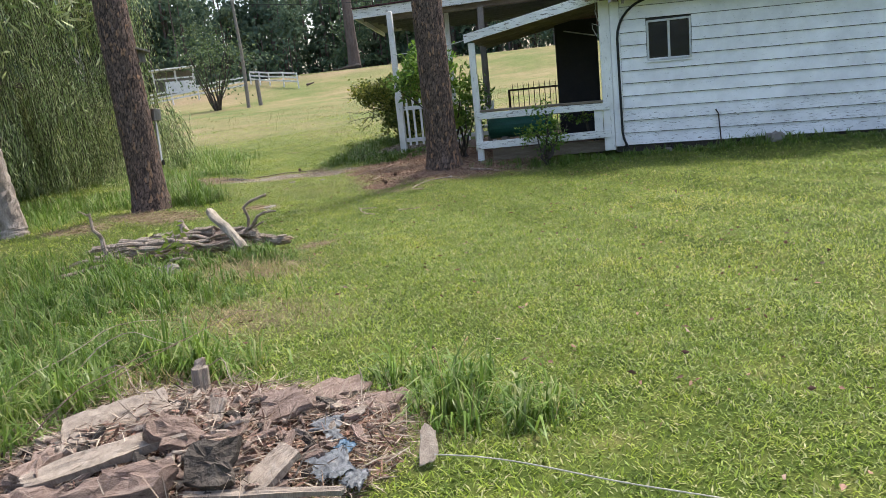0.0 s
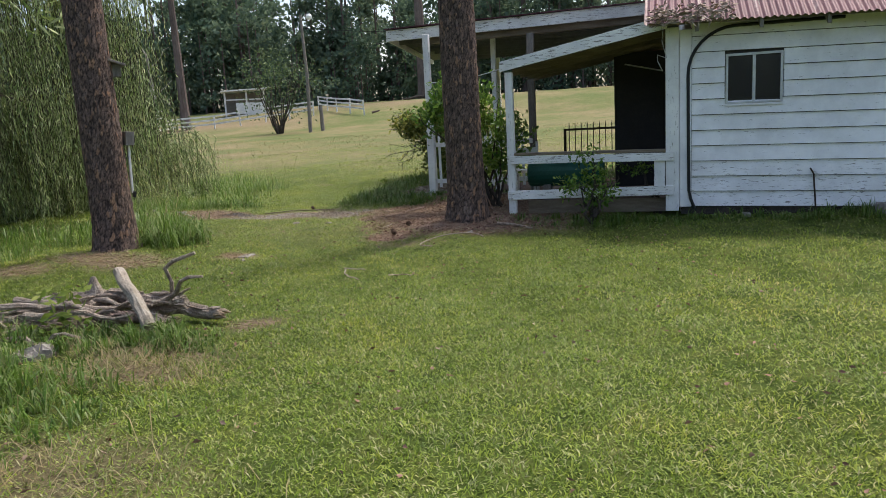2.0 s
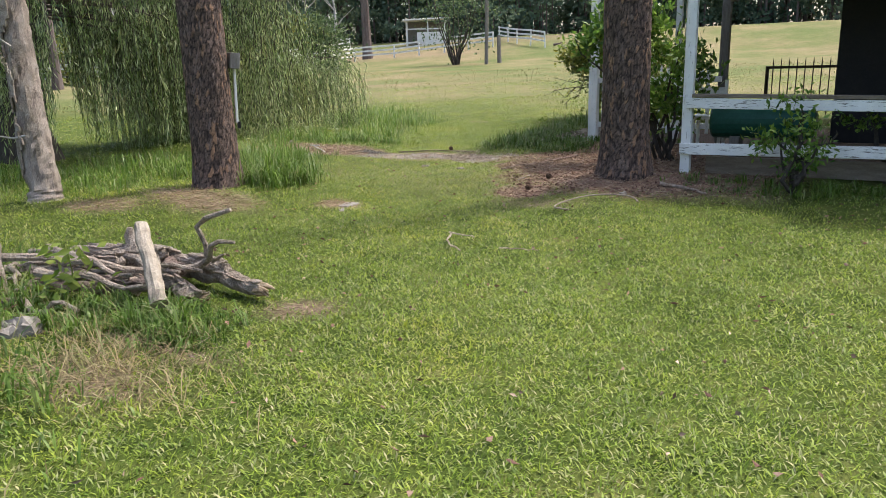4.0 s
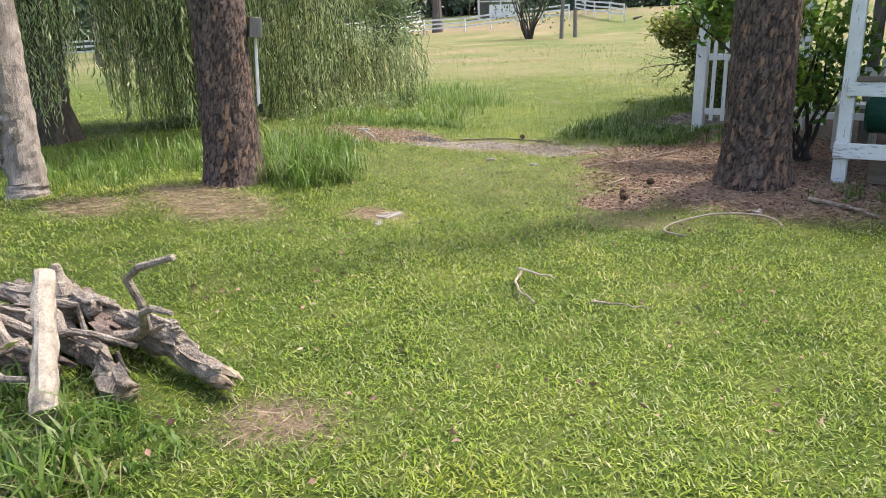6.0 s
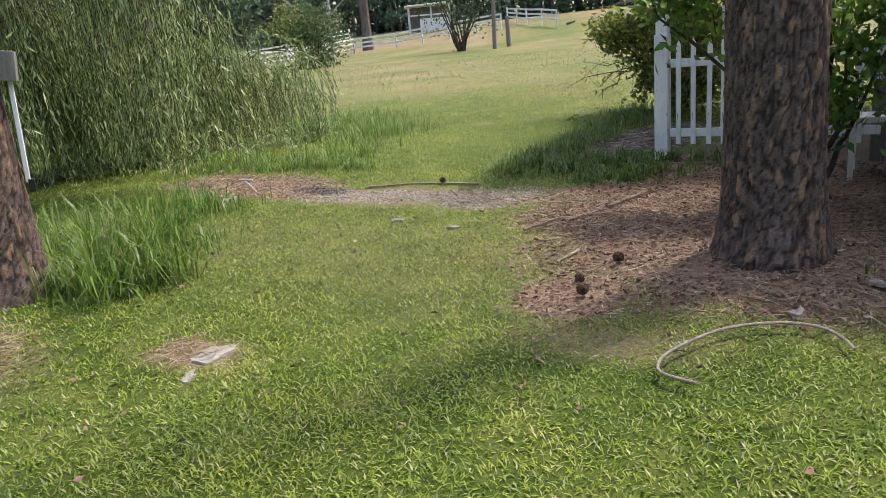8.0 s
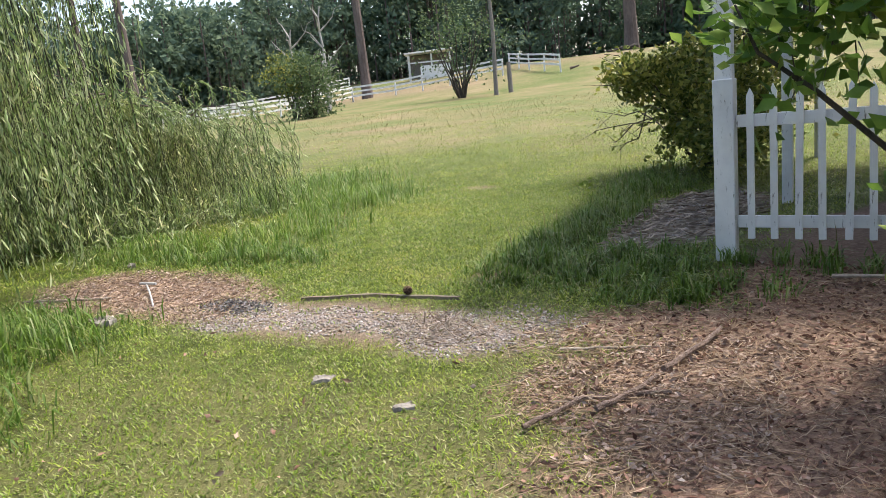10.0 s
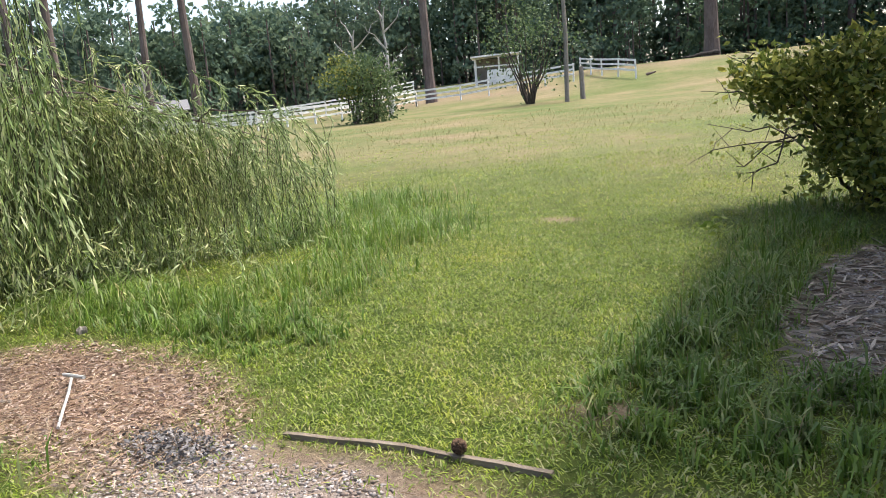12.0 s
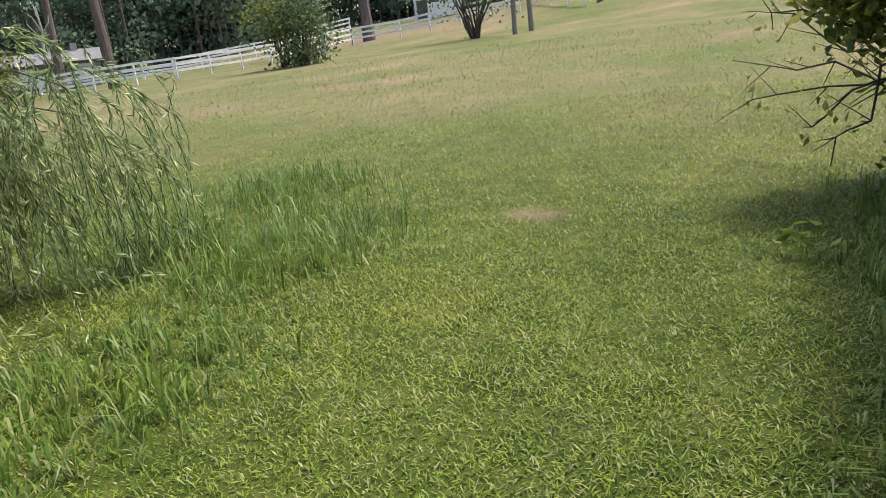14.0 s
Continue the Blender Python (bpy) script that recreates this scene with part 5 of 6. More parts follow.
def build_small():
    me = cone_mesh()
    for x, y, a, b in ((-0.49, 12.56, 70, 20), (-0.6, 12.72, 95, 120), (-0.42, 13.0, 85, 10), (-3.09, 15.37, 50, 70), (0.5, 14.9, 80, 40)):
        single("pine_cone", me, None, "open brown pine cone lying on the ground", "pine cone", "pine cones", at=pose(x, y, lz(x, y) + 0.035, a, 0, b) @ Matrix.Scale(0.68, 4))
    pts = []
    for x, y in ((0.34, 11.62), (0.18, 11.68), (0.15, 11.8), (0.22, 11.95), (0.36, 12.12), (0.56, 12.24), (0.72, 12.27), (0.82, 12.2), (0.88, 12.08)):
        pts.append((x, y, lz(x, y) + 0.05))
    fine = []
    for i in range(len(pts) - 1):
        for k in range(4):
            t = k / 4
            p0, p1, p2, p3 = (Vector(pts[max(0, min(len(pts) - 1, i + j))]) for j in (-1, 0, 1, 2))
            fine.append(0.5 * ((2 * p1) + (p2 - p0) * t + (2 * p0 - 5 * p1 + 4 * p2 - p3) * t * t + (3 * p1 - p0 - 3 * p2 + p3) * t ** 3))
    single("plastic_pipe", tube(fine, [0.0075] * len(fine), 8), PALE_WOOD, "bent pale plastic pipe lying in the grass", "pipe")

    def stick(label, pts, r0, r1, mat, name="stick"):
        p = [Vector((x, y, lz(x, y) + dz)) for x, y, dz in pts]
        q = []
        for a, b in zip(p, p[1:]):
            q += bent(a, b, 4, 0, 0.012, a.x * 7)[:-1]
        q.append(p[-1])
        single(name, tube(q, taper(r0, r1, len(q) - 1), 7, 0.25), mat, label, "stick", "sticks on the ground")

    stick("crooked grey stick in the lawn", [(-0.31, 10.46, 0.05), (-0.25, 10.28, 0.05), (-0.17, 10.18, 0.05), (0.0, 10.06, 0.04)], 0.009, 0.007, LICHEN_BARK)
    stick("short pale stick in the lawn", [(-0.35, 10.5, 0.05), (-0.2, 10.46, 0.05), (-0.08, 10.46, 0.04)], 0.008, 0.005, BARE_STICK)
    stick("thin pale twig in the lawn", [(0.28, 10.2, 0.05), (0.42, 10.25, 0.05), (0.58, 10.3, 0.045)], 0.007, 0.004, LICHEN_BARK)
    stick("thick bare stick across the mulch", [(-0.82, 15.0, 0.03), (-0.86, 14.7, 0.04), (-0.95, 14.35, 0.03)], 0.012, 0.016, ROTTEN)
    stick("thick bare stick across the mulch", [(-0.95, 14.25, 0.03), (-1.0, 14.05, 0.03), (-1.1, 13.85, 0.03)], 0.011, 0.015, ROTTEN)
    stick("broken branch lying on mulch", [(-0.85, 14.1, 0.025), (-1.2, 13.95, 0.03), (-1.35, 13.65, 0.03)], 0.009, 0.012, ROTTEN)
    stick("dry twig on the mulch", [(0.9, 12.85, 0.03), (1.15, 12.8, 0.03), (1.4, 12.7, 0.02)], 0.02, 0.012, LICHEN_BARK)
    stick("dry twig on the mulch", [(-1.55, 14.55, 0.02), (-1.3, 14.6, 0.02), (-1.1, 14.68, 0.02)], 0.008, 0.005, BARE_STICK)
    stick("dry twig on the mulch", [(-0.75, 13.2, 0.02), (-0.82, 13.0, 0.02)], 0.01, 0.008, BARE_STICK)
    stick("dry twig near the picket fence", [(-0.35, 15.8, 0.05), (0.1, 15.7, 0.1), (0.6, 15.75, 0.06)], 0.012, 0.006, BARE_STICK)
    stick("grey fallen stick at the mulch edge", [(-6.6, 14.5, 0.03), (-6.1, 14.55, 0.05), (-5.7, 14.75, 0.03)], 0.014, 0.009, LICHEN_BARK)
    # timber edging of the path
    bm = bmesh.new()
    rows = []
    for i in range(13):
        x = -3.98 + 1.32 * i / 12
        y = 15.22 + 0.185 * i / 12
        z = lz(x, y) + 0.008 * noise.noise((x * 4, 0, 0))
        rows.append([bm.verts.new(p) for p in ((x, y - 0.012, z - 0.03), (x, y - 0.012, z + 0.024), (x, y + 0.012, z + 0.026), (x, y + 0.012, z - 0.03))])
    for a, b in zip(rows, rows[1:]):
        for k in range(4):
            bm.faces.new((a[k], a[(k + 1) % 4], b[(k + 1) % 4], b[k]))
    bm.faces.new(rows[0])
    bm.faces.new(rows[-1][::-1])
    single("edging_board", bm, GREY_PLANK, "weathered timber edging along the gravel path", "edging board")
    # white pipe and fittings on the mulch bed
    p = [(-5.66, 15.08, 0.06), (-5.47, 14.96, 0.05), (-5.28, 14.83, 0.04), (-5.12, 14.72, 0.02)]
    o = thing("white_pipe", -5.66, 15.08, lz(-5.66, 15.08), "short white plastic pipe with a tee end", "pipe")
    part("tube", tube([(a, b, c + lz(a, b)) for a, b, c in p], [0.008] * 4, 8), WHITE_PLASTIC, o)
    part("tee", tube([(-5.75, 15.08, lz(-5.66, 15.08) + 0.07), (-5.57, 15.11, lz(-5.66, 15.08) + 0.07)], [0.011, 0.011], 8), WHITE_PLASTIC, o)
    for i, (x, y, sx, sy, th, label) in enumerate(((-5.13, 14.28, 0.13, 0.08, 0.05, "flat white stone at the mulch edge"), (-2.68, 13.92, 0.07, 0.05, 0.03, "small pale stone in thin grass"), (-2.0, 13.72, 0.07, 0.04, 0.03, "small pale stone in thin grass"),
                                                (0.62, 12.45, 0.04, 0.035, 0.04, "small white stone on the mulch"), (-1.96, 11.18, 0.16, 0.1, 0.02, "flat pale stone flush with the lawn"), (-1.88, 10.95, 0.09, 0.035, 0.02, "flat pale stone flush with the lawn"), (4.1, 13.28, 0.05, 0.05, 0.05, "white lump of stone by the wall"), (-6.75, 15.72, 0.055, 0.05, 0.05, "white stone under the willow"),
                                                (5.7, 13.3, 0.16, 0.1, 0.13, "white broken block by the wall"), (-1.45, 18.1, 0.12, 0.06, 0.06, "pale brick lying on the gravel"), (-2.05, 17.5, 0.04, 0.04, 0.04, "small stone on the gravel"))):
        slab("stone", label, "stone", x, y, sx, sy, th, (0, 0), 25 * i, STONE, 20.3 + i * 1.7, -0.012, "stones")


def build_heaps_on_path():
    r = np.random.default_rng(44)
    n = 520
    x, y = -2.42 + 0.2 * r.normal(size=n), 14.73 + 0.12 * r.normal(size=n)
    far = np.hypot((x + 2.42) / 0.2, (y - 14.73) / 0.12)
    z = land(x, y) + np.maximum(0.0, 0.11 * np.exp(-far ** 2 / 2)) * r.random(n) + 0.01
    v, t = leaves(np.stack([x, y, z], 1), r.normal(size=(n, 3)) * (1, 1, 0.6), 0.05 + 0.1 * r.random(n), 0.003 + 0.004 * r.random(n), 0.1, r)
    single("dead_weeds", triangles("dead_weeds", v, t, LITTER), None, "dark withered weeds heaped on the gravel", "weeds", kind="stuff")
    n = 1000
    x, y = -4.33 + 0.16 * r.normal(size=n), 14.86 + 0.09 * r.normal(size=n)
    far = np.hypot((x + 4.33) / 0.16, (y - 14.86) / 0.09)
    z = land(x, y) + 0.05 * np.exp(-far ** 2 / 2) * r.random(n) + 0.008
    v, t = leaves(np.stack([x, y, z], 1), r.normal(size=(n, 3)) * (1, 1, 0.4), 0.01 + 0.03 * r.random(n), 0.008 + 0.014 * r.random(n), 0.2, r)
    single("ash_heap", triangles("ash_heap", v, t, ASH), None, "grey ash and charred bits on the bare path", "ash", kind="stuff")


build_small()
build_heaps_on_path()


# ---- shrubs ----
def shrub(name, x, y, lobes, stems, leaf, n, size, mat, label, seed, group="shrubs"):
    r = np.random.default_rng(seed)
    zg = lz(x, y)
    s = thing(name, x, y, zg, label, "shrub", group)
    for k in range(stems):
        c = lobes[k % len(lobes)]
        end = Vector((c[0] + r.normal() * c[3] * 0.4, c[1] + r.normal() * c[4] * 0.4, c[2] + c[5] * 0.5 * r.random()))
        pts = bent((x + r.normal() * 0.06, y + r.normal() * 0.06, zg - 0.02), end, 7, -0.08, 0.16, seed + k)
        part("stem", tube(pts, taper(0.022 + 0.008 * r.random(), 0.005, 7), 6, 0.15), DARK_BARK, s)
    per = n // len(lobes)
    P, TW = [], []
    for cx, cy, cz, rx, ry, rz in lobes:
        # leaves sit along thin shoots that stick out past the lobe
        m = per // 9
        d = unit(r.normal(size=(m, 3)) + (0, 0, 0.1)) * (r.random((m, 1)) ** 0.5) * 0.85
        c = np.array((cx, cy, cz)) + d * (rx, ry, rz)
        w = unit(d + 0.7 * r.normal(size=(m, 3)) + (0, 0, 0.25)) * (min(rx, rz) * 0.75 * (0.4 + r.random((m, 1)) ** 2))
        along = np.tile(np.linspace(0, 1, 9), m)[:, None]
        P.append(np.repeat(c, 9, axis=0) + np.repeat(w, 9, axis=0) * along - (0, 0, 0.1) * along ** 2 * rz + r.normal(size=(m * 9, 3)) * size * 0.45)
        e = c[:, None, :] + w[:, None, :] * np.array((0, 1.0))[None, :, None]
        off = np.array((0.003, 0.002, 0))
        TW.append(np.stack([e[:, 0] - off, e[:, 0] + off, e[:, 1]], 1).reshape(-1, 3))
    p = np.concatenate(P)
    p = p[p[:, 2] > land(p[:, 0], p[:, 1]) + 0.06]
    w = r.normal(size=p.shape) + (p - np.array((x, y, zg + 0.8))) * 0.5 + (0, 0, 0.2)
    v, t = leaves(p, w, size * (0.7 + 0.6 * r.random(len(p))), size * leaf * (0.8 + 0.4 * r.random(len(p))), 0.2, r)
    part("foliage", triangles("foliage", v, t, mat), None, s)
    tw = np.concatenate(TW)
    tw[:, 2] = np.maximum(tw[:, 2], land(tw[:, 0], tw[:, 1]) + 0.03)
    tagged(part("twigwork", triangles("twigwork", tw, np.arange(len(tw)).reshape(-1, 3), DARK_BARK), None, s), kind="stuff")
    return s


shrub("shrub", -2.3, 22.2, ((-2.9, 22.0, 1.25, 0.6, 0.7, 0.5), (-2.2, 22.2, 1.2, 0.8, 0.8, 0.6), (-3.3, 21.8, 1.45, 0.5, 0.5, 0.28), (-2.5, 21.8, 0.7, 0.6, 0.6, 0.55), (-1.9, 21.8, 0.7, 0.7, 0.7, 0.65), (-1.5, 22.2, 1.2, 0.7, 0.8, 0.7), (-2.1, 21.6, 0.5, 0.8, 0.5, 0.4), (-2.5, 22.0, 1.58, 0.8, 0.6, 0.26), (-1.8, 21.1, 1.25, 0.6, 0.6, 0.6), (-1.8, 21.0, 0.6, 0.6, 0.6, 0.5)), 14, 0.6, 10500, 0.095, FENCE_SHRUB_LEAF, "straggly yellow-green shrub at the porch corner", 31)
corner_twigs = thing("bare_twigs", -2.6, 22.1, lz(-2.6, 22.1), "dark bare shoots reaching out of the shrub", "twigs")
for k, (ex, ey, ez, m) in enumerate(((-4.4, 23.2, 0.95, 10), (-4.1, 22.6, 0.8, 12), (-3.9, 22.1, 1.45, 26), (-3.6, 21.6, 0.55, 10), (-4.0, 22.9, 1.2, 14), (-3.4, 21.4, 0.3, 12), (-3.7, 21.8, 1.8, 24))):
    stem_pts = bent((-2.5 - 0.1 * k, 22.1, 0.4 + 0.12 * k), (ex, ey, ez), 8, -0.12, 0.3, k * 1.7)
    part("shoot", tube(stem_pts, taper(0.016, 0.004, 8), 5, 0.1), DARK_BARK, corner_twigs)
    for q in range(3, 8):
        a = stem_pts[q]
        part("twig", tube(bent(a, a + Vector((-0.18 + 0.09 * math.sin(q * 5 + k), -0.2 * math.sin(q * 3), 0.22 * math.cos(q * 4 + k))), 3, 0, 0.05, q), taper(0.006, 0.002, 3), 4), DARK_BARK, corner_twigs)
    lp = np.array([stem_pts[4 + int(4.99 * u)] for u in rng.random(m)]) + 0.1 * rng.normal(size=(m, 3))
    v, t = leaves(lp, rng.normal(size=(m, 3)), 0.06 + 0.04 * rng.random(m), 0.035 + 0.02 * rng.random(m), 0.2)
    part("leaves", triangles("leaves", v, t, FENCE_SHRUB_LEAF), None, corner_twigs)
shrub("shrub", 0.45, 14.75, ((-0.3, 14.35, 1.62, 0.42, 0.3, 0.28), (0.3, 14.5, 1.4, 0.5, 0.4, 0.45), (0.75, 14.6, 1.15, 0.4, 0.4, 0.5), (-0.15, 14.7, 1.95, 0.32, 0.3, 0.25), (0.35, 14.7, 0.8, 0.45, 0.35, 0.3), (0.2, 14.4, 1.8, 0.4, 0.3, 0.25)), 9, 0.5, 3800, 0.095, SHRUB_LEAF, "glossy green shrub between pine and picket fence", 32)
shrub("shrub", 2.15, 13.15, ((2.12, 13.1, 0.8, 0.26, 0.18, 0.26), (1.95, 13.1, 0.55, 0.25, 0.18, 0.22), (2.32, 13.15, 0.6, 0.25, 0.16, 0.2), (2.2, 13.1, 0.35, 0.25, 0.15, 0.15)), 8, 0.5, 640, 0.07, SHRUB_LEAF, "small green shrub growing against the porch rail", 33)
shrub("vine", 3.0, 13.65, ((2.75, 13.62, 0.72, 0.35, 0.05, 0.06),), 2, 0.5, 130, 0.06, SHRUB_LEAF, "thin vine trailing along the porch rail", 34)


def build_weed():
    r = np.random.default_rng(12)
    for x, y, h, n, mat, label in ((-1.5, 7.66, 0.42, 74, WEED_LEAF, "yellow-green weed growing through the logs"), (-3.42, 20.2, 0.22, 30, WEED_LEAF, "small yellow weed at the shade edge"), (-5.0, 3.9, 0.7, 60, SHRUB_LEAF, "leafy weed in the long grass")):
        zg = lz(x, y)
        o = thing("weed", x, y, zg, label, "weed", "weeds")
        part("stem", tube(bent((x, y, zg), (x + 0.05, y, zg + h), 5, 0, 0.03, x), taper(0.006, 0.002, 5), 5), WEED_LEAF, o)
        p = np.stack([x + r.normal(size=n) * 0.12, y + r.normal(size=n) * 0.08, zg + h * (0.25 + 0.8 * r.random(n))], 1)
        v, t = leaves(p, r.normal(size=(n, 3)) * (1, 1, 0.4), 0.07 + 0.05 * r.random(n), 0.035 + 0.02 * r.random(n), 0.15, r)
        part("leaves", triangles("leaves", v, t, mat), None, o)


build_weed()


# ---- the far side of the field ----
def rail_fence(posts, label, rails=(0.45, 0.8, 1.15), height=1.3):
    x0, y0 = posts[0]
    f = thing("rail_fence", x0, y0, lz(x0, y0), label, "fence", "paddock fences")
    pts = []
    for (ax, ay), (bx, by) in zip(posts, posts[1:]):
        n = max(1, round(math.hypot(bx - ax, by - ay) / 2.4))
        pts += [(ax + (bx - ax) * k / n, ay + (by - ay) * k / n) for k in range(n)]
    pts.append(posts[-1])
    me = as_mesh("post", box(-0.06, 0.06, -0.06, 0.06, -0.1, height, bevel=0.008), FENCE_PAINT)
    for i, (x, y) in enumerate(pts):
        part("post", me, None, f, at=pose(x, y, lz(x, y), 0, 2 * math.sin(i * 2.7), 20))
    for (ax, ay), (bx, by) in zip(pts, pts[1:]):
        a, b = lz(ax, ay), lz(bx, by)
        w = Vector((bx - ax, by - ay, 0)).normalized()
        s = Vector((-w.y, w.x, 0))
        for h in rails:
            bm = bmesh.new()
            v = [bm.verts.new(Vector((x, y, z + h + dz)) - s * (0.062 + d)) for x, y, z in ((ax, ay, a), (bx, by, b)) for dz, d in ((0, 0), (0.14, 0), (0.14, 0.03), (0, 0.03))]
            for q in ((0, 1, 2, 3), (7, 6, 5, 4), (0, 4, 5, 1), (1, 5, 6, 2), (2, 6, 7, 3), (3, 7, 4, 0)):
                bm.faces.new([v[j] for j in q])
            part("rail", bm, FENCE_PAINT, f)


rail_fence([(-52, 33), (-46, 38.5), (-40.5, 46.0), (-39.0, 52.5), (-38.6, 60.8)], "white three-rail paddock fence with peeling paint")
rail_fence([(-38.6, 60.8), (-35.5, 62.6), (-31.4, 64.6), (-27.5, 66.5)], "white three-rail fence beside the pine")
rail_fence([(-29.5, 72), (-25.8, 68), (-21.6, 64.3)], "white paddock fence climbing the field")
rail_fence([(-60, 46), (-53, 53), (-49, 61), (-46, 70)], "white rail fence at the back of the paddock")


def build_shed():
    s = thing("animal_shed", -37.8, 72.5, lz(-37.8, 72.5), "small white open-fronted shed with flat roof", "shed")
    z = lz(-37.8, 72.5)
    c = pose(-38.0, 72.4, z, 0, 0, 31)
    for x in (-1.95, 0.2, 1.95):
        for y in (-1.0, 1.0):
            part("post", box(x - 0.07, x + 0.07, y - 0.07, y + 0.07, -0.2, 2.25), FENCE_PAINT, s, at=c)
    part("roof", box(-2.3, 2.3, -1.4, 1.4, 2.26, 2.4, lift=0.15, bevel=0.01), FENCE_PAINT, s, at=c)
    part("back_panel", box(-1.9, 1.9, 0.95, 1.0, 0.0, 2.2), GREY_WOOD, s, at=c)
    part("half_wall", box(-0.9, 1.95, -1.05, -1.0, 0.0, 1.15, bevel=0.005), FENCE_PAINT, s, at=c)
    part("top_rail", box(-1.95, 1.95, -1.06, -1.01, 1.4, 1.52), FENCE_PAINT, s, at=c)


build_shed()


def build_lamp_post():
    x, y = -21.34, 52.94
    z = lz(x, y)
    o = thing("street_lamp", x, y, z, "tall grey wooden lamp pole with a white lamp", "street lamp")
    part("pole", tube([(x, y, z - 0.2), (x + 0.1, y, z + 4), (x - 0.05, y, z + 8.3)], [0.14, 0.12, 0.09], 10, 0.05), GREY_WOOD, o)
    part("arm", tube([(x - 0.05, y, z + 7.9), (x + 0.4, y - 0.2, z + 8.25), (x + 0.75, y - 0.3, z + 8.2)], [0.03] * 3, 6), ALU, o)
    part("lamp", tube([(x + 0.75, y - 0.3, z + 8.28), (x + 0.75, y - 0.3, z + 8.12), (x + 0.75, y - 0.3, z + 7.98), (x + 0.75, y - 0.3, z + 7.85)], [0.12, 0.22, 0.2, 0.06], 12), LAMP_GLASS, o, "white lamp head")
    single("cable", tube(bent((x, y, z + 7.4), (6, 62, 9.5), 14, 1.1), [0.018] * 15, 5), BLACK_PLASTIC, "black overhead cable running from the lamp pole", "cable")
    p = thing("old_post", x + 0.45, y + 1.2, lz(x + 0.45, y + 1.2), "short leaning grey timber post", "post")
    part("post", tube([(x + 0.45, y + 1.2, lz(x + 0.45, y + 1.2) - 0.2), (x + 0.4, y + 1.2, z + 2.0)], [0.16, 0.13], 9, 0.15), GREY_WOOD, p)


build_lamp_post()


def crown_clumps(r, cx, cy, z0, z1, rad, n, size, shape=1.0, gaps=0.35):
    """Leaf clumps of one crown, in uneven boughs."""
    boughs = max(5, int(n / 60))
    b = np.stack([r.normal(size=boughs) * rad * 0.5, r.normal(size=boughs) * rad * 0.5, r.random(boughs)], 1)
    fade = (1 - np.abs(b[:, 2] * 2 - 1) ** 2 * (1 - gaps)) ** shape
    b[:, :2] *= fade[:, None]
    i = r.integers(0, boughs, n)
    p = np.stack([cx + b[i, 0] + r.normal(size=n) * rad * 0.26, cy + b[i, 1] + r.normal(size=n) * rad * 0.26, z0 + (z1 - z0) * b[i, 2] + r.normal(size=n) * rad * 0.16], 1)
    return p


def field_tree(name, x, y, z0, z1, rad, stems, n, size, mat, label, seed, spread=0.5, category="tree"):
    r = np.random.default_rng(seed)
    zg = lz(x, y)
    o = thing(name, x, y, zg, label, category, "trees in the field")
    for k in range(stems):
        a = k * 2.4
        end = (x + math.cos(a) * rad * spread, y + math.sin(a) * rad * spread, zg + z0 + (z1 - z0) * (0.45 + 0.4 * r.random()))
        part("stem", tube(bent((x + math.cos(a) * 0.15, y + math.sin(a) * 0.15, zg - 0.1), end, 7, -0.15, 0.3, seed + k), taper(0.07, 0.015, 7), 6), DARK_BARK, o)
    p = crown_clumps(r, x, y, zg + z0, zg + z1, rad, n, size)
    p[:, 2] = np.maximum(p[:, 2], land(p[:, 0], p[:, 1]) + 0.1)
    v, t = leaves(p, r.normal(size=p.shape), size * (0.6 + 0.8 * r.random(n)), size * 0.6 * (0.6 + 0.8 * r.random(n)), 0.2, r)
    part("crown", triangles("crown", v, t, mat), None, o)
    return o


field_tree("crepe_myrtle", -24.07, 53.5, 1.7, 5.5, 3.5, 13, 1500, 0.2, DULL_LEAF, "many-stemmed small tree in the open field", 41)
field_tree("field_bush", -29.8, 45.4, 0.2, 3.6, 2.1, 6, 3200, 0.2, DULL_LEAF, "round dark green bush by the white fence", 42, category="shrub")
field_tree("field_bush", -31.0, 45.2, 1.6, 4.0, 1.2, 4, 1100, 0.2, FENCE_SHRUB_LEAF, "yellow-green bush by the white fence", 43, category="shrub")
field_tree("field_bush", -45.5, 37.5, 0.2, 3.4, 1.8, 4, 1800, 0.24, FENCE_SHRUB_LEAF, "yellow-green bush behind the willow", 44, category="shrub")


def dead_tree(x, y, h, seed):
    r = np.random.default_rng(seed)
    zg = lz(x, y)
    o = thing("bare_tree", x, y, zg, "bare dead tree with pale forked branches", "dead tree", "bare dead trees")
    base = bent((x, y, zg - 0.1), (x + 0.3, y, zg + h), 8, 0, 0.4, seed)
    part("trunk", tube(base, taper(0.16, 0.04, 8), 7, 0.1), DEAD_WOOD, o)
    for k in range(9):
        p = base[3 + k % 5]
        a = k * 2.2
        ln = 1.0 + 1.3 * r.random()
        part("branch", tube(bent(p, p + Vector((math.cos(a) * ln, math.sin(a) * ln * 0.6, ln * 0.8)), 5, 0, 0.25, k), taper(0.06, 0.012, 5), 5), DEAD_WOOD, o)


dead_tree(-32.2, 49.8, 6.8, 3)
dead_tree(-33.8, 48.6, 5.6, 9)
dead_tree(-44.5, 40.5, 5.0, 15)


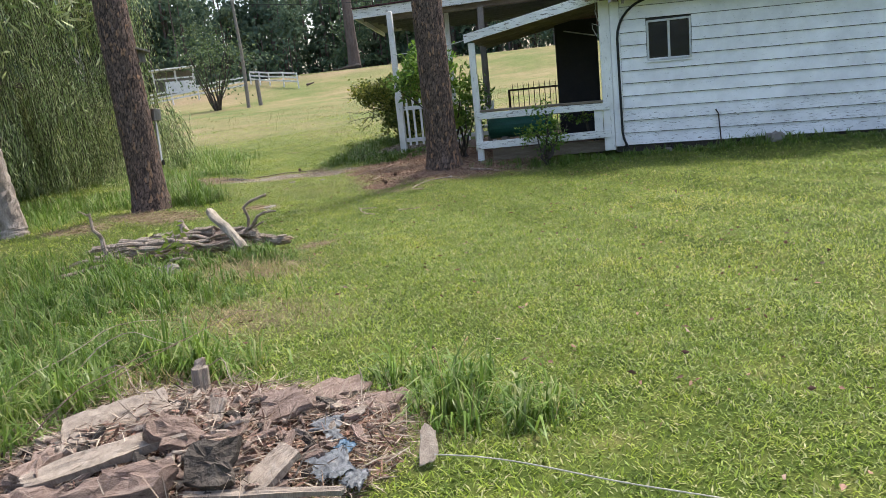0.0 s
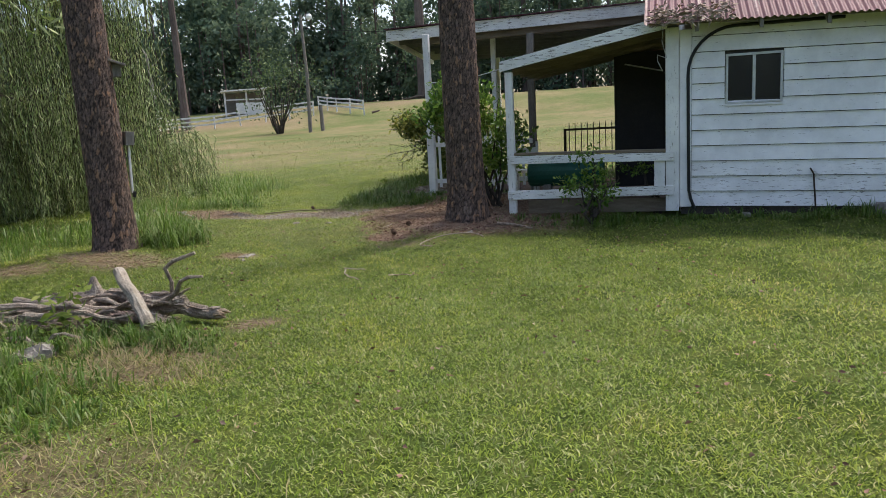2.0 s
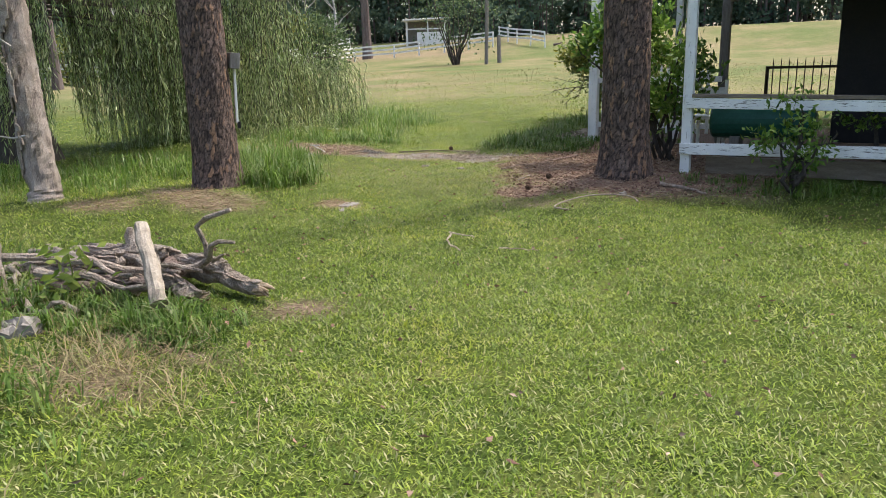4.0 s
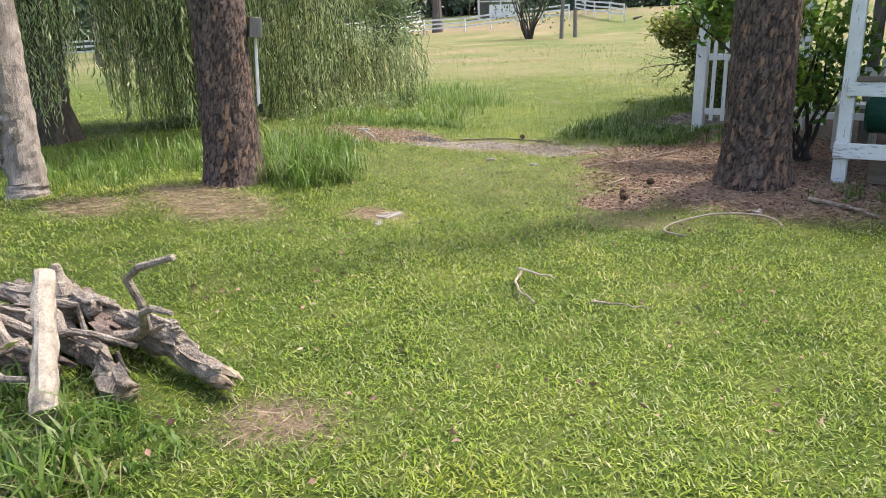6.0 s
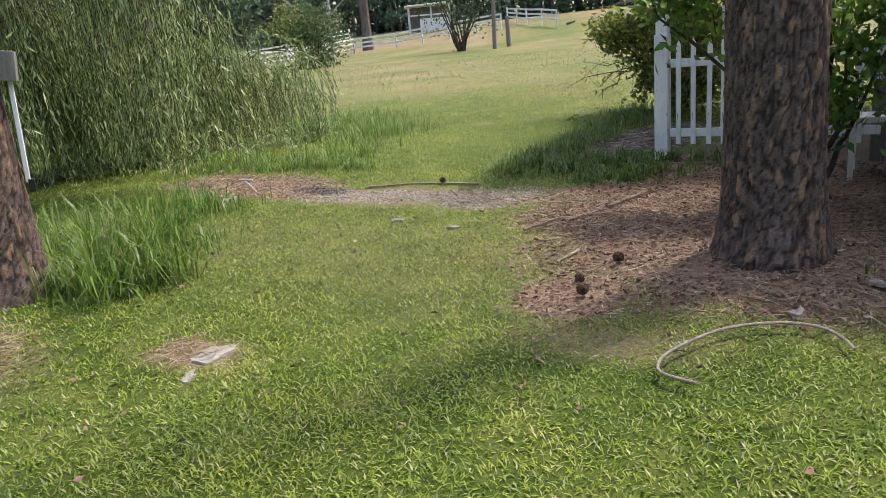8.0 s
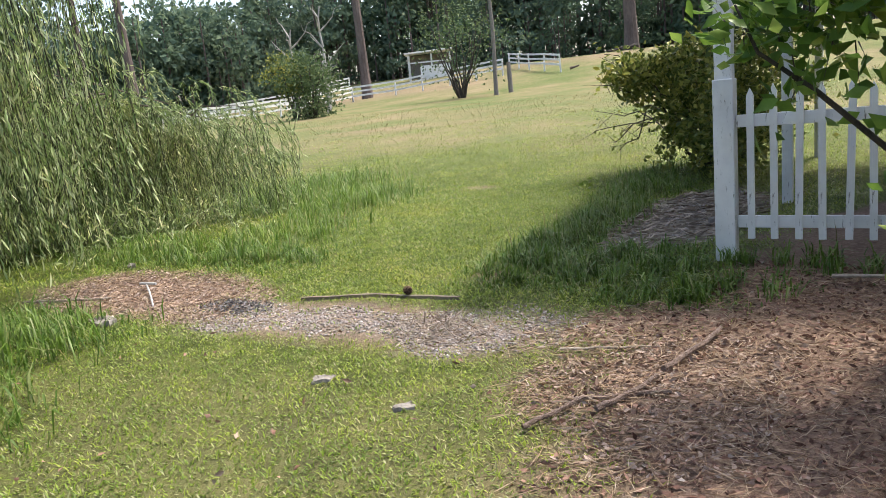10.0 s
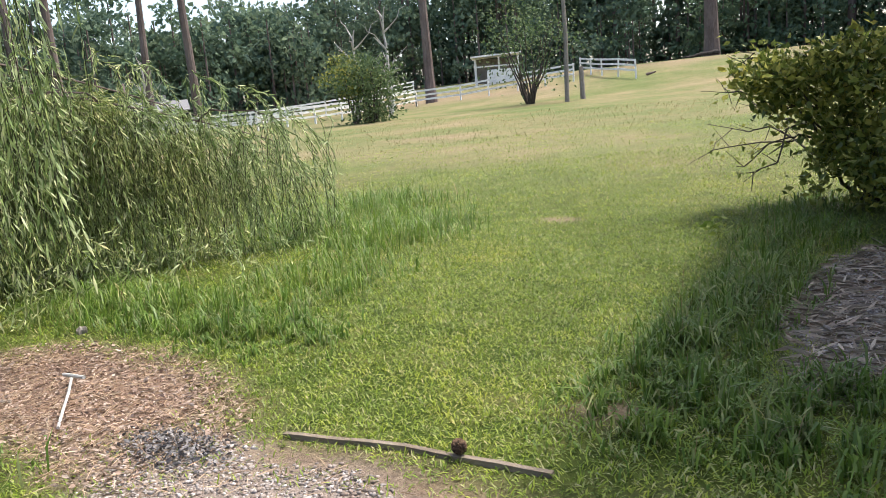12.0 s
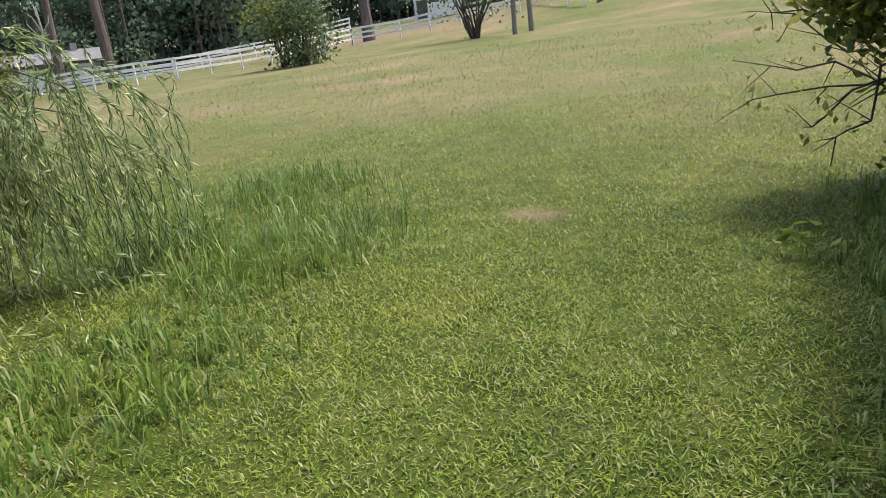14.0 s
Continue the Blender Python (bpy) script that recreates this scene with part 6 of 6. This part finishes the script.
def far_pine(x, y, r0, h, seed, crown=0.5):
    r = np.random.default_rng(seed)
    zg = lz(x, y)
    o = thing("field_pine", x, y, zg, "tall bare-trunked pine with a thin high crown", "tree", "tall pines across the field")
    lean = (r.normal() * 0.012, r.normal() * 0.012)
    pts = [(x + lean[0] * z, y + lean[1] * z, zg + z) for z in np.linspace(-0.2, h, 12)]
    part("trunk", tube(pts, [r0 * 1.25] + taper(r0, r0 * 0.25, 10), 10, 0.08), FAR_BARK, o)
    tufts = []
    for k in range(18):
        t = crown + (1 - crown) * k / 18
        base = Vector((x + lean[0] * h * t, y + lean[1] * h * t, zg + h * t))
        a = k * 2.4 + r.random()
        ln = 1.2 + 3.2 * (1 - abs(t - 0.75) * 2) * (0.6 + 0.6 * r.random())
        end = base + Vector((math.cos(a) * ln, math.sin(a) * ln, 0.4 + 0.6 * r.random()))
        part("limb", tube(bent(base, end, 4, -0.2, 0.3, seed + k), taper(0.08, 0.02, 4), 5), FAR_BARK, o)
        for _ in range(7):
            tufts.append(base.lerp(end, 0.45 + 0.6 * r.random()) + Vector(r.normal(size=3) * (0.5, 0.5, 0.3)))
    v, t = needles(np.array(tufts), 16, 0.75, r)
    part("crown", triangles("crown", v, t, NEEDLE), None, o)


for i, (x, y, r0, h, c) in enumerate(((-39.0, 63.4, 0.42, 23, 0.55), (-22.0, 83.5, 0.62, 26, 0.5), (-43.4, 43.7, 0.3, 21, 0.6), (-51.8, 45.6, 0.3, 22, 0.6), (-41.4, 33.7, 0.28, 20, 0.6), (-37.7, 29.9, 0.24, 19, 0.6), (-12, 92, 0.35, 24, 0.5))):
    far_pine(x, y, r0, h, 60 + i, c)


def build_far_house():
    o = thing("far_house", -62, 52, lz(-62, 52), "low grey-roofed house half hidden by trees", "house")
    z = lz(-62, 52)
    c = pose(-62, 51.5, z, 0, 0, 58)
    part("wall", box(-3.4, 3.4, -2, 2, -0.4, 2.1), GREY_WOOD, o, at=c)
    bm = bmesh.new()
    v = [bm.verts.new(p) for x in (-3.8, 3.8) for p in ((x, -2.5, 2.05), (x, 2.5, 2.05), (x, 0, 3.0))]
    for q in ((0, 2, 1), (3, 4, 5), (0, 1, 4, 3), (1, 2, 5, 4), (2, 0, 3, 5)):
        bm.faces.new([v[j] for j in q])
    part("roof", bm, SOFFIT, o, at=c)
    for x in (-2, 0.3, 2.2):
        w = part("window", box(x - 0.5, x + 0.5, -2.06, -2.01, 0.9, 1.8), ALU, o, at=c)
        part("pane", box(x - 0.42, x + 0.42, -2.09, -2.065, 0.97, 1.73), GLASS, w, at=c)
    part("chimney", box(1.5, 2.0, -0.25, 0.25, 2.6, 3.5), CONCRETE, o, at=c)


build_far_house()


def build_fallen():
    pts = bent((-20.8, 81.5, lz(-20.8, 81.5) + 0.3), (-23.4, 80.2, lz(-23.4, 80.2) + 0.12), 8, 0, 0.15, 4)
    single("fallen_trunk", tube(pts, taper(0.24, 0.08, 8), 8, 0.2), DARK_BARK, "fallen tree trunk at the field's far edge", "log")
    pts = bent((-20.9, 64.4, lz(-20.9, 64.4) + 0.12), (-20.3, 64.7, lz(-20.3, 64.7) + 0.22), 5, 0, 0.1, 2)
    single("fallen_trunk", tube(pts, taper(0.12, 0.05, 5), 7, 0.2), FAR_BARK, "heap of broken branches at the fence end", "log")
    x, y = 2.4, 62.0
    field_tree("field_bush", x, y, 0.1, 1.3, 0.5, 3, 260, 0.2, WEED_LEAF, "small yellowish bush out in the field", 47, category="shrub")
    p = thing("old_post", x - 0.6, y + 0.5, lz(x, y), "grey timber post in the open field", "post")
    part("post", tube([(x - 0.6, y + 0.5, lz(x, y) - 0.2), (x - 0.6, y + 0.5, lz(x, y) + 2.6)], [0.12, 0.1], 8), GREY_WOOD, p)


build_fallen()


def build_woods():
    """The wood that closes the field all round."""
    r = np.random.default_rng(77)
    P, S = [], []
    tv, tt, base = [], [], 0

    def add(x, y, h, rad, n, size, low):
        nonlocal base
        z = lz(x, y)
        p = crown_clumps(r, x, y, z + h * low, z + h, rad, n, size, 1.0, 0.3)
        P.append(p)
        S.append(np.full(n, size))
        a = np.arange(6) * np.pi / 3
        tr = 0.06 + 0.008 * h
        for k, (zz, q) in enumerate(((z - 0.5, tr), (z + h * 0.9, tr * 0.4))):
            tv.append(np.stack([x + q * np.cos(a), y + q * np.sin(a), np.full(6, zz)], 1))
        i = base + np.arange(6)
        j = base + (np.arange(6) + 1) % 6
        tt.append(np.stack([i, j, j + 6], 1))
        tt.append(np.stack([i, j + 6, i + 6], 1))
        base += 12

    for k in range(400):
        th = radians(-78 + 156 * r.random())            # round from the left to the right of the field
        d = 88 + 34 * r.random() ** 1.2
        if th < -0.6:
            d -= 14 * min(1, (-th - 0.6) / 0.4)
        x, y = -8 + d * math.sin(th), 4 + d * math.cos(th)
        h = (12 + 11 * r.random()) * (0.66 if th < -0.56 else 1)
        add(x, y, h, 2.4 + 1.8 * r.random(), 480 if th < 0.35 else 130, 0.68 if th < 0.35 else 1.3, 0.15 + 0.25 * r.random())
    for k in range(560):
        th = radians(-78 + 156 * r.random())
        d = 84 + 12 * r.random()
        if th < -0.6:
            d -= 14 * min(1, (-th - 0.6) / 0.4)
        x, y = -8 + d * math.sin(th), 4 + d * math.cos(th)
        add(x, y, 3 + 9 * r.random(), 2.2 + 1.4 * r.random(), 215 if th < 0.35 else 80, 0.58 if th < 0.35 else 1.0, 0.0)
    for k in range(110):
        th = radians(80 + 200 * r.random())
        d = 60 + 30 * r.random()
        add(d * math.sin(th), 4 + d * math.cos(th), 12 + 9 * r.random(), 3.6, 150, 1.5, 0.05)
    p, s = np.concatenate(P), np.concatenate(S)
    p[:, 2] = np.maximum(p[:, 2], land(p[:, 0], p[:, 1]) + 0.2)
    n = len(p)
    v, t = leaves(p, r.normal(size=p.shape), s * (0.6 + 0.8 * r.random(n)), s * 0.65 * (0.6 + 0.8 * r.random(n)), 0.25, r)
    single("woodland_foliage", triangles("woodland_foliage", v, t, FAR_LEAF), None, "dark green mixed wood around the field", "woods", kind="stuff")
    single("woodland_trunks", triangles("woodland_trunks", np.concatenate(tv), np.concatenate(tt), FAR_BARK), None, "grey-brown trunks of the distant wood", "woods", kind="stuff")


build_woods()


# ---- grass, gravel and litter, last ----
SPINE = ((2.9, 0.6), (3.0, 4.0), (1.7, 7.0), (-0.2, 11.3), (-2.9, 15.7), (-4.2, 18.6))


def off_spine(x, y):
    """Distance from the line of the walk over the lawn."""
    best = np.full(len(x), 1e9)
    for (ax, ay), (bx, by) in zip(SPINE, SPINE[1:]):
        dx, dy = bx - ax, by - ay
        t = np.clip(((x - ax) * dx + (y - ay) * dy) / (dx * dx + dy * dy), 0, 1)
        best = np.minimum(best, np.hypot(x - ax - t * dx, y - ay - t * dy))
    return best


TALL = ((-1.6, 5.3, 1.5, 1.0, 0.34, 1800), (-3.2, 6.6, 1.6, 1.6, 0.42, 3400), (-0.6, 4.6, 0.9, 0.5, 0.36, 1100), (-4.5, 4.0, 3.0, 2.2, 0.5, 3200), (-1.75, 7.15, 0.6, 0.25, 0.22, 260), (-0.6, 7.7, 0.3, 0.2, 0.3, 420),
        (-3.42, 11.7, 0.36, 0.45, 0.7, 1300), (-4.15, 12.35, 0.6, 0.7, 0.7, 1700), (-6.2, 12.2, 1.6, 1.2, 0.45, 2400), (-5.6, 10.6, 0.9, 0.8, 0.35, 900), (-7.4, 10.2, 1.8, 1.8, 0.42, 1800), (-5.3, 13.5, 0.9, 0.9, 0.45, 1500),
        (-6.9, 16.3, 1.5, 0.6, 0.42, 2400), (-5.4, 16.3, 0.8, 0.5, 0.26, 1300), (-6.2, 17.6, 0.8, 1.1, 0.36, 1900), (-6.9, 19.6, 0.9, 1.3, 0.5, 1900), (-5.6, 13.9, 0.9, 0.35, 0.3, 1100), (-8.6, 20.5, 1.5, 2.0, 0.55, 1700),
        (-2.35, 16.2, 0.62, 0.6, 0.26, 1900), (-1.6, 16.0, 0.7, 0.35, 0.26, 1300), (-2.62, 18.0, 0.36, 1.6, 0.36, 3000), (-2.75, 20.2, 0.55, 1.0, 0.34, 1200), (-0.3, 16.15, 0.9, 0.22, 0.24, 900), (-1.75, 16.55, 0.5, 0.2, 0.22, 600),
        (2.2, 13.1, 1.3, 0.28, 0.2, 1700), (5.5, 13.25, 2.6, 0.22, 0.22, 2600), (9.5, 13.3, 2.4, 0.25, 0.24, 1500), (2.25, 3.95, 0.34, 0.2, 0.4, 700), (1.9, 4.35, 0.3, 0.2, 0.34, 350), (0.55, 4.45, 0.35, 0.2, 0.45, 420), (-0.4, 3.6, 0.5, 0.6, 0.5, 1100), (-1.2, 6.3, 1.3, 0.7, 0.36, 2200), (-2.3, 4.9, 1.3, 1.0, 0.46, 2000), (-1.7, 7.45, 0.9, 0.25, 0.28, 900), (-0.6, 7.85, 0.34, 0.14, 0.22, 330), (-1.2, 7.7, 0.4, 0.2, 0.26, 420), (-2.9, 21.6, 0.5, 0.9, 0.3, 900), (-1.2, 15.62, 0.7, 0.2, 0.26, 1100), (-0.2, 4.9, 0.6, 0.3, 0.3, 600), (-0.05, 3.95, 0.35, 0.45, 0.42, 520), (0.4, 4.6, 0.45, 0.2, 0.42, 480), (-0.5, 7.5, 0.35, 0.2, 0.3, 420), (-1.05, 7.45, 0.4, 0.15, 0.26, 240), (-8.0, 19.4, 0.35, 0.5, 0.6, 900), (-8.8, 21.6, 1.0, 0.9, 0.42, 1500), (-2.7, 17.0, 0.3, 0.7, 0.32, 900), (-5.0, 12.2, 0.9, 0.6, 0.5, 1000))


def build_grass():
    r = np.random.default_rng(99)
    P = []
    for near, far_d, dense in ((0, 1.7, 6200), (1.7, 3, 4200), (3, 5, 2100), (5, 9, 900), (9, 16, 170)):
        x0, x1, y0, y1 = -5.4 - far_d, 3 + far_d, 2.4, 21.5 + far_d
        n = int((x1 - x0) * (y1 - y0) * dense)
        x, y = x0 + (x1 - x0) * r.random(n), y0 + (y1 - y0) * r.random(n)
        d = off_spine(x, y)
        k = (d >= near) & (d < far_d) & ~((x > 1.2) & (y > FRONT - 0.05) & (y < 22)) & (x < 3.3 + 0.5 * (y - 0.8))
        x, y = x[k], y[k]
        m, g, s = zones(x, y)
        bare = np.maximum.reduce([m, g * 0.97, s * 0.93])
        patch = 0.8 + 0.3 * wavy(x * 0.5, y * 0.5, 3.3) + 0.22 * wavy(x * 2.3, y * 2.3, 1.3)
        k = r.random(len(x)) > np.maximum(bare, 1 - patch)
        P.append(np.stack([x[k], y[k], np.full(k.sum(), far_d)], 1))
    q = np.concatenate(P)
    x, y, far_d = q.T
    n = len(x)
    grow = np.interp(far_d, (1.7, 3, 5, 9, 16), (1.0, 1.06, 1.2, 1.45, 2.2))
    pos = np.stack([x, y, land(x, y) - 0.004], 1)
    thin = np.clip(1.0 - 0.18 * ((y > 11.5) & (y < 14.6)), 0.5, 1)
    length = (0.025 + 0.03 * r.random(n)) * np.minimum(grow, 1.5) * thin
    v, t = short_blades(pos, length, (0.0046 + 0.0044 * r.random(n)) * grow, 0.45 + 1.0 * r.random(n), 2 * np.pi * r.random(n))
    single("lawn_grass", triangles("lawn_grass", v, t, BLADE), None, "short broad-bladed lawn grass, green with dry blades", "grass", kind="stuff")
    T = []
    for cx, cy, rx, ry, h, n in TALL:
        n = int(n * (1.15 if cy < 9 else 0.9))
        a, b = 2 * np.pi * r.random(n), np.sqrt(r.random(n)) * (0.65 + 0.65 * r.random(n))
        x, y = cx + rx * b * np.cos(a) + 0.06 * r.normal(size=n), cy + ry * b * np.sin(a) + 0.06 * r.normal(size=n)
        # blades rise in tufts
        cell = 0.17
        tx, ty = np.round(x / cell), np.round(y / cell)
        tx, ty = (tx + 0.35 * np.sin(ty * 12.9 + tx * 4.1)) * cell, (ty + 0.35 * np.sin(tx * 37.7)) * cell
        x, y = x * 0.45 + tx * 0.55 + 0.02 * r.normal(size=n), y * 0.45 + ty * 0.55 + 0.02 * r.normal(size=n)
        T.append(np.stack([x, y, h * np.clip(1.1 - 0.6 * b, 0.25, 1) * (0.35 + 0.75 * r.random(n)) * (0.78 + 0.42 * np.sin(tx * 91 + ty * 57))], 1))
    q = np.concatenate(T)
    x, y, h = q.T
    n = len(x)
    pos = np.stack([x, y, land(x, y) - 0.01], 1)
    v, t = blades(pos, h * 1.15, (0.006 + 0.008 * r.random(n)), 0.1 + 0.7 * r.random(n) ** 1.4, 2 * np.pi * r.random(n), 0.4 + 1.6 * r.random(n))
    single("tall_grass", triangles("tall_grass", v, t, TALL_BLADE), None, "long uncut green grass in loose tufts", "grass", kind="stuff")
    # dead blades lying through the grass near the heap and the logs
    m = 1100
    w = r.integers(0, 5, m)
    cx, cy = np.array((0.2, -0.35, 0.15, -0.3, -0.75))[w], np.array((5.6, 6.95, 4.35, 7.2, 7.35))[w]
    x, y = cx + 0.36 * r.normal(size=m), cy + 0.18 * r.normal(size=m)
    v, t = blades(np.stack([x, y, land(x, y)], 1), 0.12 + 0.2 * r.random(m), np.full(m, 0.005), 0.6 + 0.8 * r.random(m), 2 * np.pi * r.random(m), 0.4 + 0.8 * r.random(m))
    single("dead_grass", triangles("dead_grass", v, t, DRY_BLADE), None, "flattened dead grass among the green", "grass", kind="stuff")
    # dry seed stalks
    k = r.choice(len(q), 1100, replace=False)
    p = pos[k]
    v, t = blades(p, h[k] * 1.7, np.full(1100, 0.0042), 0.15 + 0.5 * r.random(1100), 2 * np.pi * r.random(1100), 0.4 + 1.1 * r.random(1100))
    single("dry_stalks", triangles("dry_stalks", v, t, DRY_BLADE), None, "dry straw-coloured stalks among the long grass", "grass", kind="stuff")
    # ragged tufts out in the field
    n = 26000
    x, y = -26 + 40 * r.random(n), 22 + 22 * r.random(n) ** 1.3
    k = off_spine(x, y) > 15
    x, y = x[k], y[k]
    n = len(x)
    pos = np.stack([x, y, land(x, y) - 0.01], 1)
    v, t = blades(pos, 0.06 + 0.1 * r.random(n), 0.012 + 0.012 * r.random(n), 0.4 + 0.7 * r.random(n), 2 * np.pi * r.random(n), 0.3 + 0.8 * r.random(n))
    single("field_grass", triangles("field_grass", v, t, FIELD_BLADE), None, "thin rough grass out in the field", "grass", kind="stuff")


build_grass()


def scatter(r, n, which, x0, x1, y0, y1, least=0.45):
    x, y = x0 + (x1 - x0) * r.random(n), y0 + (y1 - y0) * r.random(n)
    k = zones(x, y)[which] * (0.6 + 0.7 * r.random(n)) > least
    return x[k], y[k]


def build_litter():
    r = np.random.default_rng(123)
    # bark chips
    for which, n, box_, size, name, label in ((0, 22000, (-1.6, 2.4, 12.2, 16.2), 1.0, "bark_mulch", "reddish brown bark mulch under the pine"), (0, 9000, (-7.0, -4.2, 14.3, 15.8), 0.9, "bark_mulch", "pale brown bark mulch beside the path"), (0, 3600, (-1.9, -0.4, 13.4, 14.9), 1.0, "bark_mulch", "faded bark chips and straw over dirt")):
        x, y = scatter(r, n, which, *box_)
        n = len(x)
        p = np.stack([x, y, land(x, y) + 0.004 + 0.014 * r.random(n)], 1)
        v, t = leaves(p, r.normal(size=(n, 3)) * (1, 1, 0.22), size * (0.015 + 0.045 * r.random(n) ** 2), size * (0.006 + 0.018 * r.random(n)), 0.12, r)
        single(name, triangles(name, v, t, CHIP if "reddish" in label else PALE_CHIP), None, label, "mulch", kind="stuff")
    # needles
    parts = [scatter(r, 16000, 0, -1.6, 2.4, 12.0, 16.0, 0.3), scatter(r, 14000, 2, -4.9, -2.0, 9.4, 11.4, 0.3), scatter(r, 5000, 0, -7.0, -4.2, 14.3, 15.8), scatter(r, 1800, 0, -1.2, 0.4, 6.6, 8.4, 0.25), scatter(r, 3000, 0, -1.9, -0.4, 13.4, 14.9, 0.3), scatter(r, 2200, 1, -5.2, -0.8, 14.2, 15.6, 0.3)]
    x, y = np.concatenate([q[0] for q in parts]), np.concatenate([q[1] for q in parts])
    n = len(x)
    p = np.stack([x, y, land(x, y) + 0.006 + 0.02 * r.random(n)], 1)
    v, t = leaves(p, r.normal(size=(n, 3)) * (1, 1, 0.16), 0.08 + 0.09 * r.random(n), 0.0025 + 0.002 * r.random(n), 0.1, r)
    single("pine_straw", triangles("pine_straw", v, t, STRAW), None, "fallen brown pine needles on bare soil", "pine straw", kind="stuff")
    # stones
    parts = [scatter(r, 18000, 1, -5.2, -0.8, 14.2, 15.6, 0.36), scatter(r, 15000, 1, -2.6, -0.9, 16.4, 20.6, 0.36)]
    x, y = np.concatenate([q[0] for q in parts]), np.concatenate([q[1] for q in parts])
    n = len(x)
    c = np.stack([x, y, land(x, y) + 0.002], 1)
    s = (0.006 + 0.011 * r.random(n) ** 1.7)[:, None, None]
    oct_ = np.array([(1, 0, 0), (-1, 0, 0), (0, 1, 0), (0, -1, 0), (0, 0, 0.5), (0, 0, -0.5)], float)
    turn = 2 * np.pi * r.random(n)
    pts = oct_[None] * (0.7 + 0.6 * r.random((n, 6, 1))) + 0.18 * r.normal(size=(n, 6, 3))
    cs, sn = np.cos(turn)[:, None], np.sin(turn)[:, None]
    pts = np.stack([pts[..., 0] * cs - pts[..., 1] * sn, pts[..., 0] * sn + pts[..., 1] * cs, pts[..., 2]], -1) * s + c[:, None, :]
    f = np.array([(0, 2, 4), (2, 1, 4), (1, 3, 4), (3, 0, 4), (2, 0, 5), (1, 2, 5), (3, 1, 5), (0, 3, 5)])
    t = ((np.arange(n) * 6)[:, None, None] + f[None]).reshape(-1, 3)
    single("gravel", triangles("gravel", pts.reshape(-1, 3), t, GRAVEL), None, "loose grey gravel on the path", "gravel", kind="stuff")
    # dead leaves and twigs strewn over gravel and grass
    n = 3200
    x, y = -2.4 + 1.6 * r.random(n), 16.5 + 3.6 * r.random(n)
    k = zones(x, y)[1] > 0.4
    x, y = x[k], y[k]
    n = len(x)
    p = np.stack([x, y, land(x, y) + 0.02], 1)
    v, t = leaves(p, r.normal(size=(n, 3)) * (1, 1, 0.1), 0.05 + 0.2 * r.random(n), 0.008 + 0.016 * r.random(n), 0.1, r)
    single("twig_litter", triangles("twig_litter", v, t, LITTER), None, "pale twigs and dead leaves over gravel", "twigs", kind="stuff")
    # brown leaves fallen on the lawn
    n = 1500
    x, y = -4.5 + 9 * r.random(n), 3 + 12 * r.random(n)
    k = (off_spine(x, y) < 3.4) & (wavy(x * 0.7, y * 0.7, 2.2) > -0.15)
    x, y = x[k], y[k]
    n = len(x)
    p = np.stack([x, y, land(x, y) + 0.022 + 0.02 * r.random(n)], 1)
    v, t = leaves(p, r.normal(size=(n, 3)) * (1, 1, 0.2), 0.025 + 0.035 * r.random(n), 0.012 + 0.016 * r.random(n), 0.25, r)
    single("fallen_leaves", triangles("fallen_leaves", v, t, CHIP), None, "small brown dead leaves scattered over the lawn", "dead leaves", kind="stuff")


build_litter()
